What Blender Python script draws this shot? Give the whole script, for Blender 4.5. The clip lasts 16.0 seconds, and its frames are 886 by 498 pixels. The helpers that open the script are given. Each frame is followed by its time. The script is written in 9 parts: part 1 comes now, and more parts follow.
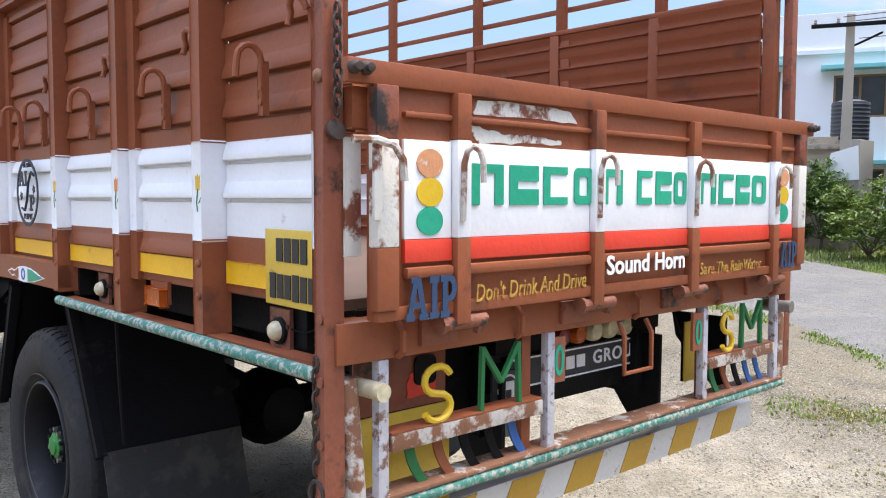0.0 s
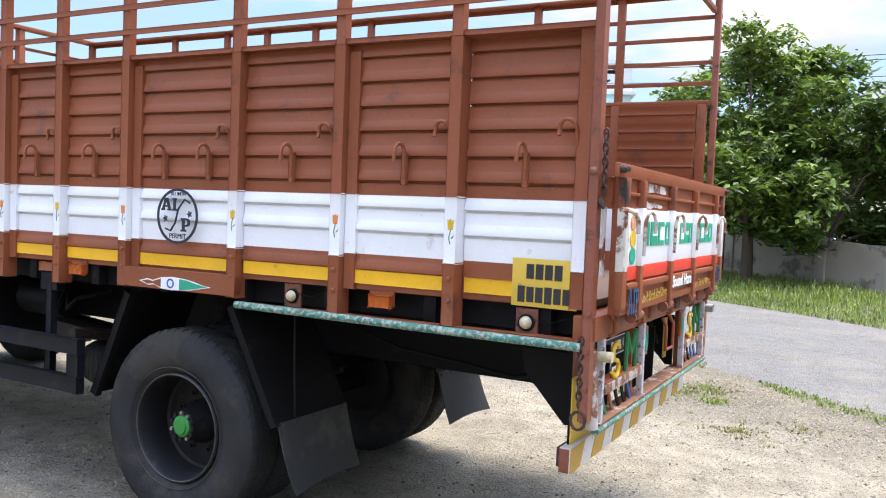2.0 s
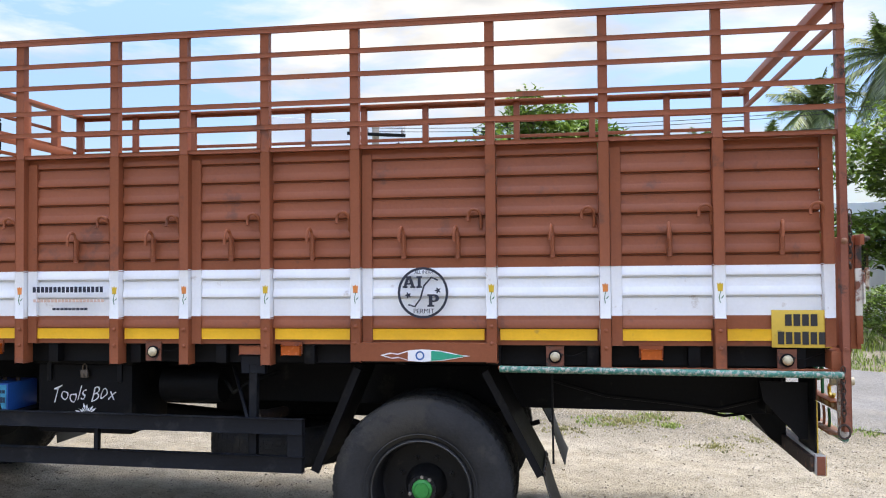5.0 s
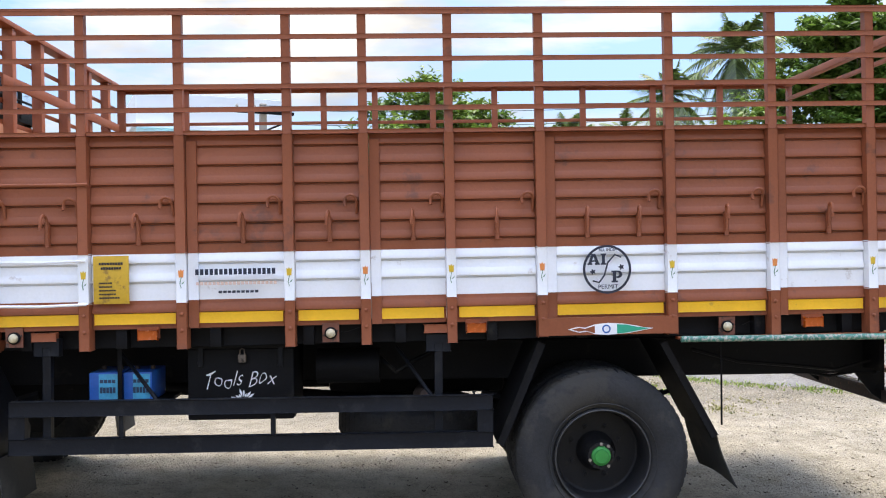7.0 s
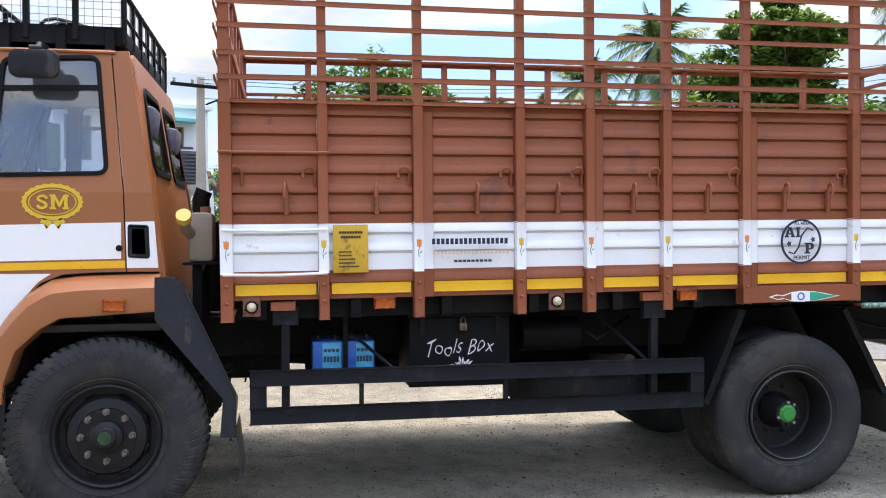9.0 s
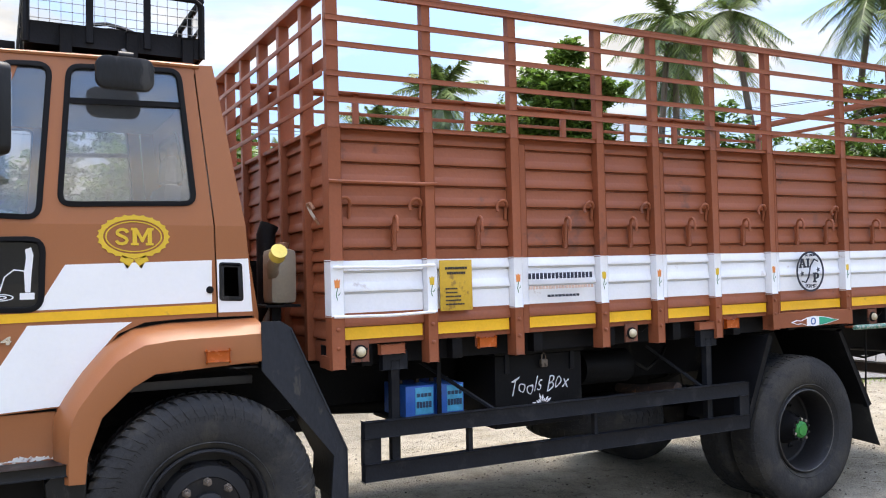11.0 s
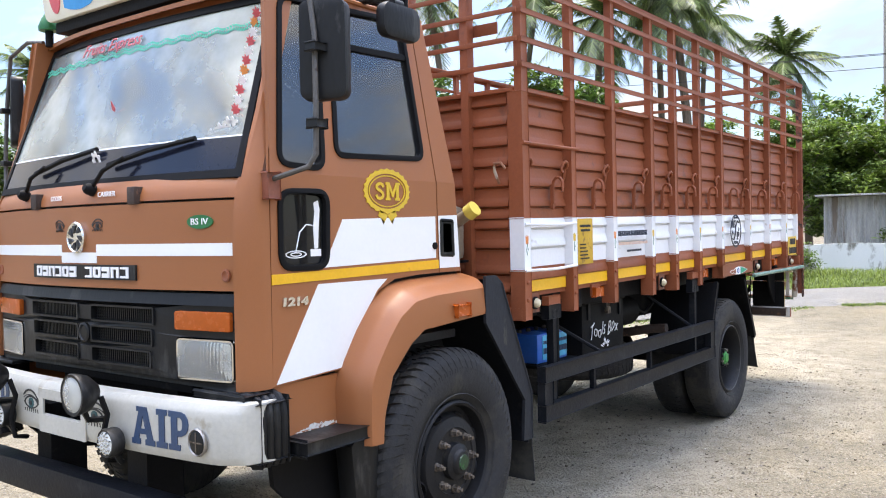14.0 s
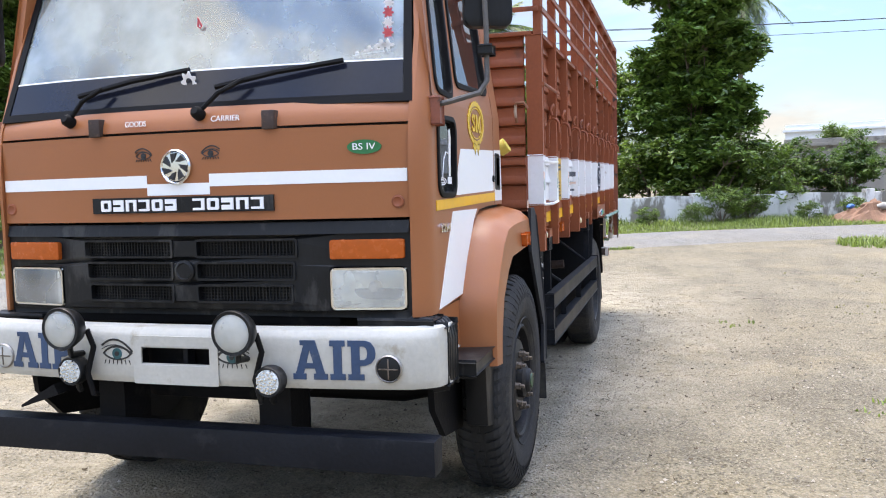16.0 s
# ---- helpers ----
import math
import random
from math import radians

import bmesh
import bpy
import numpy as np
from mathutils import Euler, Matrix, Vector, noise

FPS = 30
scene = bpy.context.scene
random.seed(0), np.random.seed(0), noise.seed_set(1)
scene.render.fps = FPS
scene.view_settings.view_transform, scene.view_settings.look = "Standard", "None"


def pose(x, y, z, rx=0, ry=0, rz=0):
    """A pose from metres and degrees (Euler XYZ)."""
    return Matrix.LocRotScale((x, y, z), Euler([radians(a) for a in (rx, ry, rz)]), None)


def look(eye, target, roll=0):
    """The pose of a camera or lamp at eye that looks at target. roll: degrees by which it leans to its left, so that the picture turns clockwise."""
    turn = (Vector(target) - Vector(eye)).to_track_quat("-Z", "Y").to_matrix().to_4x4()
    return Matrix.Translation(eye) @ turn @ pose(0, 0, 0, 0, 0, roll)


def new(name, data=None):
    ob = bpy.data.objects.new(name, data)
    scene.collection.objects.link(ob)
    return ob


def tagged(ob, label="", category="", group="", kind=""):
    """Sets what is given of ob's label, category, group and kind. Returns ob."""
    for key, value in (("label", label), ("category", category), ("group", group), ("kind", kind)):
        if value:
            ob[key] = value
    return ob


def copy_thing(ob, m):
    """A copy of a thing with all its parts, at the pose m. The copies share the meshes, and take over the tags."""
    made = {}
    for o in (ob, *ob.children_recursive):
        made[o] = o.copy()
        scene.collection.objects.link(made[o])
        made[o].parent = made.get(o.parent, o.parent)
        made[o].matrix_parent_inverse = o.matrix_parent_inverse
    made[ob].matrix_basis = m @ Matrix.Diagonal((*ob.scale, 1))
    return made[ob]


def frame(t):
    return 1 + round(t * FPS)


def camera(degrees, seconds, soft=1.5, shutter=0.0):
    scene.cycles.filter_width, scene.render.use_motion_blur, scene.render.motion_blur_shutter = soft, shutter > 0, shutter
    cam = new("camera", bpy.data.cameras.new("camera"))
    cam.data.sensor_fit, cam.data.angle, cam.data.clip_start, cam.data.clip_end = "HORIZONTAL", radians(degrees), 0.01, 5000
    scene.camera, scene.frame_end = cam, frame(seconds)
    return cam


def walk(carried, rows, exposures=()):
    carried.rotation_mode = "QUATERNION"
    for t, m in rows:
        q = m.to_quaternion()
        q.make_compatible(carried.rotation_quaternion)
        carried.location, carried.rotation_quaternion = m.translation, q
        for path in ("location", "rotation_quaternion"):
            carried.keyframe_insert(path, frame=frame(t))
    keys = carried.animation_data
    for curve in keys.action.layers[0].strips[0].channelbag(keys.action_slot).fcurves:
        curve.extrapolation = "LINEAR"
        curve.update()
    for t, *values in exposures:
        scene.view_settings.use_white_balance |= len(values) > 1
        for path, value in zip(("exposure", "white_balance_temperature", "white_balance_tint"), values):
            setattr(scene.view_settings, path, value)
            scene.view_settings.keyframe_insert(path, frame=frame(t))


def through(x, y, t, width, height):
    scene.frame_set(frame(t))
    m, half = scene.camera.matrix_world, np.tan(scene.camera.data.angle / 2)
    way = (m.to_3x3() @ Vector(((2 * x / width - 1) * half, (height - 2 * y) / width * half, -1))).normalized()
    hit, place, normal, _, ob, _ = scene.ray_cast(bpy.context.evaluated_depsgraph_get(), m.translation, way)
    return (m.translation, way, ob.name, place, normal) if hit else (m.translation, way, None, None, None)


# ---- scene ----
cam = camera(56.0, 16.0, soft=1.1)
METRES, EYE, TILT, LEAN, TURN = 15.15, 1.52, 0.0, 0.0, -42.7
ROWS = [
    (0.0, 0.0, 0.0, 0.0, 0.01, -3.53, -0.21),
    (0.5, -0.0253, -0.0255, 0.0012, -4.64, -5.18, -1.04),
    (1.0, -0.0551, -0.0382, 0.0018, -9.61, -5.28, -1.41),
    (1.5, -0.0869, -0.055, 0.0043, -14.58, -4.55, -1.84),
    (2.0, -0.1182, -0.0594, 0.006, -19.12, -2.6, -2.3),
    (2.5, -0.1501, -0.0685, 0.0073, -22.71, -1.16, -1.93),
    (3.0, -0.177, -0.0675, 0.0083, -25.36, -0.62, -1.69),
    (3.5, -0.2061, -0.0583, 0.0082, -27.69, 0.35, -1.16),
    (6.0, -0.3381, 0.0272, 0.0084, -46.02, 0.82, 0.78),
    (6.5, -0.3629, 0.0466, 0.0084, -48.69, 0.31, 0.75),
    (7.0, -0.3846, 0.0721, 0.0089, -50.03, 0.1, 0.98),
    (7.5, -0.4099, 0.0948, 0.0083, -51.38, -0.27, 1.12),
    (8.0, -0.4266, 0.1213, 0.0084, -52.99, -0.9, 0.88),
    (8.5, -0.4499, 0.1439, 0.0072, -54.99, -1.42, 0.6),
    (11.0, -0.5082, 0.2876, 0.0052, -75.48, 1.53, 1.47),
    (11.5, -0.5145, 0.3186, 0.0044, -78.68, 1.06, 1.62),
    (12.0, -0.5165, 0.3485, 0.0052, -82.15, 0.14, 2.17),
    (12.5, -0.5255, 0.3785, 0.0067, -85.3, -0.67, 2.02),
    (13.0, -0.5279, 0.4065, 0.006, -89.34, -0.94, 1.81),
    (13.5, -0.5301, 0.4359, 0.007, -94.65, -1.04, 1.54),
    (14.0, -0.532, 0.4641, 0.0075, -100.46, -1.61, 1.32),
    (14.5, -0.5251, 0.4939, 0.0093, -106.17, -1.84, 1.19),
    (15.0, -0.5233, 0.5251, 0.0075, -110.97, -2.32, 1.36),
    (15.5, -0.5133, 0.552, 0.0049, -116.05, -3.05, 1.5),
    (16.0, -0.5002, 0.5742, 0.0011, -121.5, -4.66, 1.63),
]
walk(cam, [(t, pose(-2.16, -3.65, EYE) @ pose(0, 0, 0, -0.55, 0, 0) @ pose(0, 0, 0, TILT, LEAN, TURN) @ pose(METRES * x, METRES * y, METRES * z, 90 + pitch, roll, yaw)) for t, x, y, z, yaw, pitch, roll in ROWS], exposures=[(0.0, 2.38, 7300, 10), (1.5, 2.60, 7250, 10), (3.0, 2.44, 7250, 10), (6.0, 2.38, 7350, 10), (7.0, 2.46, 7350, 10), (8.5, 2.53, 7400, 10), (11.0, 2.53, 7450, 10), (13.5, 2.74, 7500, 10), (16.0, 2.60, 7300, 10)])

# ---- light ----
SUN_ELEVATION, SUN_HEADING = radians(75), radians(140)   # heading from +y towards +x
world = bpy.data.worlds.new("sky")
scene.world = world
world.use_nodes = True
wn, wl = world.node_tree.nodes, world.node_tree.links
wn.clear()
w_out, w_bg = wn.new("ShaderNodeOutputWorld"), wn.new("ShaderNodeBackground")
w_sky = wn.new("ShaderNodeTexSky")
w_sky.sky_type, w_sky.sun_disc = "NISHITA", False
w_sky.sun_elevation, w_sky.sun_rotation = SUN_ELEVATION, SUN_HEADING
w_sky.dust_density, w_sky.ozone_density = 0.7, 2.2
w_tc, w_map = wn.new("ShaderNodeTexCoord"), wn.new("ShaderNodeMapping")
w_map.inputs["Scale"].default_value = (1.0, 1.0, 3.2)
w_map.inputs["Location"].default_value = (2.3, 0.9, 0.5)
w_no, w_ramp = wn.new("ShaderNodeTexNoise"), wn.new("ShaderNodeValToRGB")
w_no.inputs["Scale"].default_value, w_no.inputs["Detail"].default_value = 2.6, 9.0
w_no.inputs["Roughness"].default_value, w_no.inputs["Distortion"].default_value = 0.58, 0.35
w_ramp.color_ramp.elements[0].position, w_ramp.color_ramp.elements[1].position = 0.45, 0.61
w_no2, w_ramp2 = wn.new("ShaderNodeTexNoise"), wn.new("ShaderNodeValToRGB")
w_no2.inputs["Scale"].default_value, w_no2.inputs["Detail"].default_value = 4.3, 6.0
w_ramp2.color_ramp.elements[0].color = (1.02, 1.09, 1.22, 1)
w_ramp2.color_ramp.elements[1].color = (1.82, 1.84, 1.87, 1)
w_ramp2.color_ramp.elements[0].position, w_ramp2.color_ramp.elements[1].position = 0.38, 0.64
w_mix = wn.new("ShaderNodeMix")
w_mix.data_type = "RGBA"
wl.new(w_tc.outputs["Generated"], w_map.inputs["Vector"])
wl.new(w_map.outputs[0], w_no.inputs["Vector"])
wl.new(w_map.outputs[0], w_no2.inputs["Vector"])
wl.new(w_no.outputs["Fac"], w_ramp.inputs["Fac"])
wl.new(w_no2.outputs["Fac"], w_ramp2.inputs["Fac"])
wl.new(w_ramp.outputs["Color"], w_mix.inputs["Factor"])
w_dim = wn.new("ShaderNodeVectorMath")
w_dim.operation = "MULTIPLY"
w_dim.inputs[1].default_value = (0.325, 0.350, 0.405)
wl.new(w_sky.outputs["Color"], w_dim.inputs[0])
wl.new(w_dim.outputs[0], w_mix.inputs["A"])
wl.new(w_ramp2.outputs["Color"], w_mix.inputs["B"])
# thin overcast grows brighter from the horizon to the zenith
w_sep, w_rise, w_grow = wn.new("ShaderNodeSeparateXYZ"), wn.new("ShaderNodeMapRange"), wn.new("ShaderNodeVectorMath")
w_grow.operation = "SCALE"
w_pow, w_lift = wn.new("ShaderNodeMath"), wn.new("ShaderNodeMath")
w_pow.operation, w_lift.operation = "MULTIPLY", "MULTIPLY_ADD"
w_lift.inputs[1].default_value, w_lift.inputs[2].default_value = 4.2, 0.60
wl.new(w_tc.outputs["Generated"], w_sep.inputs[0])
wl.new(w_sep.outputs["Z"], w_rise.inputs["Value"])
wl.new(w_mix.outputs["Result"], w_grow.inputs[0])
wl.new(w_rise.outputs[0], w_pow.inputs[0]), wl.new(w_rise.outputs[0], w_pow.inputs[1])
wl.new(w_pow.outputs[0], w_lift.inputs[0])
wl.new(w_lift.outputs[0], w_grow.inputs["Scale"])
wl.new(w_grow.outputs[0], w_bg.inputs["Color"])
w_bg.inputs["Strength"].default_value = 0.15
wl.new(w_bg.outputs[0], w_out.inputs["Surface"])

sun_data = bpy.data.lights.new("sun", "SUN")
sun_data.energy, sun_data.angle, sun_data.color = 1.1, radians(28), (1.0, 0.945, 0.86)
sun = new("sun", sun_data)
sun.matrix_world = look((0, 0, 30), (-30 * math.sin(SUN_HEADING) / math.tan(SUN_ELEVATION), -30 * math.cos(SUN_HEADING) / math.tan(SUN_ELEVATION), 0))

# ---- materials ----


def material(name, color, rough=0.5, metal=0.0, vary=0.12, scale=3.0, fine=60.0, bump=0.15, second=None, amount=0.0, patch=4.0, spec=0.5, island=0.0, object_random=0.0, coat=0.0, stretch=(1, 1, 1)):
    """A surface with large and fine variation; second is a stain, rust or dust colour that covers about amount of it."""
    m = bpy.data.materials.new(name)
    m.use_nodes = True
    n, l = m.node_tree.nodes, m.node_tree.links
    b = n["Principled BSDF"]
    tc, mp = n.new("ShaderNodeTexCoord"), n.new("ShaderNodeMapping")
    mp.inputs["Scale"].default_value = stretch
    l.new(tc.outputs["Object"], mp.inputs["Vector"])
    n1, n2 = n.new("ShaderNodeTexNoise"), n.new("ShaderNodeTexNoise")
    n1.inputs["Scale"].default_value, n1.inputs["Detail"].default_value = scale, 6
    n2.inputs["Scale"].default_value, n2.inputs["Detail"].default_value = fine, 4
    l.new(mp.outputs[0], n1.inputs["Vector"]), l.new(mp.outputs[0], n2.inputs["Vector"])
    lo = tuple(c * (1 - vary) for c in color) + (1,)
    hi = tuple(min(1, c * (1 + vary)) for c in color) + (1,)
    r1 = n.new("ShaderNodeValToRGB")
    r1.color_ramp.elements[0].color, r1.color_ramp.elements[1].color = lo, hi
    r1.color_ramp.elements[0].position, r1.color_ramp.elements[1].position = 0.32, 0.68
    add = n.new("ShaderNodeMix")
    add.inputs["Factor"].default_value = 0.35
    l.new(n1.outputs["Fac"], add.inputs["A"]), l.new(n2.outputs["Fac"], add.inputs["B"])
    fac = add.outputs["Result"]
    if island or object_random:
        src = n.new("ShaderNodeNewGeometry").outputs["Random Per Island"] if island else n.new("ShaderNodeObjectInfo").outputs["Random"]
        blend = n.new("ShaderNodeMix")
        blend.inputs["Factor"].default_value = island or object_random
        l.new(fac, blend.inputs["A"]), l.new(src, blend.inputs["B"])
        fac = blend.outputs["Result"]
    l.new(fac, r1.inputs["Fac"])
    col = r1.outputs["Color"]
    if second and amount:
        n3, r3, mx = n.new("ShaderNodeTexNoise"), n.new("ShaderNodeValToRGB"), n.new("ShaderNodeMix")
        n3.inputs["Scale"].default_value, n3.inputs["Detail"].default_value, n3.inputs["Roughness"].default_value = patch, 8, 0.65
        l.new(mp.outputs[0], n3.inputs["Vector"])
        edge = 0.5 + 0.22 * (1 - 2 * amount)
        r3.color_ramp.elements[0].position, r3.color_ramp.elements[1].position = edge - 0.03, edge + 0.05
        mx.data_type = "RGBA"
        mx.inputs["B"].default_value = tuple(second) + (1,)
        l.new(n3.outputs["Fac"], r3.inputs["Fac"]), l.new(r3.outputs["Color"], mx.inputs["Factor"]), l.new(col, mx.inputs["A"])
        col = mx.outputs["Result"]
    l.new(col, b.inputs["Base Color"])
    b.inputs["Roughness"].default_value, b.inputs["Metallic"].default_value = rough, metal
    b.inputs["Specular IOR Level"].default_value, b.inputs["Coat Weight"].default_value = spec, coat
    rr = n.new("ShaderNodeMapRange")
    rr.inputs["To Min"].default_value, rr.inputs["To Max"].default_value = max(0.03, rough - 0.12), min(1, rough + 0.12)
    l.new(n1.outputs["Fac"], rr.inputs["Value"]), l.new(rr.outputs[0], b.inputs["Roughness"])
    if bump:
        bp = n.new("ShaderNodeBump")
        bp.inputs["Strength"].default_value, bp.inputs["Distance"].default_value = bump, 0.01
        l.new(n2.outputs["Fac"], bp.inputs["Height"]), l.new(bp.outputs[0], b.inputs["Normal"])
    return m


def glass_material(name, tint, rough=0.02, ior=1.9, dust=0.06, film_color=(0.62, 0.66, 0.68)):
    """Clear glass with a thin, uneven pale film: dust, and brightness painted into some panes."""
    m = bpy.data.materials.new(name)
    m.use_nodes = True
    n, l = m.node_tree.nodes, m.node_tree.links
    n.clear()
    out, tr, gl, mix, fr, di, mix2, no, mr, tc = (n.new("ShaderNode" + k) for k in ("OutputMaterial", "BsdfTransparent", "BsdfGlossy", "MixShader", "Fresnel", "BsdfDiffuse", "MixShader", "TexNoise", "MapRange", "TexCoord"))
    tr.inputs["Color"].default_value = tuple(tint) + (1,)
    gl.inputs["Roughness"].default_value = rough
    fr.inputs["IOR"].default_value = ior
    di.inputs["Color"].default_value = tuple(film_color) + (1,)
    no.inputs["Scale"].default_value, no.inputs["Detail"].default_value = 3.5, 6
    mr.inputs["From Min"].default_value, mr.inputs["From Max"].default_value = 0.3, 0.7
    mr.inputs["To Min"].default_value, mr.inputs["To Max"].default_value = dust * 0.4, dust * 1.6
    l.new(tc.outputs["Object"], no.inputs["Vector"]), l.new(no.outputs["Fac"], mr.inputs["Value"])
    l.new(mr.outputs[0], mix2.inputs[0]), l.new(tr.outputs[0], mix2.inputs[1]), l.new(di.outputs[0], mix2.inputs[2])
    l.new(fr.outputs[0], mix.inputs[0]), l.new(mix2.outputs[0], mix.inputs[1]), l.new(gl.outputs[0], mix.inputs[2])
    l.new(mix.outputs[0], out.inputs["Surface"])
    return m


def leaf_material(name, color, vary=0.6, through=0.45):
    """Leaves that let some light through, with a tone of its own for each leaf."""
    m = bpy.data.materials.new(name)
    m.use_nodes = True
    n, l = m.node_tree.nodes, m.node_tree.links
    n.clear()
    out, di, tl, gl, mix, mix2, geo, ramp, no, tc, blend = (n.new("ShaderNode" + k) for k in ("OutputMaterial", "BsdfDiffuse", "BsdfTranslucent", "BsdfGlossy", "MixShader", "MixShader", "NewGeometry", "ValToRGB", "TexNoise", "TexCoord", "Mix"))
    no.inputs["Scale"].default_value = 0.7
    l.new(tc.outputs["Object"], no.inputs["Vector"])
    blend.inputs["Factor"].default_value = 0.5
    l.new(no.outputs["Fac"], blend.inputs["A"]), l.new(geo.outputs["Random Per Island"], blend.inputs["B"])
    l.new(blend.outputs["Result"], ramp.inputs["Fac"])
    ramp.color_ramp.elements[0].color = tuple(c * (1 - vary) for c in color) + (1,)
    ramp.color_ramp.elements[1].color = (color[0] * (1 + 1.3 * vary), color[1] * (1 + vary), color[2] * (1 + 0.6 * vary), 1)
    ramp.color_ramp.elements[0].position, ramp.color_ramp.elements[1].position = 0.25, 0.75
    l.new(ramp.outputs["Color"], di.inputs["Color"]), l.new(ramp.outputs["Color"], tl.inputs["Color"])
    gl.inputs["Roughness"].default_value = 0.45
    mix.inputs[0].default_value, mix2.inputs[0].default_value = through, 0.05
    l.new(di.outputs[0], mix.inputs[1]), l.new(tl.outputs[0], mix.inputs[2])
    l.new(mix.outputs[0], mix2.inputs[1]), l.new(gl.outputs[0], mix2.inputs[2])
    l.new(mix2.outputs[0], out.inputs["Surface"])
    return m


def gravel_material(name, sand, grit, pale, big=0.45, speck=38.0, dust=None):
    """Packed sand with gravel specks, pale worn tracks and darker damp patches."""
    m = bpy.data.materials.new(name)
    m.use_nodes = True
    n, l = m.node_tree.nodes, m.node_tree.links
    b = n["Principled BSDF"]
    b.inputs["Roughness"].default_value, b.inputs["Specular IOR Level"].default_value = 0.95, 0.15
    tc = n.new("ShaderNodeTexCoord")

    def noise_ramp(scale, lo, hi, detail=7, vec=None):
        a, r = n.new("ShaderNodeTexNoise"), n.new("ShaderNodeMapRange")
        a.inputs["Scale"].default_value, a.inputs["Detail"].default_value, a.inputs["Roughness"].default_value = scale, detail, 0.62
        r.inputs["From Min"].default_value, r.inputs["From Max"].default_value = lo, hi
        l.new(vec or tc.outputs["Object"], a.inputs["Vector"]), l.new(a.outputs["Fac"], r.inputs["Value"])
        return r.outputs[0]

    def over(fac, a, bcol):
        x = n.new("ShaderNodeMix")
        x.data_type = "RGBA"
        if isinstance(a, tuple):
            x.inputs["A"].default_value = a + (1,)
        else:
            l.new(a, x.inputs["A"])
        x.inputs["B"].default_value = bcol + (1,)
        l.new(fac, x.inputs["Factor"])
        return x.outputs["Result"]

    def times(a, k):
        x = n.new("ShaderNodeMath")
        x.operation = "MULTIPLY"
        l.new(a, x.inputs[0])
        if isinstance(k, float):
            x.inputs[1].default_value = k
        else:
            l.new(k, x.inputs[1])
        return x.outputs[0]

    mp = n.new("ShaderNodeMapping")
    mp.inputs["Scale"].default_value = (1.0, 0.28, 1.0)
    l.new(tc.outputs["Object"], mp.inputs["Vector"])
    col = over(noise_ramp(big, 0.38, 0.66), sand, pale)
    col = over(times(noise_ramp(0.33, 0.46, 0.62), 0.50), col, tuple(c * q for c, q in zip(grit, (1.15, 1.25, 1.42))))
    col = over(times(noise_ramp(0.9, 0.50, 0.66), 0.55), col, tuple(c * 0.86 for c in grit))
    col = over(times(noise_ramp(0.62, 0.52, 0.60, 4), 0.50), col, tuple(c * q for c, q in zip(pale, (1.12, 1.04, 0.86))))
    col = over(times(noise_ramp(1.7, 0.48, 0.70, vec=mp.outputs[0]), 0.70), col, grit)
    col = over(times(noise_ramp(6.0, 0.50, 0.68), 0.65), col, tuple(c * 0.70 for c in sand))
    col = over(times(noise_ramp(24.0, 0.50, 0.72), 0.60), col, tuple(c * 0.58 for c in grit))
    col = over(times(noise_ramp(70.0, 0.52, 0.70), 0.45), col, tuple(min(1, c * 1.25) for c in pale))
    vo, vr = n.new("ShaderNodeTexVoronoi"), n.new("ShaderNodeMapRange")
    vo.inputs["Scale"].default_value = speck
    vr.inputs["From Min"].default_value, vr.inputs["From Max"].default_value, vr.inputs["To Min"].default_value, vr.inputs["To Max"].default_value = 0.10, 0.34, 1.0, 0.0
    l.new(tc.outputs["Object"], vo.inputs["Vector"]), l.new(vo.outputs["Distance"], vr.inputs["Value"])
    mask = times(vr.outputs[0], noise_ramp(2.3, 0.36, 0.56))
    stone = n.new("ShaderNodeMix")
    stone.data_type = "RGBA"
    l.new(times(mask, 0.85), stone.inputs["Factor"]), l.new(col, stone.inputs["A"])
    hue = n.new("ShaderNodeValToRGB")
    hue.color_ramp.elements[0].color = tuple(c * 0.55 for c in grit) + (1,)
    hue.color_ramp.elements[1].color = tuple(min(1, c * 1.3) for c in pale) + (1,)
    sep = n.new("ShaderNodeSeparateColor")
    l.new(vo.outputs["Color"], sep.inputs[0]), l.new(sep.outputs[0], hue.inputs["Fac"]), l.new(hue.outputs["Color"], stone.inputs["B"])
    col = stone.outputs["Result"]
    # small stones bedded in the surface, each with its own tone
    grain, pick, tone, lay, weight = n.new("ShaderNodeTexVoronoi"), n.new("ShaderNodeSeparateColor"), n.new("ShaderNodeValToRGB"), n.new("ShaderNodeMix"), n.new("ShaderNodeMapRange")
    grain.inputs["Scale"].default_value = speck * 2.1
    tone.color_ramp.elements[0].color, tone.color_ramp.elements[1].color = tuple(c * 0.50 for c in grit) + (1,), tuple(min(1, c * 1.45) for c in pale) + (1,)
    tone.color_ramp.elements[0].position, tone.color_ramp.elements[1].position = 0.05, 0.95
    weight.inputs["From Min"].default_value, weight.inputs["From Max"].default_value, weight.inputs["To Min"].default_value, weight.inputs["To Max"].default_value = 0.15, 0.55, 0.62, 0.15
    lay.data_type = "RGBA"
    l.new(tc.outputs["Object"], grain.inputs["Vector"]), l.new(grain.outputs["Color"], pick.inputs[0]), l.new(pick.outputs[1], tone.inputs["Fac"])
    l.new(grain.outputs["Distance"], weight.inputs["Value"]), l.new(weight.outputs[0], lay.inputs["Factor"])
    l.new(col, lay.inputs["A"]), l.new(tone.outputs["Color"], lay.inputs["B"])
    col = lay.outputs["Result"]
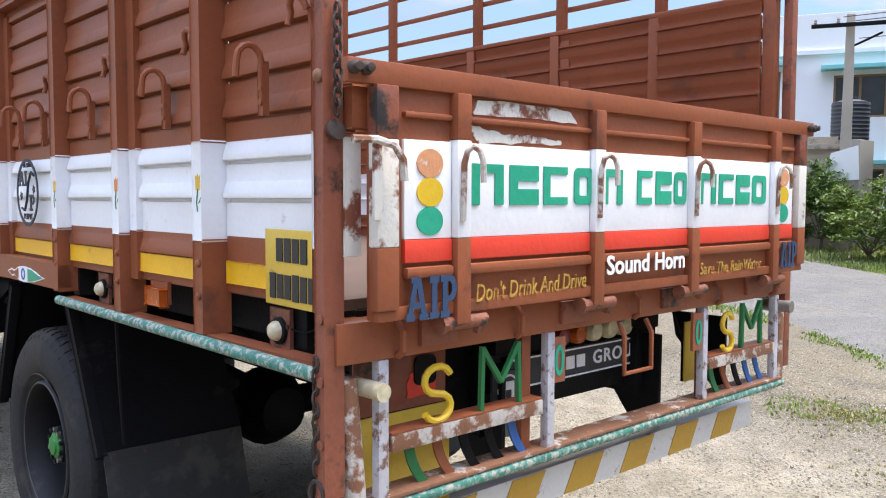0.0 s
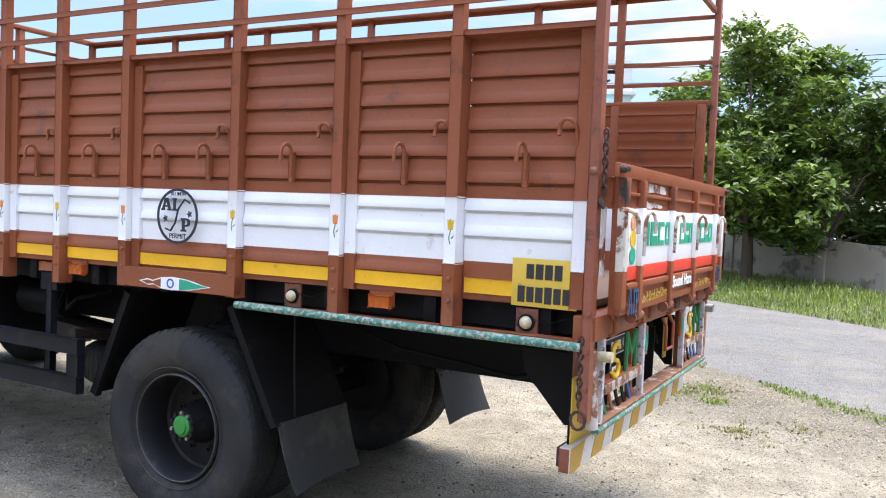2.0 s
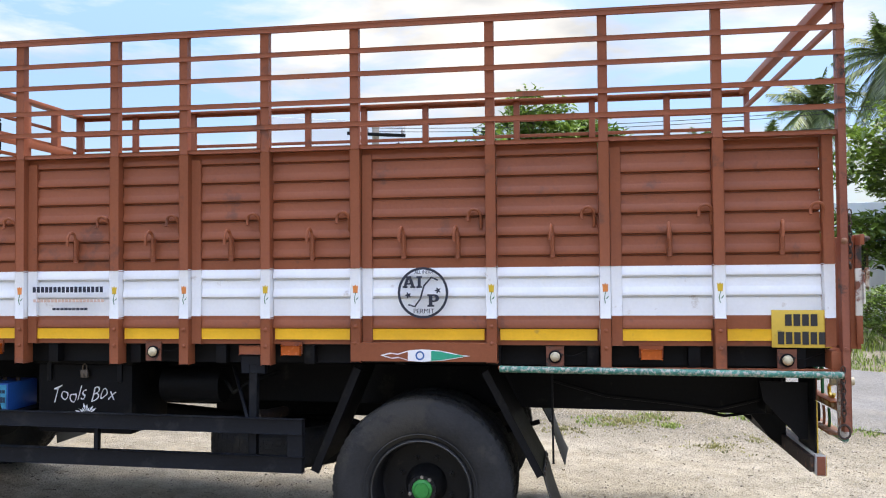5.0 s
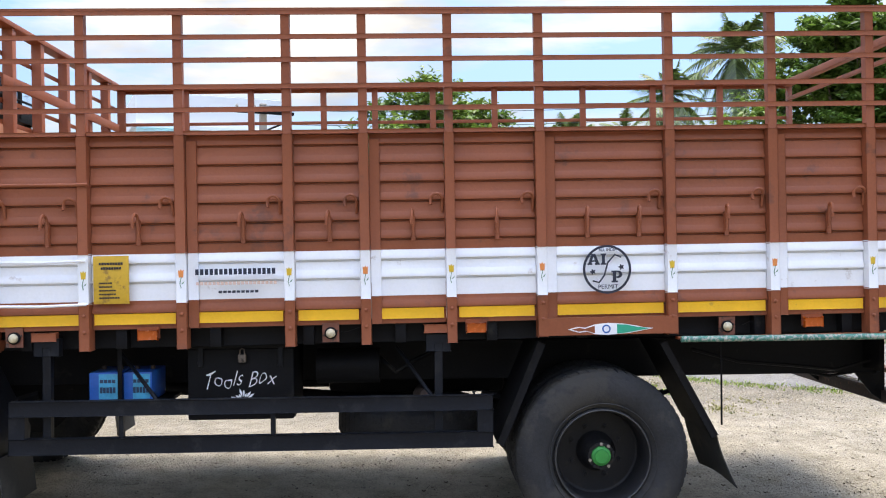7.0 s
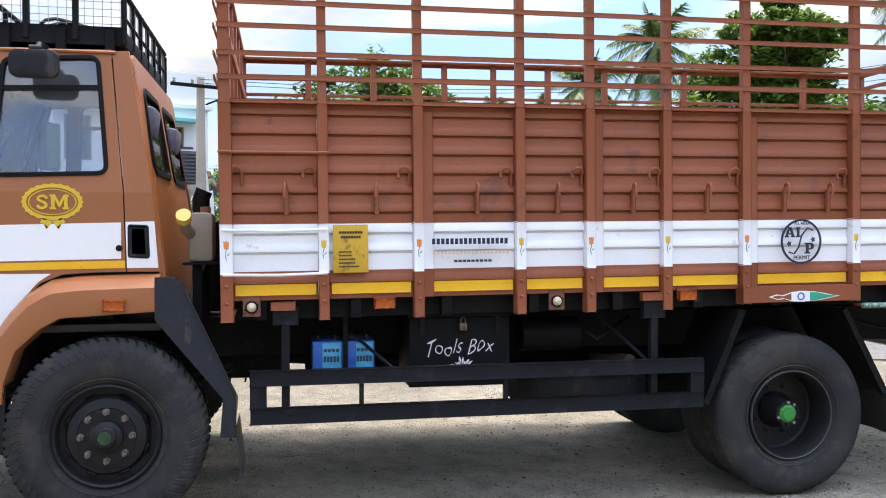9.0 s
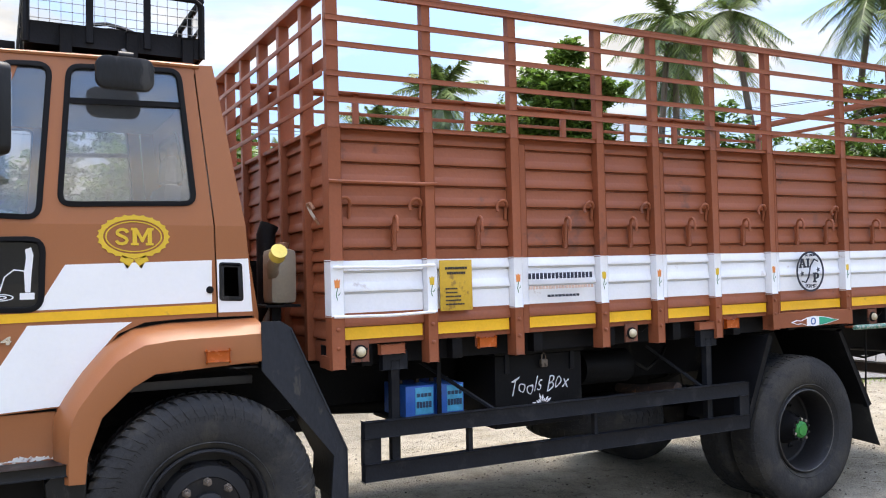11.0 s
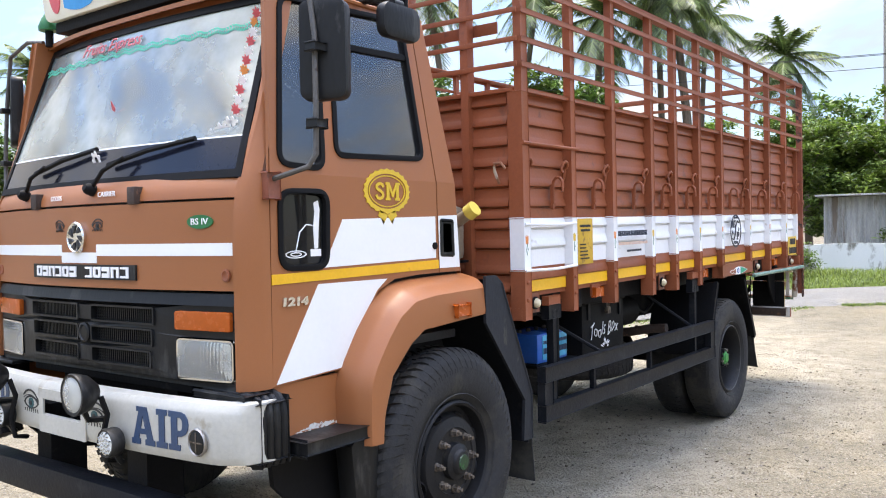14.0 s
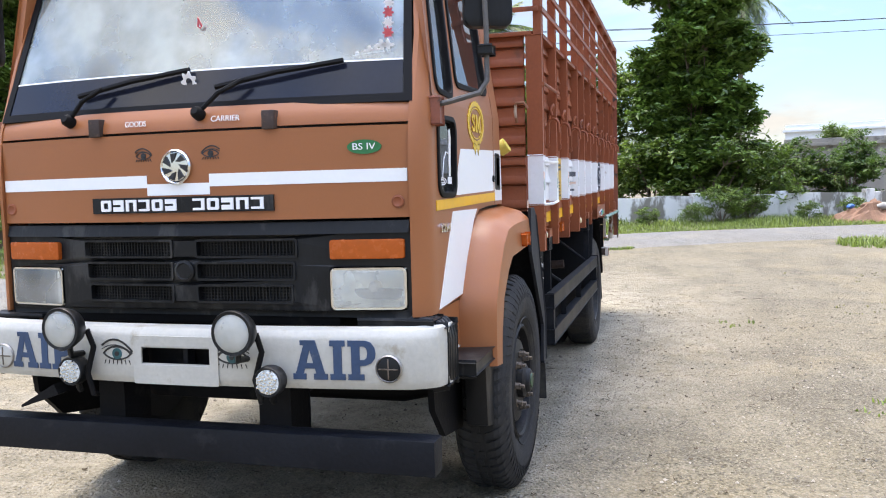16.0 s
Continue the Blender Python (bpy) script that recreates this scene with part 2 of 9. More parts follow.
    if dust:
        # pale packed dust with a ragged outline, strengthened to lighten the lorry's shaded ground
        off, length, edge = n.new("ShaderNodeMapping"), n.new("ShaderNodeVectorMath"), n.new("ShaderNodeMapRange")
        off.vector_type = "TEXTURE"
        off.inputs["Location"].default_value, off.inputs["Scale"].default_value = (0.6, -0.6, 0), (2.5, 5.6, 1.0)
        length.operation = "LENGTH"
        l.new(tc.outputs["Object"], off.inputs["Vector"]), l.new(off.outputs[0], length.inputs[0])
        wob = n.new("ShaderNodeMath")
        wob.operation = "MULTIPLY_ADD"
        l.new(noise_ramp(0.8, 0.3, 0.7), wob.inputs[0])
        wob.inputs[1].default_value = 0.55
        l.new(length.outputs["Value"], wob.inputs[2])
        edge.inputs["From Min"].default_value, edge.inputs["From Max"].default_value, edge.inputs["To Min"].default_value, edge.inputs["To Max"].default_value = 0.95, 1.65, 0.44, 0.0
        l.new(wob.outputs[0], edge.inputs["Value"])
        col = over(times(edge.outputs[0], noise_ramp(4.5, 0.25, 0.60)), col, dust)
    l.new(col, b.inputs["Base Color"])
    fine, hsum = n.new("ShaderNodeTexNoise"), n.new("ShaderNodeMath")
    fine.inputs["Scale"].default_value, fine.inputs["Detail"].default_value = 55, 6
    l.new(tc.outputs["Object"], fine.inputs["Vector"])
    hsum.operation = "ADD"
    l.new(fine.outputs["Fac"], hsum.inputs[0]), l.new(mask, hsum.inputs[1])
    bp = n.new("ShaderNodeBump")
    bp.inputs["Strength"].default_value, bp.inputs["Distance"].default_value = 1.0, 0.026
    l.new(hsum.outputs[0], bp.inputs["Height"]), l.new(bp.outputs[0], b.inputs["Normal"])
    return m


BROWN = material("brown_body_paint", (0.262, 0.079, 0.036), 0.46, vary=0.14, scale=2.2, bump=0.10, spec=0.28, second=(0.17, 0.06, 0.035), amount=0.22, patch=5)
CAB = material("orange_brown_cab_paint", (0.312, 0.113, 0.043), 0.38, vary=0.06, scale=1.2, fine=160, bump=0.03, spec=0.4)
WHITE = material("white_band_paint", (0.80, 0.81, 0.83), 0.42, vary=0.05, scale=5, bump=0.10, second=(0.55, 0.50, 0.47), amount=0.12, patch=9)
CABWHITE = material("white_cab_stripe", (0.80, 0.81, 0.81), 0.35, vary=0.03, bump=0.02)
PEEL = material("peeling_white_paint", (0.66, 0.635, 0.58), 0.6, vary=0.10, second=(0.20, 0.065, 0.035), amount=0.36, patch=11, bump=0.25)
YELLOW = material("reflective_yellow", (0.78, 0.42, 0.015), 0.4, vary=0.08, scale=8, second=(0.5, 0.27, 0.04), amount=0.15, patch=12)
PLATE = material("yellow_plate", (0.66, 0.44, 0.06), 0.45, vary=0.08, second=(0.35, 0.22, 0.06), amount=0.10, patch=10)
RED = material("red_strip_paint", (0.70, 0.055, 0.03), 0.45, vary=0.08)
NAVY = material("navy_lettering", (0.024, 0.052, 0.112), 0.5, vary=0.25, second=(0.10, 0.12, 0.17), amount=0.14, patch=22)
BLACKINK = material("black_lettering", (0.02, 0.02, 0.022), 0.5, vary=0.1)
BLUEINK = material("dark_blue_lettering", (0.012, 0.017, 0.036), 0.5, vary=0.2)
GREENINK = material("green_lettering", (0.01, 0.33, 0.20), 0.45, vary=0.12)
TEALINK = material("teal_iris_paint", (0.02, 0.09, 0.10), 0.5, vary=0.3)
NOTICE = material("stained_yellow_notice_paint", (0.55, 0.33, 0.025), 0.5, vary=0.12, second=(0.30, 0.17, 0.03), amount=0.32, patch=16)
GOLD = material("yellow_emblem_paint", (0.66, 0.43, 0.03), 0.4, vary=0.08)
BLACK = material("black_chassis_paint", (0.006, 0.006, 0.007), 0.6, vary=0.3, second=(0.020, 0.019, 0.017), amount=0.20, patch=5, bump=0.15, spec=0.14)
GUARD = material("dusty_black_guard_paint", (0.008, 0.0092, 0.0125), 0.5, vary=0.3, second=(0.017, 0.018, 0.021), amount=0.30, patch=7, spec=0.16)
PLASTIC = material("black_plastic", (0.0095, 0.010, 0.011), 0.42, vary=0.35, second=(0.038, 0.037, 0.036), amount=0.34, patch=9, bump=0.10, spec=0.25, stretch=(1, 1, 0.35))
RUBBER = material("tyre_rubber", (0.030, 0.030, 0.031), 0.75, vary=0.25, scale=6, second=(0.048, 0.045, 0.041), amount=0.40, patch=3.5, bump=0.3, spec=0.15)
SEAL = material("black_rubber_seal", (0.008, 0.008, 0.009), 0.55, vary=0.1, bump=0.02, spec=0.10)
FLAP = material("mud_flap_rubber", (0.020, 0.021, 0.022), 0.65, vary=0.2, second=(0.05, 0.048, 0.043), amount=0.3, patch=3)
RIM = material("black_rim_paint", (0.014, 0.014, 0.0155), 0.5, vary=0.2, second=(0.030, 0.027, 0.024), amount=0.22, patch=9, spec=0.2)
RUSTYLIP = material("worn_grey_rim_lip", (0.050, 0.048, 0.046), 0.55, vary=0.3, second=(0.03, 0.028, 0.026), amount=0.4, patch=12)
HUBGREEN = material("bright_green_hub_paint", (0.020, 0.23, 0.04), 0.5, vary=0.3, second=(0.02, 0.05, 0.02), amount=0.25, patch=22)
HUBFADED = material("worn_green_hub_paint", (0.012, 0.045, 0.016), 0.5, vary=0.3, second=(0.02, 0.20, 0.04), amount=0.30, patch=30)
STEEL = material("worn_steel", (0.32, 0.30, 0.28), 0.45, metal=0.8, vary=0.2, second=(0.18, 0.09, 0.05), amount=0.25, patch=30)
RODGREY = material("weathered_grey_rod_paint", (0.085, 0.080, 0.076), 0.5, metal=0.3, vary=0.3, second=(0.05, 0.03, 0.025), amount=0.25, patch=20)
DUSTGUARD = material("dust_dulled_black_paint", (0.020, 0.022, 0.027), 0.6, vary=0.3, second=(0.055, 0.052, 0.047), amount=0.22, patch=12, bump=0.15, spec=0.2, stretch=(1, 1, 0.5))
NUT = material("grimy_wheel_nut_steel", (0.16, 0.13, 0.105), 0.6, metal=0.5, vary=0.3, second=(0.05, 0.04, 0.033), amount=0.4, patch=40)
CHROME = material("chrome", (0.75, 0.75, 0.75), 0.12, metal=1.0, vary=0.05, bump=0)
RUST = material("rusty_steel", (0.22, 0.10, 0.055), 0.7, vary=0.25, second=(0.55, 0.50, 0.45), amount=0.35, patch=14, bump=0.3)
RUSTWHITE = material("rust_streaked_white_paint", (0.50, 0.46, 0.42), 0.6, vary=0.2, second=(0.20, 0.085, 0.045), amount=0.50, patch=16, bump=0.25)
LILAC = material("dirty_lilac_white_paint", (0.50, 0.49, 0.52), 0.6, vary=0.18, scale=14, second=(0.19, 0.10, 0.075), amount=0.34, patch=26, bump=0.25)
TEAL = material("teal_and_white_paint", (0.045, 0.20, 0.155), 0.6, vary=0.4, scale=9, second=(0.38, 0.37, 0.32), amount=0.46, patch=60, bump=0.3)
DULLGOLD = material("faded_yellow_lettering", (0.40, 0.25, 0.045), 0.55, vary=0.25, second=(0.25, 0.075, 0.04), amount=0.36, patch=40)
STAINED = material("grimy_brown_paint", (0.235, 0.070, 0.038), 0.5, vary=0.2, second=(0.022, 0.017, 0.015), amount=0.30, patch=7, bump=0.2)
GRIMYHINGE = material("grimy_hinge_steel", (0.20, 0.068, 0.038), 0.6, vary=0.3, second=(0.035, 0.025, 0.02), amount=0.34, patch=26, bump=0.3)
GREEN = material("green_paint", (0.012, 0.15, 0.045), 0.45, vary=0.15)
BLUE = material("blue_paint", (0.03, 0.12, 0.36), 0.45, vary=0.15)
BUMPER = material("white_bumper_paint", (0.46, 0.448, 0.405), 0.4, vary=0.12, scale=4, second=(0.33, 0.295, 0.235), amount=0.22, patch=5, bump=0.10)
WORNWHITE = material("chipped_white_bumper_paint", (0.66, 0.64, 0.62), 0.5, vary=0.10, second=(0.26, 0.13, 0.08), amount=0.17, patch=18, bump=0.2)
OCHRE = material("ochre_stripe_paint", (0.52, 0.29, 0.035), 0.5, vary=0.12, second=(0.55, 0.50, 0.42), amount=0.12, patch=24)
DARKRUST = material("black_rusty_steel", (0.045, 0.028, 0.022), 0.75, vary=0.4, second=(0.15, 0.07, 0.04), amount=0.25, patch=30, bump=0.3)
SIGNBROWN = material("red_brown_sign_paint", (0.33, 0.10, 0.05), 0.5, vary=0.15)
AMBER = material("amber_lens", (0.42, 0.088, 0.014), 0.25, vary=0.12, scale=40, bump=0.1, spec=0.3)
REDLENS = material("red_lens", (0.22, 0.02, 0.02), 0.2, vary=0.2, coat=0.4)
CREAM = material("yellowed_lamp_lens", (0.56, 0.49, 0.33), 0.38, vary=0.2, scale=30, bump=0.2)
FAINT = material("faint_orange_lettering", (0.66, 0.47, 0.38), 0.5, vary=0.1)
REFLECTOR = material("silvered_lamp_bowl", (0.90, 0.90, 0.86), 0.28, metal=0.55, vary=0.1, scale=9, bump=0.03)
# cream film paints the brightness of a lit reflector into the lens
LAMPGLASS = glass_material("lamp_glass", (0.97, 0.98, 0.96), 0.04, 1.5, 0.24, (0.92, 0.92, 0.86))
LED = material("white_led_lens", (0.68, 0.70, 0.70), 0.2, vary=0.3, scale=70, fine=120, bump=0.5, coat=0.5)
BATTERY = material("blue_battery_case", (0.02, 0.13, 0.50), 0.35, vary=0.15)
BATTLABEL = material("light_blue_battery_label", (0.06, 0.42, 0.66), 0.35, vary=0.25, scale=14)
JAR = material("translucent_grey_plastic", (0.25, 0.215, 0.165), 0.4, vary=0.15)
CAPYELLOW = material("yellow_plastic_cap", (0.62, 0.50, 0.10), 0.4, vary=0.1)
SEAT = material("grey_blue_seat_cloth", (0.13, 0.14, 0.19), 0.85, vary=0.25, fine=140)
DASH = material("dark_dashboard_plastic", (0.035, 0.037, 0.042), 0.6, vary=0.15)
LINING = material("pale_grey_cab_lining", (0.34, 0.35, 0.37), 0.8, vary=0.1)
STICKER = material("white_sticker", (0.82, 0.82, 0.84), 0.4, vary=0.04)
STICKRED = material("red_sticker", (0.60, 0.09, 0.11), 0.4, vary=0.15)
STICKGREEN = material("sea_green_sticker", (0.06, 0.52, 0.36), 0.4, vary=0.2)
FADEDORANGE = material("faded_orange_paint", (0.60, 0.27, 0.13), 0.55, vary=0.2, second=(0.62, 0.52, 0.46), amount=0.3, patch=45)
ORANGE = material("orange_paint", (0.72, 0.24, 0.06), 0.45, vary=0.15)
SIGNBLUE = material("bright_blue_sign_lettering", (0.02, 0.28, 0.62), 0.4, vary=0.1)
SIGNWHITE = material("cream_sign_board", (0.74, 0.70, 0.58), 0.4, vary=0.05)
ROPE = material("black_rope", (0.02, 0.02, 0.022), 0.85, vary=0.3)
FLOORWOOD = material("dark_bed_floor", (0.10, 0.06, 0.04), 0.8, vary=0.3, scale=4)
GLASS = glass_material("window_glass", (0.90, 0.91, 0.93), 0.015, 2.1, 0.035)
# dust film made stronger, standing in for bright sky haze on the pane
SCREENGLASS = glass_material("windscreen_glass", (0.76, 0.82, 0.81), 0.03, 2.0, 0.36, (0.66, 0.74, 0.71))
# tint carries the darkness of the cab interior behind the peep windows
DARKGLASS = glass_material("shade_tinted_peep_glass", (0.07, 0.075, 0.085), 0.015, 1.45, 0.015)
# opaque dark band laid over the lower windscreen
DARKBAND = material("dark_blue_screen_band", (0.010, 0.012, 0.022), 0.14, vary=0.2, bump=0, spec=0.3)
MIRROR = material("mirror_glass", (0.85, 0.87, 0.88), 0.03, metal=1.0, vary=0.01, bump=0)

# dust tone set pale to offset shade beside and under the lorry
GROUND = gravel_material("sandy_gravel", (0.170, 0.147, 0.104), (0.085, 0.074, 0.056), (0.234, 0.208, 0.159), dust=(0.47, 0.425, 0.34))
ASPHALT = gravel_material("worn_grey_asphalt", (0.178, 0.172, 0.161), (0.140, 0.135, 0.126), (0.214, 0.207, 0.195), 0.3, 60.0)
GRIT = material("mixed_gravel", (0.255, 0.228, 0.186), 0.95, vary=0.45, island=0.8)
DRYGRASS = leaf_material("dry_grass_blades", (0.20, 0.205, 0.080), 0.5, 0.35)
LITTER = material("dry_leaf_litter", (0.075, 0.055, 0.035), 0.9, vary=0.5, island=0.9)
STONE = material("pale_pebbles", (0.29, 0.265, 0.225), 0.95, vary=0.4, island=0.8)
DARKSTONE = material("dark_clods", (0.19, 0.165, 0.135), 0.9, vary=0.35, island=0.9)
GRASS = leaf_material("grass_blades", (0.150, 0.225, 0.050), 0.6, 0.4)
LEAF = leaf_material("fresh_green_leaves", (0.104, 0.182, 0.034), 0.6, 0.38)
DARKLEAF = leaf_material("dark_green_leaves", (0.070, 0.140, 0.030), 0.6, 0.36)
IVYLEAF = leaf_material("mid_green_leaves", (0.085, 0.165, 0.030), 0.6, 0.36)
PALMLEAF = leaf_material("palm_fronds", (0.085, 0.135, 0.038), 0.55, 0.30)
BARK = material("grey_brown_bark", (0.13, 0.10, 0.075), 0.9, vary=0.3, scale=4, fine=30, bump=0.8, stretch=(1, 1, 0.3))
WALLWHITE = material("weathered_whitewash", (0.66, 0.67, 0.66), 0.9, vary=0.08, scale=0.8, second=(0.20, 0.19, 0.165), amount=0.46, patch=1.3, stretch=(1, 1, 0.5))
HOUSEWHITE = material("white_house_plaster", (0.74, 0.77, 0.80), 0.85, vary=0.04, scale=0.4)
HOUSECREAM = material("cream_house_plaster", (0.32, 0.285, 0.235), 0.9, vary=0.2, scale=0.9, second=(0.15, 0.13, 0.11), amount=0.35, patch=1.5)
HOUSETEAL = material("teal_ledge_paint", (0.16, 0.48, 0.50), 0.7, vary=0.06)
HOUSEGREY = material("grey_cement", (0.30, 0.285, 0.26), 0.9, vary=0.2, scale=0.8, second=(0.15, 0.14, 0.12), amount=0.3, patch=1.4)
DARKPANE = material("dark_window_pane", (0.03, 0.035, 0.04), 0.15, vary=0.2)
WOODFRAME = material("brown_window_frame", (0.22, 0.13, 0.06), 0.6, vary=0.15)
CORRUGATED = material("grey_corrugated_sheet", (0.42, 0.42, 0.41), 0.55, metal=0.3, vary=0.45, scale=5, second=(0.20, 0.16, 0.13), amount=0.35, patch=2.4, stretch=(1, 1, 0.12))
POLECEMENT = material("grey_concrete_pole", (0.36, 0.32, 0.27), 0.9, vary=0.12, scale=2)
WIRE = material("black_wire", (0.03, 0.03, 0.03), 0.6, bump=0)
EARTH = material("reddish_earth", (0.20, 0.11, 0.07), 0.95, vary=0.35, scale=3, fine=25, bump=0.7)
TANKBLUE = material("blue_water_tank", (0.02, 0.09, 0.50), 0.5, vary=0.1)
TANKBLACK = material("black_water_tank", (0.03, 0.035, 0.045), 0.5, vary=0.1)

# ---- geometry helpers ----
BED = pose(0, 1.1, 0) @ pose(0, 0, 0, -0.63) @ pose(0, -1.1, 0)   # the load body sits nose-down by about half a degree
UNIT = Matrix.Identity(4)


def part(name, bm, mat, parent=None, label="", smooth=True, at=None):
    """Links a bmesh as one mesh object under a thing or a part."""
    if at is not None:
        bmesh.ops.transform(bm, matrix=at, verts=bm.verts)
    bmesh.ops.recalc_face_normals(bm, faces=bm.faces)
    me = bpy.data.meshes.new(name)
    bm.to_mesh(me)
    bm.free()
    me.materials.append(mat)
    if smooth:
        for p in me.polygons:
            p.use_smooth = True
        me.set_sharp_from_angle(angle=radians(38))
    ob = new(name, me)
    ob.parent = parent
    if label:
        tagged(ob, label)
    return ob


def merge(bm, other):
    me = bpy.data.meshes.new("tmp")
    other.to_mesh(me)
    other.free()
    bm.from_mesh(me)
    bpy.data.meshes.remove(me)
    return bm


def cube(x0, x1, y0, y1, z0, z1, bevel=0.003, bm=None, at=None):
    b = bmesh.new()
    bmesh.ops.create_cube(b, size=1)
    for v in b.verts:
        v.co = ((x0 + x1) / 2 + v.co.x * (x1 - x0), (y0 + y1) / 2 + v.co.y * (y1 - y0), (z0 + z1) / 2 + v.co.z * (z1 - z0))
    if bevel:
        bmesh.ops.bevel(b, geom=list(b.edges), offset=min(bevel, 0.45 * min(abs(x1 - x0), abs(y1 - y0), abs(z1 - z0))), segments=2, affect="EDGES", profile=0.6)
    if at is not None:
        bmesh.ops.transform(b, matrix=at, verts=b.verts)
    return merge(bm, b) if bm else b


AXES = {"x": lambda u, v, w: (w, u, v), "y": lambda u, v, w: (u, w, v), "z": lambda u, v, w: (u, v, w)}


def slab(outline, axis, a, b, holes=(), bm=None, shape=None, bevel=0.0):
    """A polygon with holes, given in the two other axes, as a plate between a and b along the axis."""
    bm2 = bmesh.new()
    to = AXES[axis]
    loops = [list(outline)] + [list(h) for h in holes]
    flat = [p for lp in loops for p in lp]
    tris = tessellate([[Vector((p[0], p[1], 0)) for p in lp] for lp in loops])
    front = [bm2.verts.new(to(p[0], p[1], a)) for p in flat]
    back = [bm2.verts.new(to(p[0], p[1], b)) for p in flat]
    for t in tris:
        if len(set(t)) == 3:
            bm2.faces.new([front[i] for i in t])
            bm2.faces.new([back[i] for i in reversed(t)])
    base = 0
    for lp in loops:
        for i in range(len(lp)):
            j = (i + 1) % len(lp)
            bm2.faces.new((front[base + i], front[base + j], back[base + j], back[base + i]))
        base += len(lp)
    bmesh.ops.recalc_face_normals(bm2, faces=bm2.faces)
    if bevel:
        rim = [e for e in bm2.edges if e.is_manifold and e.calc_face_angle(0) > 1.2]
        bmesh.ops.bevel(bm2, geom=rim, offset=bevel, segments=2, affect="EDGES", profile=0.6)
    if shape:
        for v in bm2.verts:
            v.co = shape(v.co)
    return merge(bm, bm2) if bm else bm2


def tessellate(loops):
    from mathutils.geometry import tessellate_polygon
    return tessellate_polygon(loops)


def rounded(u0, u1, v0, v1, r=0.03, n=5):
    pts = []
    for cu, cv, a0 in ((u1 - r, v1 - r, 0), (u0 + r, v1 - r, 90), (u0 + r, v0 + r, 180), (u1 - r, v0 + r, 270)):
        for i in range(n + 1):
            a = radians(a0 + 90 * i / n)
            pts.append((cu + r * math.cos(a), cv + r * math.sin(a)))
    return pts


def rounded_quad(corners, r=0.03, n=5):
    """Four or more corners in order, each rounded."""
    pts, k = [], len(corners)
    for i in range(k):
        p0, p1, p2 = (Vector(corners[(i + d) % k]) for d in (-1, 0, 1))
        a, b = p1 + (p0 - p1).normalized() * r, p1 + (p2 - p1).normalized() * r
        for j in range(n + 1):
            t = j / n
            q = a.lerp(p1, t).lerp(p1.lerp(b, t), t)
            pts.append((q.x, q.y))
    return pts


def ellipse(cu, cv, ru, rv, n=24, lobes=0, depth=0.0):
    return [(cu + ru * (1 + depth * math.cos(lobes * 2 * math.pi * i / n)) * math.cos(2 * math.pi * i / n), cv + rv * (1 + depth * math.cos(lobes * 2 * math.pi * i / n)) * math.sin(2 * math.pi * i / n)) for i in range(n)]


def tube(points, r, seg=8, bm=None, r2=None):
    """A round bar along points, tapering from r to r2."""
    b = bmesh.new()
    pts = [Vector(p) for p in points]
    r2 = r if r2 is None else r2
    rings, up = [], None
    for i, p in enumerate(pts):
        d = (pts[min(i + 1, len(pts) - 1)] - pts[max(i - 1, 0)]).normalized()
        if up is None:
            up = d.orthogonal().normalized()
        side = d.cross(up).normalized()
        up = side.cross(d).normalized()
        rad = r + (r2 - r) * i / max(1, len(pts) - 1)
        rings.append([b.verts.new(p + rad * (math.cos(2 * math.pi * k / seg) * up + math.sin(2 * math.pi * k / seg) * side)) for k in range(seg)])
    for a, c in zip(rings, rings[1:]):
        for k in range(seg):
            b.faces.new((a[k], a[(k + 1) % seg], c[(k + 1) % seg], c[k]))
    b.faces.new(rings[0][::-1]), b.faces.new(rings[-1])
    return merge(bm, b) if bm else b


def lathe(profile, m=UNIT, seg=40, bm=None, closed=False):
    """A profile of (radius, height) turned about the z axis of the pose m."""
    b = bmesh.new()
    rings = [[b.verts.new((r * math.cos(2 * math.pi * k / seg), r * math.sin(2 * math.pi * k / seg), h)) for k in range(seg)] if r > 1e-5 else [b.verts.new((0, 0, h))] for r, h in profile]
    pairs = list(zip(rings, rings[1:])) + ([(rings[-1], rings[0])] if closed else [])
    for a, c in pairs:
        for k in range(seg):
            f = [a[k % len(a)], a[(k + 1) % len(a)], c[(k + 1) % len(c)], c[k % len(c)]]
            f = [v for i, v in enumerate(f) if v not in f[:i]]
            if len(f) > 2:
                b.faces.new(f)
    if not closed:
        for ring in (rings[0], rings[-1]):
            if len(ring) > 2:
                b.faces.new(ring)
    bmesh.ops.transform(b, matrix=m, verts=b.verts)
    return merge(bm, b) if bm else b


def grid_sheet(nu, nv, place, thick, bm=None):
    """A curved plate: place(u, v) with u and v from 0 to 1; thick is an offset vector."""
    b = bmesh.new()
    off = Vector(thick)
    f = [[b.verts.new(place(i / nu, j / nv)) for j in range(nv + 1)] for i in range(nu + 1)]
    k = [[b.verts.new(Vector(place(i / nu, j / nv)) + off) for j in range(nv + 1)] for i in range(nu + 1)]
    for i in range(nu):
        for j in range(nv):
            b.faces.new((f[i][j], f[i + 1][j], f[i + 1][j + 1], f[i][j + 1]))
            b.faces.new((k[i][j], k[i][j + 1], k[i + 1][j + 1], k[i + 1][j]))
    edge = [(i, 0) for i in range(nu)] + [(nu, j) for j in range(nv)] + [(i, nv) for i in range(nu, 0, -1)] + [(0, j) for j in range(nv, 0, -1)]
    for p, q in zip(edge, edge[1:] + edge[:1]):
        b.faces.new((f[p[0]][p[1]], k[p[0]][p[1]], k[q[0]][q[1]], f[q[0]][q[1]]))
    return merge(bm, b) if bm else b


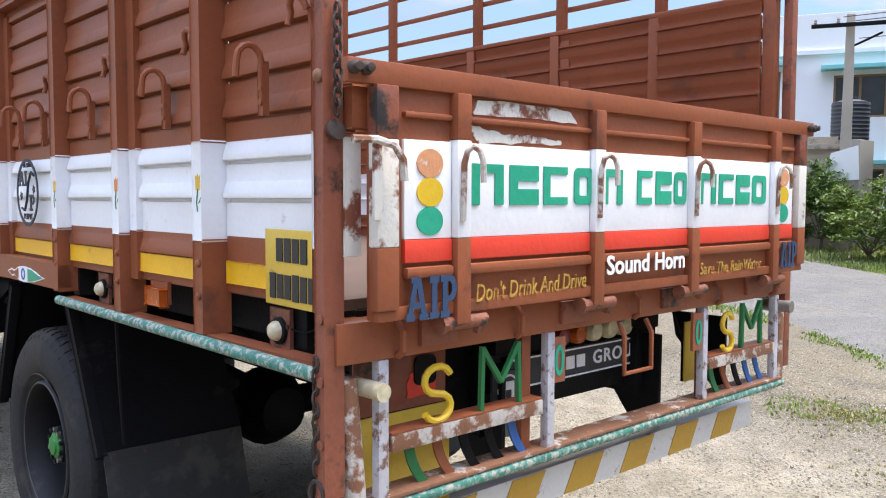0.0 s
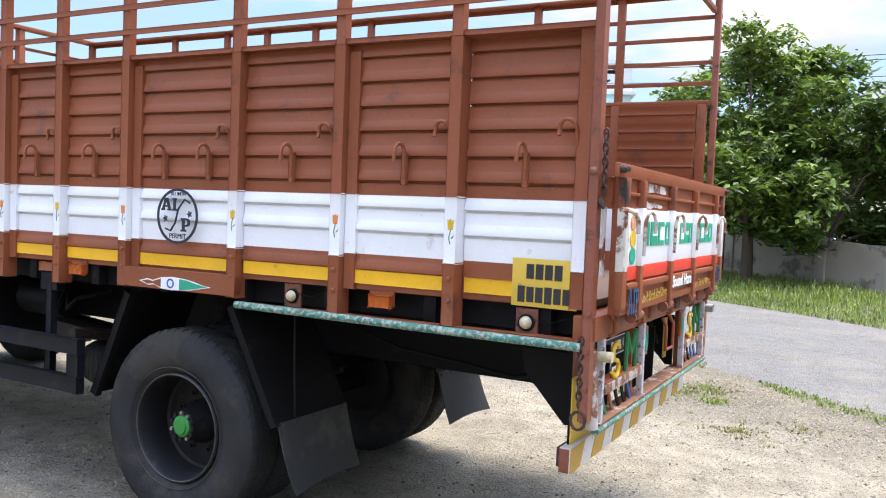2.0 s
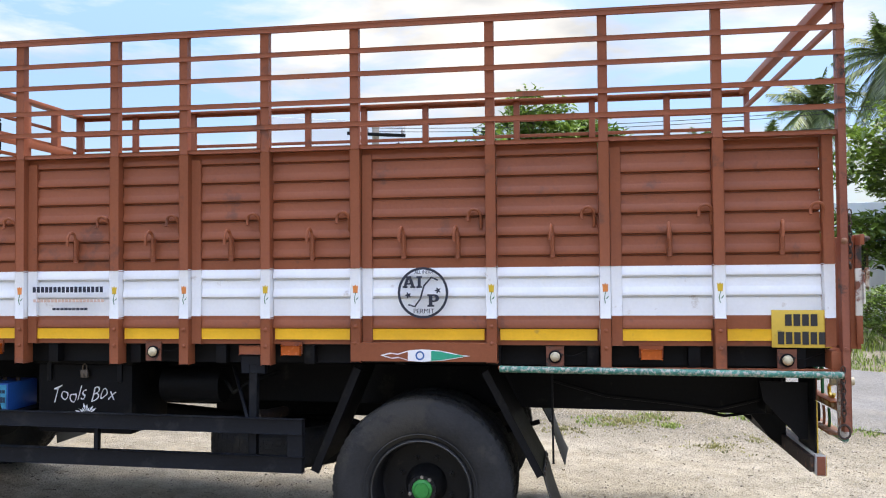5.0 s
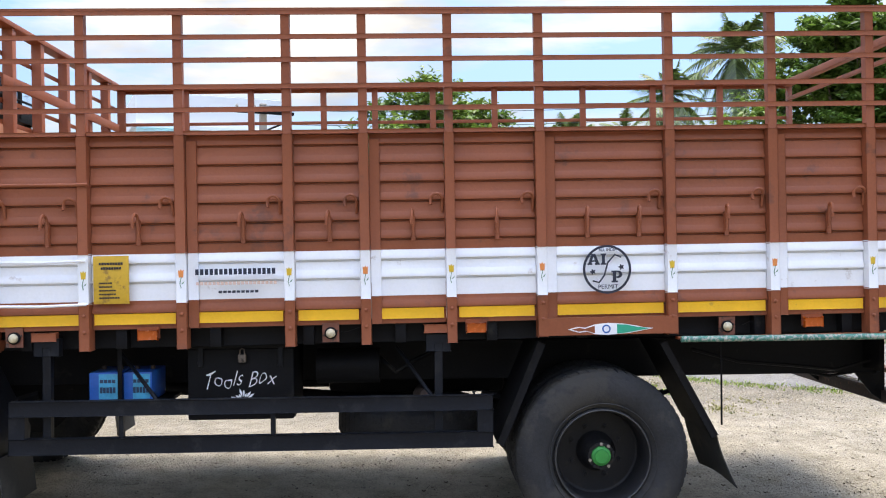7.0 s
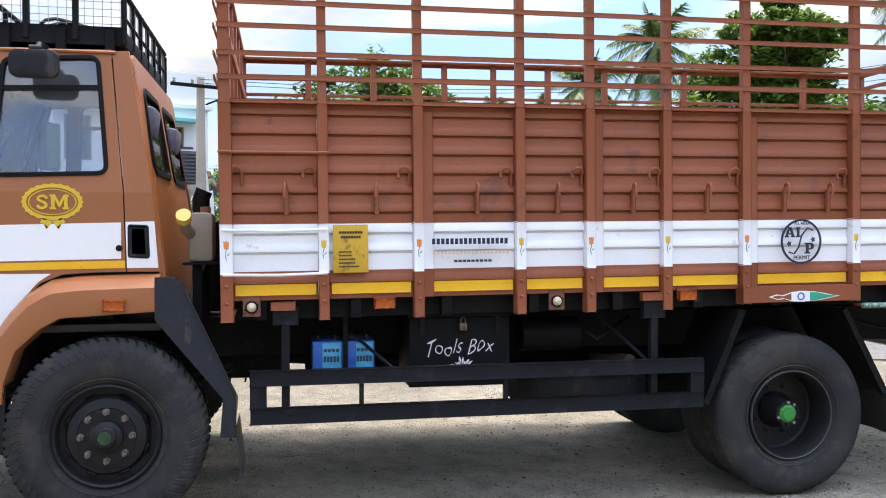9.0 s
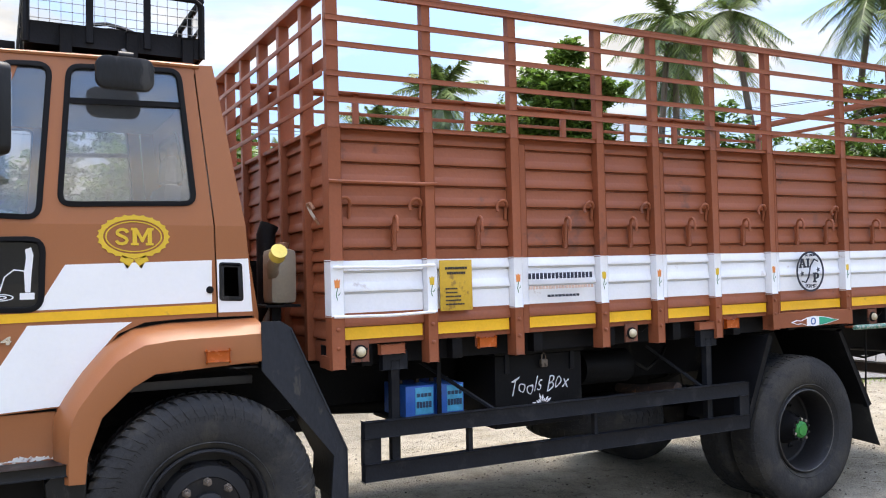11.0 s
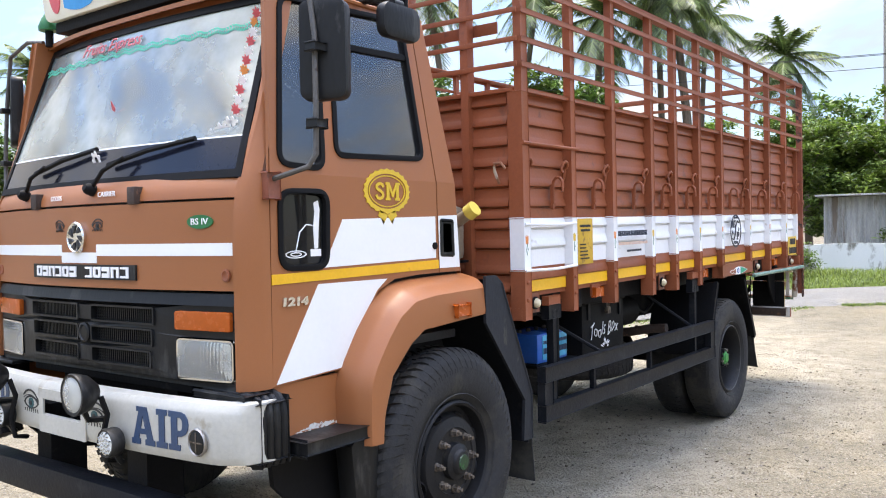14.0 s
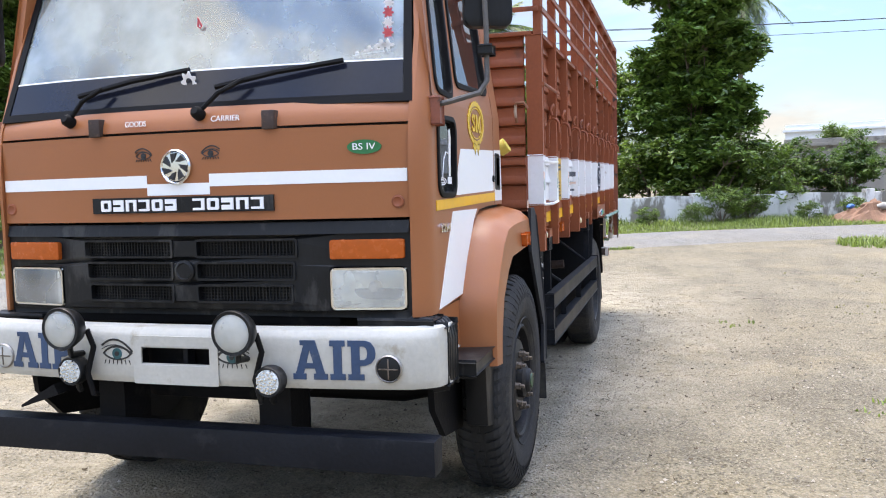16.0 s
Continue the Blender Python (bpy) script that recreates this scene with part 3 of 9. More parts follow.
def split_letters(name, b, mat, parent):
    """Each letter of a line of lettering as a part of its own."""
    left = set(b.verts)
    while left:
        seed = min(left, key=lambda v: v.index)
        island, stack = {seed}, [seed]
        while stack:
            for e in stack.pop().link_edges:
                for v in e.verts:
                    if v not in island:
                        island.add(v), stack.append(v)
        left -= island
        one = bmesh.new()
        copy = {v: one.verts.new(v.co) for v in sorted(island, key=lambda v: v.index)}
        for f in b.faces:
            if f.verts[0] in island:
                one.faces.new([copy[v] for v in f.verts])
        part(name, one, mat, parent, smooth=False)
    b.free()


def writing(name, text, size, m, mat, parent, width=None, depth=0.003, label="", shear=0.0, space=1.0, shape=None, bold=0.0, letters=False):
    """Raised lettering, centred on the pose m, which maps its x to the reading direction and its y to up."""
    cu = bpy.data.curves.new(name, "FONT")
    cu.body, cu.size, cu.extrude, cu.align_x, cu.align_y, cu.shear, cu.space_character, cu.resolution_u = text, size, depth / 2, "CENTER", "CENTER", shear, space, 3
    cu.offset = bold
    tmp = new("tmp", cu)
    bpy.context.view_layer.update()
    me = bpy.data.meshes.new_from_object(tmp.evaluated_get(bpy.context.evaluated_depsgraph_get()))
    bpy.data.objects.remove(tmp), bpy.data.curves.remove(cu)
    b = bmesh.new()
    b.from_mesh(me)
    bpy.data.meshes.remove(me)
    if width:
        xs = [v.co.x for v in b.verts]
        k, mid = width / (max(xs) - min(xs)), (max(xs) + min(xs)) / 2
        for v in b.verts:
            v.co.x = (v.co.x - mid) * k
    bmesh.ops.transform(b, matrix=m, verts=b.verts)
    if shape:
        for v in b.verts:
            v.co = shape(v.co)
    if letters:
        return split_letters(name, b, mat, parent)
    return part(name, b, mat, parent, label, smooth=False)


GLYPHS = {
    "A": (0.92, [(0, 0), (0.35, 0), (0.35, 0.15), (0.28, 0.15), (0.315, 0.28), (0.585, 0.28), (0.62, 0.15), (0.55, 0.15), (0.55, 0), (0.92, 0), (0.92, 0.15), (0.85, 0.15), (0.60, 1), (0.20, 1), (0.20, 0.87), (0.29, 0.87), (0.07, 0.15), (0, 0.15)], [[(0.36, 0.42), (0.45, 0.76), (0.545, 0.42)]]),
    "I": (0.40, [(0, 0), (0.40, 0), (0.40, 0.15), (0.31, 0.15), (0.31, 0.85), (0.40, 0.85), (0.40, 1), (0, 1), (0, 0.85), (0.09, 0.85), (0.09, 0.15), (0, 0.15)], []),
    "P": (0.72, [(0, 0), (0.42, 0), (0.42, 0.15), (0.31, 0.15), (0.31, 0.36), (0.46, 0.37), (0.61, 0.43), (0.70, 0.55), (0.72, 0.69), (0.69, 0.83), (0.60, 0.95), (0.46, 1), (0, 1), (0, 0.85), (0.09, 0.85), (0.09, 0.15), (0, 0.15)], [[(0.31, 0.51), (0.31, 0.85), (0.42, 0.85), (0.49, 0.79), (0.51, 0.68), (0.49, 0.57), (0.42, 0.51)]]),
}


def stroke_glyph(line, half):
    """An outline of even width about a curved line."""
    a, b = [], []
    for k, p in enumerate(line):
        d = (Vector(line[min(k + 1, len(line) - 1)]) - Vector(line[max(k - 1, 0)])).normalized()
        n = Vector((-d.y, d.x)) * half
        a.append((p[0] + n.x, p[1] + n.y)), b.append((p[0] - n.x, p[1] - n.y))
    return a + b[::-1]


GLYPHS["M"] = (1.10, [(0, 0), (0.38, 0), (0.38, 0.14), (0.29, 0.14), (0.29, 0.66), (0.50, 0.18), (0.60, 0.18), (0.81, 0.66), (0.81, 0.14), (0.72, 0.14), (0.72, 0), (1.10, 0), (1.10, 0.14), (1.02, 0.14), (1.02, 0.86), (1.10, 0.86), (1.10, 1), (0.80, 1), (0.55, 0.46), (0.30, 1), (0, 1), (0, 0.86), (0.08, 0.86), (0.08, 0.14), (0, 0.14)], [])
GLYPHS["S"] = (0.72, stroke_glyph([(0.64, 0.72), (0.56, 0.85), (0.42, 0.91), (0.26, 0.88), (0.14, 0.78), (0.15, 0.65), (0.26, 0.57), (0.42, 0.50), (0.55, 0.41), (0.61, 0.28), (0.53, 0.14), (0.38, 0.085), (0.20, 0.12), (0.09, 0.28)], 0.085), [])


def block_letters(text, height, width, m, mat, parent, shape=None, depth=0.003):
    """Heavy slab-serif letters painted by hand, each a part of its own, centred on m."""
    total = sum(GLYPHS[c][0] for c in text) + 0.07 * (len(text) - 1)
    k, u = width / total, 0.0
    for c in text:
        w, outline, holes = GLYPHS[c]
        fit = lambda lp: [((u + p[0]) * k - width / 2, (p[1] - 0.5) * height) for p in lp]
        b = slab(fit(outline), "z", 0, depth, [fit(h) for h in holes])
        bmesh.ops.transform(b, matrix=m, verts=b.verts)
        if shape:
            for v in b.verts:
                v.co = shape(v.co)
        part("permit_letter", b, mat, parent, smooth=False)
        u += w + 0.07


def bars(name, rows, m, mat, parent, depth=0.003, label="", seed=3):
    """Unreadable or withheld writing as plain bars: rows of (centre x, centre y, width, height, pieces)."""
    rnd = random.Random(seed)
    for cx, cy, w, h, n in rows:
        step = w / n
        for i in range(n):
            bw = step * (0.78 if n < 12 else 0.7)
            x = cx - w / 2 + step * (i + 0.5)
            hh = h * rnd.uniform(0.9, 1.0)
            part(name, cube(x - bw / 2, x + bw / 2, cy - hh / 2, cy + hh / 2, 0, depth, 0), mat, parent, label, smooth=False, at=m)


SIDE = Matrix(((0, 0, -1, 0), (-1, 0, 0, 0), (0, 1, 0, 0), (0, 0, 0, 1)))    # reading x runs to -y, up is z, faces -x
BACK = Matrix(((1, 0, 0, 0), (0, 0, -1, 0), (0, 1, 0, 0), (0, 0, 0, 1)))     # reading x runs to +x, faces -y
FRONT = Matrix(((-1, 0, 0, 0), (0, 0, 1, 0), (0, 1, 0, 0), (0, 0, 0, 1)))    # reading x runs to -x, faces +y


def on_side(x, y, z, turn=0):
    return Matrix.Translation((x, y, z)) @ SIDE @ pose(0, 0, 0, 0, 0, turn)


def on_back(x, y, z, turn=0):
    return Matrix.Translation((x, y, z)) @ BACK @ pose(0, 0, 0, 0, 0, turn)


def on_front(x, y, z, turn=0):
    return Matrix.Translation((x, y, z)) @ FRONT @ pose(0, 0, 0, 0, 0, turn)


def mesh_thing(name, verts, faces, mat, parent=None, smooth=False):
    me = bpy.data.meshes.new(name)
    me.from_pydata(verts, [], faces)
    me.materials.append(mat)
    if smooth:
        for p in me.polygons:
            p.use_smooth = True
    ob = new(name, me)
    ob.parent = parent
    return ob

# ---- the ground and the road ----


def ground_height(x, y):
    far = min(1.0, max(0.0, (math.hypot(x, y) - 5) / 20))
    # the lot falls a few centimetres from the front wheels to the rear ones
    fall = min(1.0, max(0.0, (3.9 - y) / 3.7)) * min(1.0, max(0.0, (y + 9) / 5)) * min(1.0, max(0.0, (3.9 - abs(x)) / 1.7))
    return 0.008 * noise.noise(Vector((x * 0.9, y * 0.9, 0.3))) + 0.03 * far * noise.noise(Vector((x * 0.2, y * 0.2, 4.0))) - 0.055 * fall - 0.006


def ground_sheet():
    steps = [0, 0.25, 0.5, 0.75, 1, 1.25, 1.5, 1.75, 2, 2.3, 2.6, 3, 3.4, 3.8, 4.3, 4.8, 5.4, 6, 7, 8, 9.5, 11, 13, 15, 18, 22, 27, 34, 45, 60, 90, 150, 300, 700]
    axis = [-s for s in steps[:0:-1]] + steps
    n = len(axis)
    verts = [(x, y + 1.5, ground_height(x, y + 1.5)) for x in axis for y in axis]
    faces = [(i * n + j, (i + 1) * n + j, (i + 1) * n + j + 1, i * n + j + 1) for i in range(n - 1) for j in range(n - 1)]
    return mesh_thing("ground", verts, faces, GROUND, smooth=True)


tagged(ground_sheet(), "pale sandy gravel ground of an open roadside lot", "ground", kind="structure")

NEAR_EDGE = [(30, 30), (13, 8.4), (7.3, 0.6), (4.0, -3.2), (0.9, -9.3), (-0.9, -11.2), (-5, -13.6), (-16, -18.5), (-60, -36)]
FAR_EDGE = [(38, 29), (19.5, 7.4), (14.2, 1.2), (11.0, -3.2), (3.0, -12.6), (-0.5, -16.4), (-7, -19.6), (-18, -24.5), (-62, -43)]


def along(edge, t):
    """A point on a polyline at t from 0 to 1, with smoothed corners."""
    f = t * (len(edge) - 1)
    i = min(int(f), len(edge) - 2)
    p = [Vector(edge[max(0, min(len(edge) - 1, i + d))]) for d in (-1, 0, 1, 2)]
    u = f - i
    q = 0.5 * ((2 * p[1]) + (p[2] - p[0]) * u + (2 * p[0] - 5 * p[1] + 4 * p[2] - p[3]) * u * u + (3 * p[1] - p[0] - 3 * p[2] + p[3]) * u ** 3)
    return q


def road_sheet():
    rnd = random.Random(5)
    n, verts, faces = 260, [], []
    for i in range(n + 1):
        a, b = along(NEAR_EDGE, i / n), along(FAR_EDGE, i / n)
        a = a + (b - a).normalized() * (0.22 * noise.noise(Vector((a.x * 0.8, a.y * 0.8, 0))) + rnd.uniform(-0.05, 0.05))
        for k in range(9):
            q = a.lerp(b, k / 8)
            verts.append((q.x, q.y, 0.045 + 0.03 * math.sin(math.pi * k / 8) - (0.05 if k in (0, 8) else 0)))
    for i in range(n):
        for k in range(8):
            faces.append((i * 9 + k, i * 9 + k + 1, (i + 1) * 9 + k + 1, (i + 1) * 9 + k))
    return mesh_thing("road", verts, faces, ASPHALT, smooth=True)


tagged(road_sheet(), "worn grey asphalt lane with ragged edges", "road", kind="structure")


def scatter_grass(dry=False):
    """Tufts on the far verge, thin tufts along the near edge of the lane and a few on the lot."""
    rnd = random.Random(11)
    verts, faces = [], []

    def tuft(x, y, h, blades, spread):
        z = ground_height(x, y) - 0.01
        for _ in range(blades):
            a, lean = rnd.uniform(0, 6.283), rnd.uniform(0.1, 0.75)
            bx, by, hh, w = x + rnd.uniform(-spread, spread), y + rnd.uniform(-spread, spread), h * rnd.uniform(0.5, 1.2), rnd.uniform(0.004, 0.010) * (1 + h * 2.6)
            dx, dy = math.cos(a), math.sin(a)
            k = len(verts)
            verts.extend([(bx - dy * w, by + dx * w, z), (bx + dy * w, by - dx * w, z),
                          (bx + dx * hh * lean * 0.4 + dy * w * 0.8, by + dy * hh * lean * 0.4 - dx * w * 0.8, z + hh * 0.6), (bx + dx * hh * lean * 0.4 - dy * w * 0.8, by + dy * hh * lean * 0.4 + dx * w * 0.8, z + hh * 0.6),
                          (bx + dx * hh * lean, by + dy * hh * lean, z + hh)])
            faces.extend([(k, k + 1, k + 2, k + 3), (k + 3, k + 2, k + 4)])

    for _ in range(17000):
        t = rnd.uniform(0.08, 0.86)
        a, b = along(NEAR_EDGE, t), along(FAR_EDGE, t)
        d = (b - a).normalized()
        s = rnd.random() ** 1.25 * 9.0
        q = b + d * (s - 0.1)
        tuft(q.x, q.y, 0.07 + 0.17 * min(1, s / 5) + 0.14 * max(0, noise.noise(Vector((q.x * 0.5, q.y * 0.5, 2)))), 5, 0.16)
    for _ in range(1700):
        t = rnd.uniform(0.14, 0.62)
        a, b = along(NEAR_EDGE, t), along(FAR_EDGE, t)
        thick = noise.noise(Vector((a.x * 0.7, a.y * 0.7, 7)))
        if thick < -0.25:
            continue
        q = a - (b - a).normalized() * (rnd.gauss(0.10, 0.13 + 0.08 * max(0, thick)))
        tuft(q.x, q.y, 0.040 + 0.06 * max(0, thick), 5, 0.07)
    for cx, cy, r, n in ((3.62, -1.82, 0.11, 26), (4.0, -1.62, 0.24, 26), (3.72, -1.10, 0.30, 30), (-2.4, -1.1, 0.25, 5), (-3.2, 2.2, 0.3, 7), (-6.6, -11.9, 1.5, 520), (-8.4, -12.8, 1.6, 520), (-10.5, -13.5, 1.8, 500), (12.4, 3.6, 1.0, 150), (10.7, 4.3, 0.9, 90)):
        for _ in range(n):
            a, q = rnd.uniform(0, 6.283), math.sqrt(rnd.random()) * r
            tuft(cx + q * math.cos(a), cy + q * math.sin(a), 0.045 if r < 1.2 else 0.16, 5, 0.05)
    if dry:
        verts, faces = [], []
        for cx, cy, r, n in ((3.80, -1.35, 0.42, 330), (4.1, -1.7, 0.30, 120), (2.75, -2.13, 0.30, 110), (3.1, -2.6, 0.3, 50), (3.3, -0.7, 0.4, 90), (-4.4, -2.0, 0.9, 60), (-3.3, 3.4, 0.5, 24), (-3.9, 0.9, 0.7, 36), (-5.2, -5.4, 1.2, 90)):
            for _ in range(n):
                a, q = rnd.uniform(0, 6.283), rnd.gauss(0, 0.6) * r
                tuft(cx + q * math.cos(a), cy + q * math.sin(a), 0.028, 4, 0.03)
        return mesh_thing("dry_grass", verts, faces, DRYGRASS)
    return mesh_thing("grass", verts, faces, GRASS)


tagged(scatter_grass(), "fresh green grass and weeds along the lane", "grass", kind="stuff")
tagged(scatter_grass(True), "thin yellowing grass growing through the gravel", "grass", kind="stuff")


def scatter_stones(name, seed, count, mat, small, big, clusters):
    rnd = random.Random(seed)
    verts, faces = [], []
    for _ in range(count):
        if clusters and rnd.random() < 0.7:
            cx, cy, r = rnd.choice(clusters)
            x, y = rnd.gauss(cx, r), rnd.gauss(cy, r)
        else:
            x, y = rnd.uniform(-6.5, 6), rnd.uniform(-7.5, 8)
        s = small * (big / small) ** (rnd.random() ** 3.2)
        z, k = ground_height(x, y) + s * 0.25, len(verts)
        a = rnd.uniform(0, 6.283)
        ca, sa = math.cos(a), math.sin(a)
        for dx, dy, dz in ((1, 0, -0.1), (0, 1, 0.05), (-1, 0.1, -0.1), (0.1, -1, 0), (0.1, 0.1, 0.75), (0, 0, -0.6)):
            px, py = dx * s * rnd.uniform(0.7, 1.2), dy * s * rnd.uniform(0.6, 1.0)
            verts.append((x + ca * px - sa * py, y + sa * px + ca * py, z + dz * s * rnd.uniform(0.6, 1)))
        for f in ((0, 1, 4), (1, 2, 4), (2, 3, 4), (3, 0, 4), (1, 0, 5), (2, 1, 5), (3, 2, 5), (0, 3, 5)):
            faces.append(tuple(k + i for i in f))
    return mesh_thing(name, verts, faces, mat)


tagged(scatter_stones("pebbles", 3, 9000, STONE, 0.0035, 0.013, [(3.2, -2.2, 0.9), (2.6, -3.2, 0.9), (4.6, -1.2, 0.9), (-2.2, 6.2, 0.8), (0.5, 6.0, 0.8), (1.5, -7, 1.6)]), "loose pale pebbles lying on the sandy ground", "pebbles", kind="stuff")
tagged(scatter_stones("gravel", 9, 20000, GRIT, 0.004, 0.014, [(4.3, -1.0, 0.5), (5.0, -0.4, 0.5), (3.7, -1.9, 0.45), (3.4, -2.6, 0.45), (4.5, -1.7, 0.35), (3.0, -3.1, 0.5), (5.6, 0.4, 0.6), (3.9, -0.5, 0.6), (-2.0, 5.4, 0.8), (-2.6, 4.0, 0.9), (-1.4, 6.4, 0.6), (-3.2, 2.4, 1.0), (-2.4, 0.4, 1.0)]), "mixed gravel strewn along the edge of the lane", "gravel", kind="stuff")
tagged(scatter_stones("clods", 4, 7000, DARKSTONE, 0.004, 0.017, [(-0.4, -1.9, 0.45), (0.8, -1.4, 0.5), (-2.4, -0.6, 0.7), (-2.2, 1.3, 0.6), (-1.0, 1.6, 0.5), (-1.6, 0.4, 0.5), (-3.6, -1.8, 1.0), (-3.4, 2.4, 0.9), (-4.2, -4.6, 1.3), (1.6, -2.9, 0.7), (-3.2, 5.0, 0.7), (0.3, 1.4, 0.7), (0.7, 2.8, 0.8), (1.7, 1.0, 0.8), (0.2, 0.2, 0.6), (0.4, 3.8, 0.6), (-0.6, 1.0, 0.5)]), "dark clods and leaf litter on the sandy ground", "clods", kind="stuff")



def scatter_litter(seed, count):
    """Dry twigs and curled leaf bits."""
    rnd = random.Random(seed)
    verts, faces = [], []
    spots = [(-2.2, 5.2, 1.2), (-3.0, 2.8, 1.6), (-2.0, -0.4, 1.4), (-0.6, -2.4, 0.9), (0.2, 1.6, 1.0), (-4.6, 4.4, 1.2), (1.8, -3.6, 1.2), (-3.6, -4.0, 2.0), (-4.0, 3.4, 0.25), (-3.4, 4.5, 0.2), (-4.9, 1.6, 0.35), (-3.0, 5.3, 0.22)]
    for _ in range(count):
        cx, cy, r = rnd.choice(spots)
        x, y, a = rnd.gauss(cx, r), rnd.gauss(cy, r), rnd.uniform(0, 6.283)
        L, w = (rnd.uniform(0.03, 0.11), 0.0022) if rnd.random() < 0.4 else (rnd.uniform(0.010, 0.028), rnd.uniform(0.004, 0.009))
        ca, sa, k, bend = math.cos(a), math.sin(a), len(verts), rnd.uniform(-0.2, 0.2)
        for t, q in ((-1, 0.4), (0, 1.0), (1, 0.4)):
            px, py, pz = t * L / 2, bend * L * t * t, ground_height(x, y) + 0.004 + (0.004 * t * t if L < 0.03 else 0.0)
            for d, dz in ((-w * q, 0), (0, w * 0.9), (w * q, 0)):
                verts.append((x + ca * px - sa * (py + d), y + sa * px + ca * (py + d), pz + dz))
        for m in (0, 3):
            for j in (0, 1):
                faces.append((k + m + j, k + m + j + 1, k + m + j + 4, k + m + j + 3))
    return mesh_thing("litter", verts, faces, LITTER)


tagged(scatter_litter(12, 2400), "dry twigs and dead leaf bits on the gravel", "litter", kind="stuff")

# ---- trees ----


def leaf_cloud(rnd, centres, radius, per, size, flat=0.55):
    """Small pointed leaves about clump centres."""
    verts, faces = [], []
    for c in centres:
        for _ in range(per):
            d = Vector((rnd.gauss(0, 1), rnd.gauss(0, 1), rnd.gauss(0, flat)))
            p = c + d * radius * 0.5
            n = Vector((rnd.gauss(0, 0.55), rnd.gauss(0, 0.55), 1)).normalized()
            u = n.orthogonal().normalized()
            u = Matrix.Rotation(rnd.uniform(0, 6.283), 3, n) @ u
            v = n.cross(u)
            s = size * rnd.uniform(0.6, 1.35)
            k = len(verts)
            verts.extend([p - u * s, p + v * s * 0.42, p + u * s - n * s * 0.3, p - v * s * 0.42])
            faces.append((k, k + 1, k + 2, k + 3))
    return [tuple(v) for v in verts], faces


def make_tree(label, seed, height, spread, leaf, clumps=230, per=26, size=0.13, low=0.3, lobes=9, skirt=0.42, limb=1.0):
    """Tapered trunk, forked limbs and a crown of leaf clumps in uneven lobes."""
    rnd = random.Random(seed)
    root = new("tree")
    trunk = bmesh.new()
    fork = Vector((rnd.uniform(-0.2, 0.2), rnd.uniform(-0.2, 0.2), height * low))
    tube([(0, 0, -0.1), tuple(fork * 0.5 + Vector((0.06, -0.05, 0))), tuple(fork)], 0.022 * height + 0.03, 9, trunk, 0.015 * height + 0.02)
    centres = []
    for i in range(lobes):
        a = 6.283 * i / lobes + rnd.uniform(-0.4, 0.4)
        reach = spread * rnd.uniform(0.35, 0.9)
        end = Vector((math.cos(a) * reach, math.sin(a) * reach, height * rnd.uniform(max(low + 0.06, skirt), 0.88) - 0.06 * reach))
        if i == 0:
            end = Vector((rnd.uniform(-0.3, 0.3), rnd.uniform(-0.3, 0.3), height * 0.92))
        mid = fork.lerp(end, 0.5) + Vector((rnd.uniform(-0.3, 0.3), rnd.uniform(-0.3, 0.3), 0.12 * height * rnd.random()))
        tube([tuple(fork), tuple(mid), tuple(end)], limb * (0.0075 * height + 0.01), 6, trunk, 0.012)
        r = spread * rnd.uniform(0.28, 0.48) + 0.02 * height
        for _ in range(clumps // lobes):
            d = Vector((rnd.gauss(0, 1), rnd.gauss(0, 1), rnd.gauss(0, 1))).normalized() * (rnd.random() ** 0.45)
            centres.append(end + Vector((d.x * r, d.y * r, d.z * r * 0.62)))
        for _ in range(clumps // lobes // 5):
            d = Vector((rnd.gauss(0, 1), rnd.gauss(0, 1), rnd.gauss(0, 1))).normalized() * rnd.random()
            centres.append(mid.lerp(end, rnd.uniform(0.0, 0.8)) + d * r * 0.7)
        for _ in range(3):
            tip = rnd.choice(centres[-(clumps // lobes):])
            tube([tuple(mid.lerp(end, 0.6)), tuple(tip)], 0.02, 4, trunk, 0.006)
    part("trunk", trunk, BARK, root)
    v, f = leaf_cloud(rnd, centres, 0.085 * spread + 0.12, per, size)
    mesh_thing("crown", v, f, leaf, root)
    return tagged(root, label, "tree", "roadside trees")


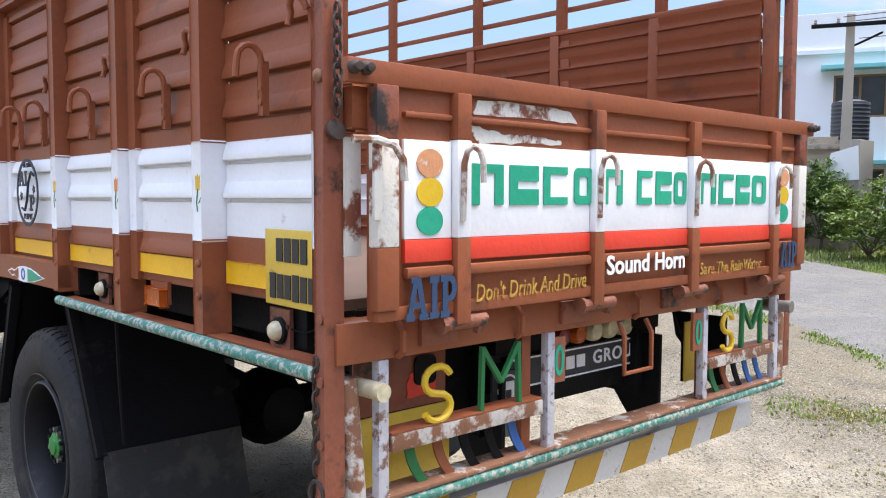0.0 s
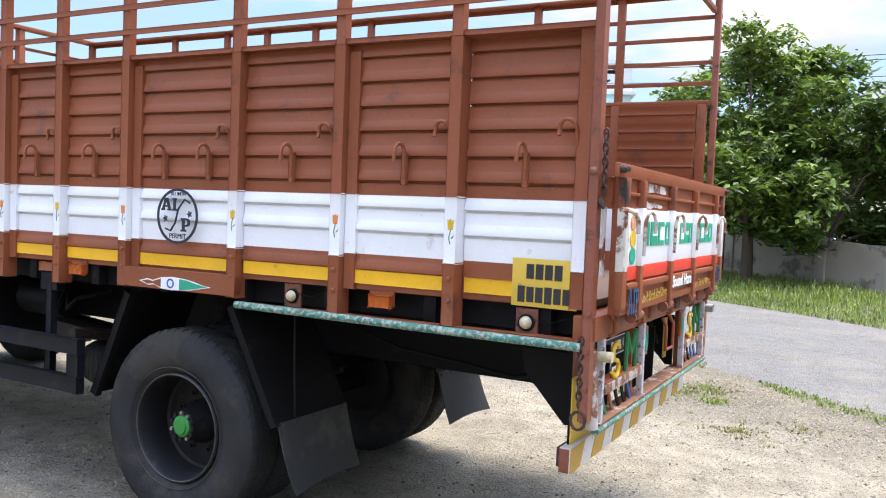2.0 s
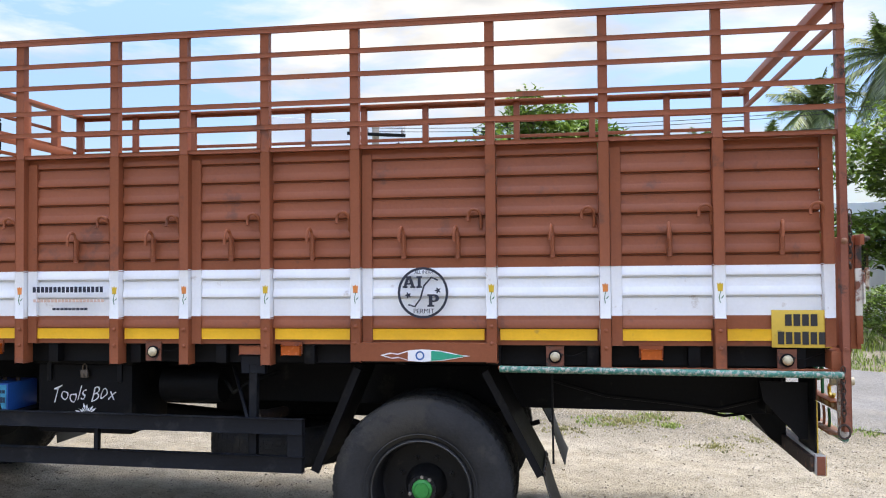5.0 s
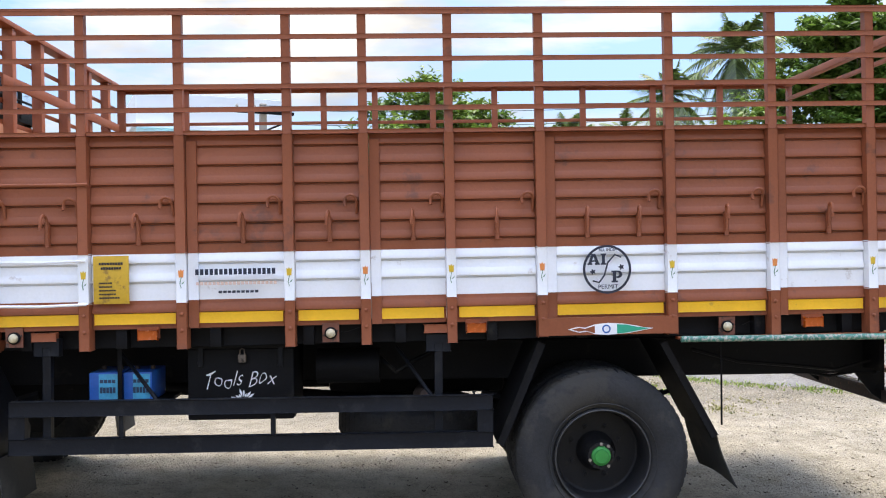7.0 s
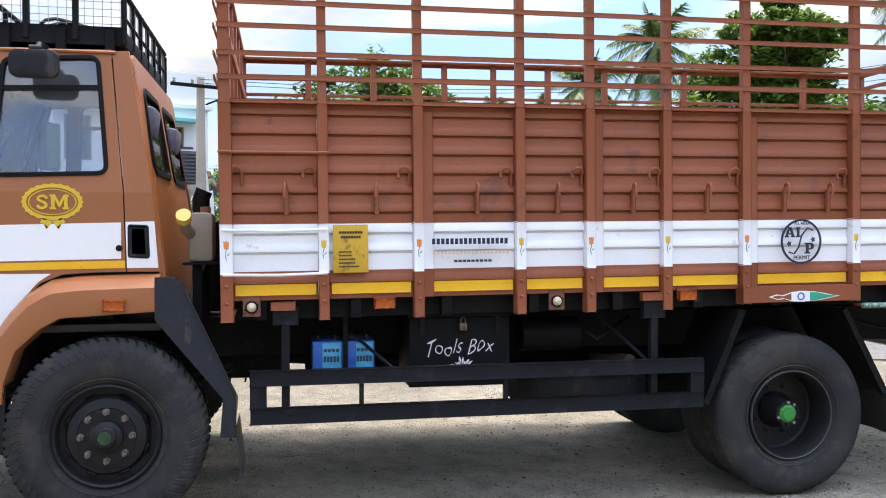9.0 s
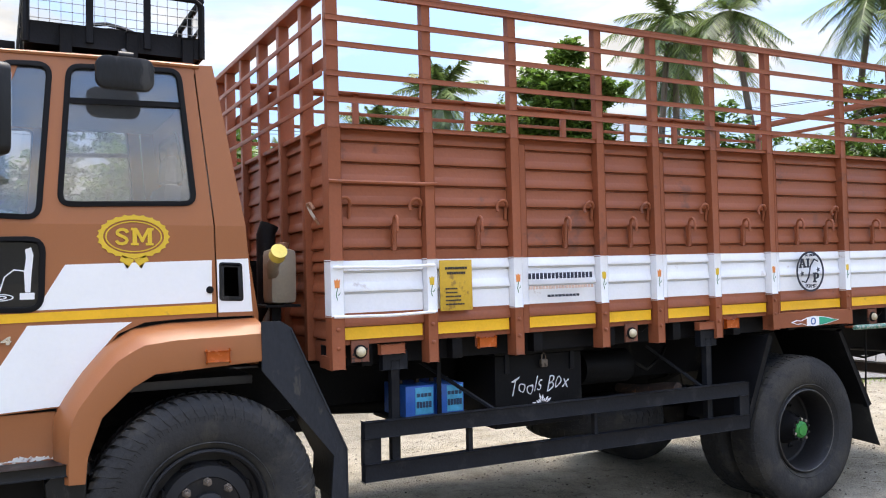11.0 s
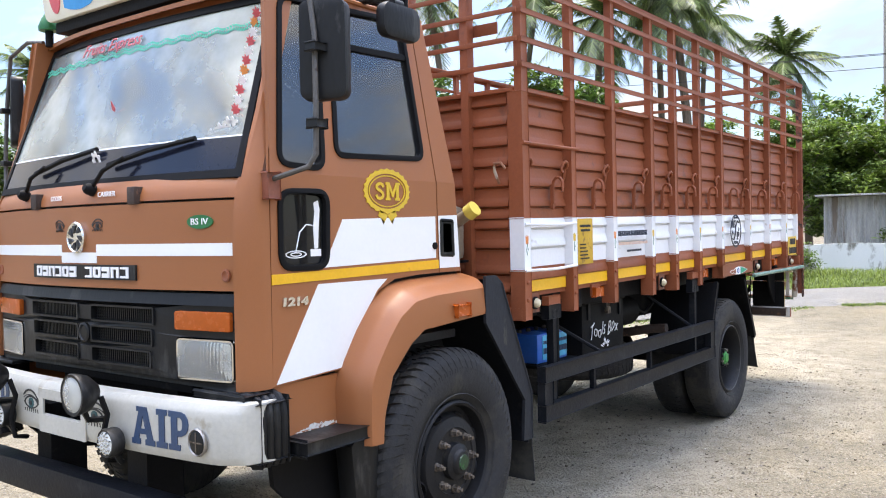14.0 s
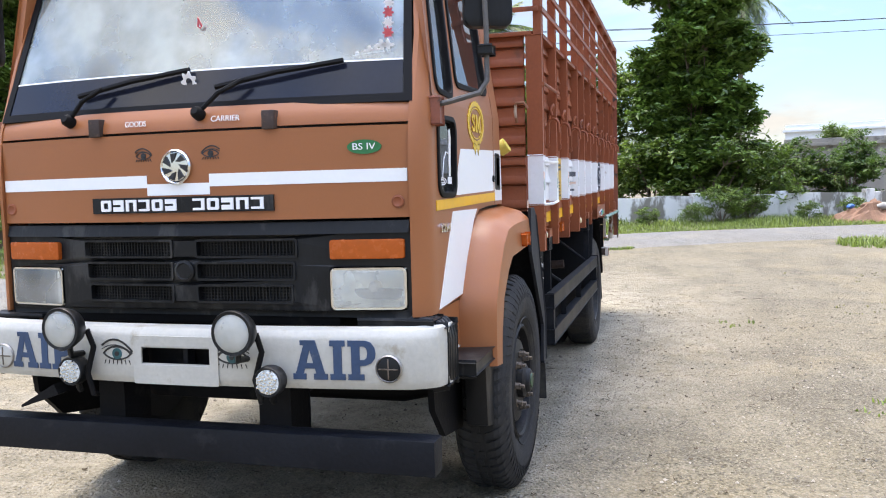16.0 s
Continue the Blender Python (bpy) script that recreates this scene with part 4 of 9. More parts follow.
def make_palm(label, seed, height, lean, frond=2.3, count=36):
    rnd = random.Random(seed)
    root = new("palm_tree")
    b = bmesh.new()
    spine = [Vector((lean * (t ** 1.6), 0.25 * lean * t, height * t)) for t in [i / 9 for i in range(10)]]
    spine[0].z = -0.1
    tube([tuple(p) for p in spine], 0.17, 9, b, 0.10)
    for p in spine[1:]:
        lathe([(0.085, -0.03), (0.15 - 0.04 * p.z / height, -0.01), (0.15 - 0.04 * p.z / height, 0.01), (0.085, 0.03)], Matrix.Translation(p), 9, b)
    part("trunk", b, BARK, root)
    top, verts, faces = spine[-1], [], []
    for i in range(count):
        az, el = rnd.uniform(0, 6.283), radians(rnd.uniform(-62, 80))
        L = frond * rnd.uniform(0.75, 1.1)
        d, up = Vector((math.cos(az) * math.cos(el), math.sin(az) * math.cos(el), math.sin(el))), Vector((0, 0, 1))
        side = Vector((-math.sin(az), math.cos(az), 0))
        droop, pts = rnd.uniform(0.28, 0.55) * L, []
        for j in range(15):
            t = j / 14
            pts.append(top + d * L * t + Vector((0, 0, -droop * t * t)) + up * 0.06)
        for j in range(14):
            k = len(verts)
            w = 0.03 * (1 - j / 15)
            verts.extend([pts[j] - side * w, pts[j] + side * w, pts[j + 1] + side * w, pts[j + 1] - side * w])
            faces.append((k, k + 1, k + 2, k + 3))
            if j < 1:
                continue
            for sgn in (-1, 1):
                for h in (0, 0.34, 0.67):
                    q = pts[j].lerp(pts[j + 1], h)
                    fwd = (pts[j + 1] - pts[j]).normalized()
                    ll = L * 0.30 * math.sin(math.pi * (0.12 + 0.83 * (j + h) / 14)) * rnd.uniform(0.8, 1.15)
                    tip = q + (side * sgn * 0.75 + fwd * 0.6).normalized() * ll + Vector((0, 0, -ll * rnd.uniform(0.25, 0.75)))
                    k = len(verts)
                    verts.extend([q - fwd * 0.036, q + fwd * 0.036, tip])
                    faces.append((k, k + 1, k + 2))
    mesh_thing("crown", [tuple(v) for v in verts], faces, PALMLEAF, root)
    return tagged(root, label, "palm tree", "coconut palms")


def put(root, x, y, turn=0.0, size=1.0):
    root.matrix_basis = pose(x, y, -0.03, 0, 0, turn) @ Matrix.Scale(size, 4)
    return root


def again(root, x, y, turn=0.0, size=1.0, label=""):
    c = copy_thing(root, Matrix.Identity(4))
    put(c, x, y, turn, size)
    return tagged(c, label)


tree_a = put(make_tree("broad feathery rain tree with bright green crown", 21, 7.4, 3.0, LEAF, 440, 26, 0.13, 0.22, 14, 0.34), 18.6, 0.1, 30, 0.92)
tree_b = put(make_tree("dense dark green shade tree behind a low wall", 22, 7.0, 3.0, DARKLEAF, 420, 30, 0.15, 0.16, 14, 0.26), 24.6, 1.6, 80)
tree_c = put(make_tree("tall full-leaved tree with dark green crown", 23, 13.0, 2.0, IVYLEAF, 2000, 32, 0.17, 0.09, 50, 0.12, 0.3), -2.35, -25.4, 0)
bush = put(make_tree("low leafy bush growing on the grass verge", 24, 2.3, 1.6, LEAF, 150, 26, 0.085, 0.08, 9), 18.6, 3.9, 0, 0.8)
again(tree_a, 20.6, -3.6, 140, 0.58, "small tree with light green layered branches beside the wall")
again(tree_b, 20.4, -1.6, 200, 0.85)
again(tree_c, 16.7, -11.4, 60, 0.72)
again(tree_a, 18.6, -10.6, 20, 1.0, "wide-topped feathery tree with light green crown")
again(tree_b, 12.6, -13.4, 40, 0.85)
again(tree_a, 21.0, -15.0, 95, 1.1, "wide-topped feathery tree with light green crown")
again(tree_b, 10.8, -20.2, 120, 0.95)
again(tree_a, 13.6, -22.5, 300, 1.1, "wide-topped feathery tree with light green crown")
again(tree_b, 3.4, -30.0, 210, 0.9)
again(tree_a, 5.4, -26.4, 260, 0.8, "wide-topped feathery tree with light green crown")
again(tree_a, 1.2, -27.4, 260, 0.92, "wide-topped feathery tree with light green crown")
again(tree_b, -6.2, -27.6, 330, 0.42)
again(tree_b, -8.3, -27.6, 20, 0.45, "small round tree behind the whitewashed wall")
again(tree_b, -13.6, -28.0, 60, 0.62)
again(tree_b, 20.4, 5.9, 15, 0.34)
for k in range(15):
    th = radians(88 + 7.2 * k)
    again(tree_b if k % 2 else tree_a, 44 * math.sin(th) - 3, 44 * math.cos(th) + 3, 47 * k, (0.9 + 0.12 * (k % 3)) * (0.52 if k > 11 else 1.0), "distant green tree at the edge of the field")
for bx, by, bs, bt in ((17.6, 2.5, 0.62, 20), (18.2, -4.6, 0.4, 120), (13.6, -7.4, 0.55, 210), (-3.2, -21.6, 0.55, 30), (-4.1, -22.4, 0.5, 75), (-2.3, -21.0, 0.32, 160), (-6.0, -22.6, 0.30, 220), (-0.8, -20.4, 0.28, 100), (-7.6, -23.6, 0.34, 300), (3.2, -17.6, 0.6, 10), (-12.6, -23.6, 0.8, 44)):
    again(bush, bx, by, bt, bs)

palm_a = put(make_palm("tall coconut palm with a slender leaning trunk", 31, 8.5, 0.9), 28.6, -6.0, 0, 0.74)
palm_b = put(make_palm("tall coconut palm with drooping fronds", 32, 11.5, -1.2, 2.6, 28), 19.2, -17.4, 90)
again(palm_a, 33.0, -7.6, 120, 0.78)
again(palm_b, 37.0, -9.6, 40, 0.66)
again(palm_b, 15.6, -19.4, 200, 0.95)
again(palm_a, 23.3, -22.5, 300, 1.35)
again(palm_b, 16.1, -24.0, 10, 1.05)
again(palm_a, 12.3, -24.0, 130, 1.17)
again(palm_b, 10.2, -26.4, 270, 1.0)
again(palm_a, 8.3, -25.0, 50, 1.28)
again(palm_b, 10.6, -31.5, 300, 0.95)
again(palm_a, 6.0, -33.0, 20, 1.08)
again(palm_b, -4.3, -30.5, 60, 0.86)
again(palm_a, 25.7, -12.5, 10, 1.10)
again(palm_a, 31.0, -10.0, 210, 0.98)
again(bush, -2.9, -24.2, 70, 1.5, "tall leafy bush growing at the foot of a tree")
again(bush, -0.7, -24.4, 190, 1.35, "tall leafy bush growing at the foot of a tree")
again(bush, -4.6, -25.0, 300, 1.2, "leafy bush growing behind the boundary wall")
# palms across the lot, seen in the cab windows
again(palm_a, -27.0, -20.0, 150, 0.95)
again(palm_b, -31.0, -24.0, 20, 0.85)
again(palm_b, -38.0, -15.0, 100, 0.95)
again(tree_b, 21.6, -6.6, 310, 0.52)

# ---- walls and houses ----


def boundary_wall(name, p, q, height, mat, label, thick=0.22):
    d = Vector((q[0] - p[0], q[1] - p[1], 0))
    L = d.length
    rnd = random.Random(int(L * 10))
    n = max(3, int(L / 0.6))
    tops = [height + rnd.uniform(-0.04, 0.04) for _ in range(n + 1)]
    outline = [(0, -0.2), (L, -0.2)] + [(L * i / n, tops[i]) for i in range(n, -1, -1)]
    b = slab(outline, "y", -thick / 2, thick / 2)
    k = 0.0
    while k < L:
        cube(k - 0.16, k + 0.16, -thick / 2 - 0.05, thick / 2 + 0.05, -0.2, height + 0.10, 0.02, b)
        k += 3.1
    ob = part(name, b, mat, None, at=Matrix.Translation((p[0], p[1], 0)) @ Matrix.Rotation(math.atan2(d.y, d.x), 4, "Z"))
    return tagged(ob, label, "wall", kind="structure")


boundary_wall("wall_north", (24.8, 7.0), (21.8, 1.4), 1.15, HOUSECREAM, "brown weathered cement compound wall behind the verge")
boundary_wall("wall_east", (21.4, 0.9), (17.2, -5.2), 1.2, HOUSECREAM, "weathered cream compound wall under the trees")
boundary_wall("wall_south", (6.5, -19.6), (-14, -26.4), 0.95, WALLWHITE, "stained whitewashed compound wall beyond the lane")


def make_house(name, label, x, y, turn, w, d, storeys, mat, windows, floor_height=3.1, ledge=HOUSETEAL, parapet=0.8):
    """A flat-roofed house: walls, roof slab with parapet, ledges and framed windows on the side that faces -y before turning."""
    root = new(name)
    h = storeys * floor_height
    holes = []
    for s in range(storeys):
        for cx, ww, wh in windows:
            holes.append((cx, s * floor_height + 1.0, ww, wh))
    face = slab([(-w / 2, -0.2), (w / 2, -0.2), (w / 2, h), (-w / 2, h)], "y", -d / 2, -d / 2 + 0.25, [[(cx - a / 2, z), (cx - a / 2, z + e), (cx + a / 2, z + e), (cx + a / 2, z)] for cx, z, a, e in holes])
    cube(-w / 2, w / 2, d / 2 - 0.25, d / 2, -0.2, h, 0, face)
    cube(-w / 2, -w / 2 + 0.25, -d / 2 + 0.25, d / 2 - 0.25, -0.2, h, 0, face)
    cube(w / 2 - 0.25, w / 2, -d / 2 + 0.25, d / 2 - 0.25, -0.2, h, 0, face)
    part("wall", face, mat, root, smooth=False)
    roof = cube(-w / 2 - 0.15, w / 2 + 0.15, -d / 2 - 0.15, d / 2 + 0.15, h, h + 0.15, 0.01)
    for a in ((-w / 2, w / 2, -d / 2, -d / 2 + 0.15), (-w / 2, w / 2, d / 2 - 0.15, d / 2), (-w / 2, -w / 2 + 0.15, -d / 2 + 0.15, d / 2 - 0.15), (w / 2 - 0.15, w / 2, -d / 2 + 0.15, d / 2 - 0.15)):
        cube(*a, h + 0.15, h + 0.15 + parapet, 0.01, roof)
    part("roof", roof, mat, root, smooth=False)
    for cx, z, a, e in holes:
        win = slab([(cx - a / 2, z), (cx + a / 2, z), (cx + a / 2, z + e), (cx - a / 2, z + e)], "y", -d / 2 + 0.05, -d / 2 + 0.12, [[(cx - a / 2 + 0.07, z + 0.07), (cx - 0.04, z + 0.07), (cx - 0.04, z + e - 0.07), (cx - a / 2 + 0.07, z + e - 0.07)], [(cx + 0.04, z + 0.07), (cx + a / 2 - 0.07, z + 0.07), (cx + a / 2 - 0.07, z + e - 0.07), (cx + 0.04, z + e - 0.07)]])
        wo = part("window", win, WOODFRAME, root, smooth=False)
        part("pane", cube(cx - a / 2 + 0.05, cx + a / 2 - 0.05, -d / 2 + 0.085, -d / 2 + 0.10, z + 0.05, z + e - 0.05, 0), DARKPANE, wo, smooth=False)
        part("ledge", cube(cx - a / 2 - 0.4, cx + a / 2 + 0.4, -d / 2 - 0.55, -d / 2, z + e + 0.15, z + e + 0.28, 0.01), ledge, root, smooth=False)
    root.matrix_basis = pose(x, y, 0, 0, 0, turn)
    return tagged(root, label, "house")


make_house("apartment_house", "white two-storey flat-roofed house with teal window ledges", 29.0, 9.5, -67, 5.4, 6.0, 2, HOUSEWHITE, [(-1.9, 0.9, 1.6), (1.0, 1.6, 1.4)], 3.1, HOUSETEAL, 1.2)
make_house("small_house", "low cream house beside the electric pole", 22.2, 7.5, -65, 2.2, 2.4, 1, HOUSECREAM, [(0.4, 0.7, 1.0)], 2.8, HOUSEGREY, 0.2)
make_house("villa", "white single-storey house with dark shaded windows", 26.2, -8.3, -101, 7.0, 5.0, 1, HOUSEWHITE, [(-2.2, 2.0, 1.4), (1.4, 2.2, 1.4)], 2.9)
make_house("white_house", "plain white flat-roofed building behind the trees", 52.0, 4.0, -88, 8.5, 7.0, 2, HOUSEWHITE, [(-3.0, 1.4, 1.3), (0, 1.4, 1.3), (3.0, 1.4, 1.3)], 2.5, HOUSETEAL, 0.5)
make_house("far_house", "white gabled godown far beyond the lane", -13.5, -52.0, -192, 9.0, 8.0, 1, HOUSEWHITE, [(-2.5, 1.2, 1.2), (2.5, 1.2, 1.2)], 4.4, HOUSEGREY, 0.3)
make_house("far_hut", "grey low house behind the whitewashed wall", -9.2, -37.0, -189, 4.5, 4.0, 1, HOUSEGREY, [(0, 1.1, 1.1)], 3.0, HOUSEGREY, 0.2)


def make_shed(x, y, turn):
    root = new("shed")
    outline, n = [], 60
    for i in range(n + 1):
        outline.append((-1.45 + 2.9 * i / n, 0.04 * math.sin(i * math.pi / 2)))
    outline += [(p[0], p[1] + 0.01) for p in reversed(outline)]
    part("sheet_wall", slab(outline, "z", 0.9, 2.5), CORRUGATED, root)
    part("side_wall", cube(-1.4, 1.4, 0.06, 2.2, 0, 2.4, 0.01), HOUSEGREY, root)
    part("roof", cube(-1.7, 1.7, -0.4, 2.4, 2.52, 2.58, 0.01), CORRUGATED, root)
    root.matrix_basis = pose(x, y, 0, 0, 0, turn)
    return tagged(root, "grey corrugated sheet shed behind the whitewashed wall", "shed")


make_shed(2.0, -24.2, -172)


def make_heap(x, y, r, h):
    """A low heap of red earth and rubble with a few bags thrown on it."""
    root = new("rubble_heap")
    rnd = random.Random(17)
    n, verts, faces = 26, [], []
    for i in range(n + 1):
        for j in range(n + 1):
            u, v = -1 + 2 * i / n, -1 + 2 * j / n
            d = math.hypot(u, v)
            lump = 0.5 + 0.9 * abs(noise.noise(Vector((u * 2.3, v * 2.3, 1.0)))) + 0.35 * noise.noise(Vector((u * 7, v * 7, 3.0)))
            verts.append((u * r, v * r * 0.7, h * max(0.0, 1 - d * d) * lump + rnd.uniform(-0.015, 0.015) - 0.03))
    for i in range(n):
        for j in range(n):
            a = i * (n + 1) + j
            faces.append((a, a + n + 1, a + n + 2, a + 1))
    mesh_thing("earth", verts, faces, EARTH, root)
    for k in range(9):
        a, q, s = rnd.uniform(0, 6.283), rnd.uniform(0.1, 0.6) * r, rnd.uniform(0.10, 0.2)
        b = bmesh.new()
        bmesh.ops.create_icosphere(b, subdivisions=2, radius=s)
        for v in b.verts:
            v.co = v.co * (1 + 0.35 * noise.noise(v.co * 9 + Vector((k, 0, 0))))
            v.co.z *= 0.7
        part("thrown_bag" if k % 3 == 0 else "rubble_stone", b, (BLUE, HOUSEGREY, EARTH)[k % 3], root, at=Matrix.Translation((q * math.cos(a), q * 0.7 * math.sin(a), h * 0.55)))
    root.matrix_basis = pose(x, y, 0, 0, 0, 15)
    return tagged(root, "low heap of reddish earth and rubble beyond the lane", "rubble heap")


make_heap(-8.3, -22.6, 1.8, 0.9)


def make_tank(name, label, mat, x, y, z, r, h):
    root = new(name)
    prof = [(0, 0), (r, 0)]
    for i in range(9):
        prof += [(r, h * (i + 0.15) / 10), (r * 1.035, h * (i + 0.5) / 10), (r, h * (i + 0.85) / 10)]
    prof += [(r, h * 0.92), (r * 0.4, h), (r * 0.4, h * 1.06), (0, h * 1.06)]
    part("barrel", lathe(prof, UNIT, 24), mat, root)
    if z > 0.3:
        part("stand", cube(-r, r, -r, r, -z, -0.01, 0.03), HOUSEGREY, root)
    root.matrix_basis = pose(x, y, z)
    return tagged(root, label, "water tank")


make_tank("water_tank", "black ribbed plastic water tank on a masonry stand", TANKBLACK, 22.6, 6.1, 3.1, 0.5, 1.15)
make_tank("water_tank", "bright blue plastic water tank on a low stand", TANKBLUE, 20.6, -4.5, 0.9, 0.55, 0.95)


def make_pole(x, y, height, turn, label):
    root = new("electric_pole")
    b = bmesh.new()
    cube(-0.17, 0.17, -0.12, 0.12, -0.2, height, 0.03, b)
    for v in b.verts:
        k = 1 - 0.4 * max(0, v.co.z) / height
        v.co.x, v.co.y = v.co.x * k, v.co.y * k
    part("pole", b, POLECEMENT, root)
    arm = cube(-0.95, 0.95, -0.22, -0.12, height - 0.35, height - 0.25, 0.01)
    tube([(0.1, -0.17, height - 0.85), (0.75, -0.17, height - 0.55)], 0.03, 6, arm)
    part("crossarm", arm, BLACK, root)
    for ax in (-0.85, -0.3, 0.85):
        part("insulator", lathe([(0.03, 0), (0.05, 0.04), (0.03, 0.07), (0.05, 0.1), (0.02, 0.16)], Matrix.Translation((ax, -0.17, height - 0.25)), 10), HOUSEGREY, root)
    part("sign_plate", slab([(-0.5, 0), (0.35, 0.05), (0.3, 0.95), (-0.35, 0.75)], "y", -0.22, -0.20), HOUSEWHITE, root, "bent blank white sheet")
    root.children[-1].location.z = 1.9
    root.matrix_basis = pose(x, y, 0, 0, 0, turn)
    return tagged(root, label, "electric pole")


make_pole(20.85, 5.5, 6.3, -67, "concrete electric pole with a steel crossarm")
make_pole(3.0, -34.0, 13.0, -170, "tall concrete electric pole behind the palms")


def make_wire(p, q, sag, label):
    pts = [Vector(p).lerp(Vector(q), i / 16) + Vector((0, 0, -sag * 4 * (i / 16) * (1 - i / 16))) for i in range(17)]
    return tagged(part("overhead_wire", tube([tuple(v) for v in pts], 0.012, 4), WIRE), label, "wire", "overhead wires")


for dz, dx in ((0.0, -0.5), (0.0, 0.2), (-0.4, 0.6)):
    make_wire((20.85 + dx, 5.5, 6.15 + dz), (23.0 + dx, -16.0, 7.4 + dz), 0.4, "thin sagging overhead electric wire")
    make_wire((23.0 + dx, -16.0, 7.4 + dz), (-26.0 + dx, -34.0, 8.6 + dz), 0.8, "thin sagging overhead electric wire")

# ---- the truck: load body ----
truck = tagged(new("truck"), "brown and white lorry with a high railed load body", "truck")
PILLARS = [3.325, 2.815, 2.295, 1.712, 1.297, 0.825, 0.32, -0.41, -0.995, -1.56, -2.088]
FLANGED = {2.295, 1.297, 0.32, -0.995}
FACE = 1.070                       # side sheet
Z_LOW, Z_BAND0, Z_BAND1, Z_TOP, Z_RAIL = 1.210, 1.364, 1.619, 2.262, 2.935


def plank_profile(z0, z1, ledges):
    """Sheet section as (outward, z): each plank flares out at its foot."""
    pts = [(0.0, z0)]
    for z in sorted(ledges):
        if z0 < z < z1:
            pts += [(0.0, z - 0.013), (-0.012, z - 0.010), (-0.012, z - 0.003), (0.011, z), (0.012, z + 0.003), (0.0085, z + 0.022), (0.0015, z + 0.042), (0.0, z + 0.045)]
    return pts + [(0.0, z1)]


def side_sheet(y0, y1, z0, z1, ledges, s, back=0.0):
    prof = plank_profile(z0, z1, ledges)
    b = bmesh.new()
    rows = []
    for y in (y0, y1):
        rows.append([b.verts.new((s * (FACE - back + o), y, z)) for o, z in prof] + [b.verts.new((s * (FACE - back - 0.022 + o), y, z)) for o, z in reversed(prof)])
    n = len(rows[0])
    for i in range(n):
        b.faces.new((rows[0][i], rows[0][(i + 1) % n], rows[1][(i + 1) % n], rows[1][i]))
    b.faces.new(rows[0][::-1]), b.faces.new(rows[1])
    return b


UPPER_LEDGES, BAND_LEDGES = [1.683, 1.787, 1.894, 1.999, 2.104, 2.208], [1.468, 1.570]


def tulip(s, y, z, color, seed):
    """A small painted tulip on a pillar."""
    rnd = random.Random(seed)
    x = s * (FACE + 0.0485)
    stem = part("painted_stem", tube([(x, y, z - 0.07), (x, y + 0.006, z - 0.045), (x, y - 0.002, z - 0.01)], 0.0022, 4), GREEN, truck, "green painted stem", at=BED)
    part("painted_leaf", slab([(y, z - 0.05), (y - 0.018, z - 0.03), (y - 0.012, z - 0.045)], "x", x, x - s * 0.003), GREEN, truck, "green painted leaf", at=BED, smooth=False)
    part("painted_tulip", slab([(y - 0.012, z - 0.012), (y + 0.012, z - 0.012), (y + 0.015, z + 0.03), (y + 0.006, z + 0.024), (y, z + 0.034), (y - 0.006, z + 0.024), (y - 0.015, z + 0.03)], "x", x, x - s * 0.003), color, truck, "painted tulip flower", at=BED, smooth=False)


def hook(x, y, z, s, tall, mat=BROWN, name="rope_hook"):
    """A bent rod hook: a long leg on the sheet, a round top and a short free leg."""
    pts = [(s * x, y, z - tall), (s * (x + 0.012), y, z - 0.03)]
    for i in range(7):
        a = math.pi * i / 6
        pts.append((s * (x + 0.022 + 0.012 * math.sin(a)), y + 0.032 - 0.032 * math.cos(a), z - 0.032 + 0.032 * math.sin(a)))
    pts.append((s * (x + 0.030), y + 0.064, z - 0.062))
    return part(name, tube(pts, 0.0085, 8), mat, truck, at=BED)


def reaching_hook(x, y, z, s, tall):
    """A bent rod hook that reaches outwards from its strap."""
    pts = [(s * x, y, z - tall), (s * (x + 0.004), y, z - 0.045)]
    for i in range(7):
        a = math.pi * i / 6
        pts.append((s * (x + 0.034 - 0.030 * math.cos(a)), y + 0.010 * i / 6, z - 0.034 + 0.034 * math.sin(a)))
    pts.append((s * (x + 0.066), y + 0.012, z - 0.078))
    return part("rope_hook", tube(pts, 0.0085, 8), BROWN, truck, at=BED)


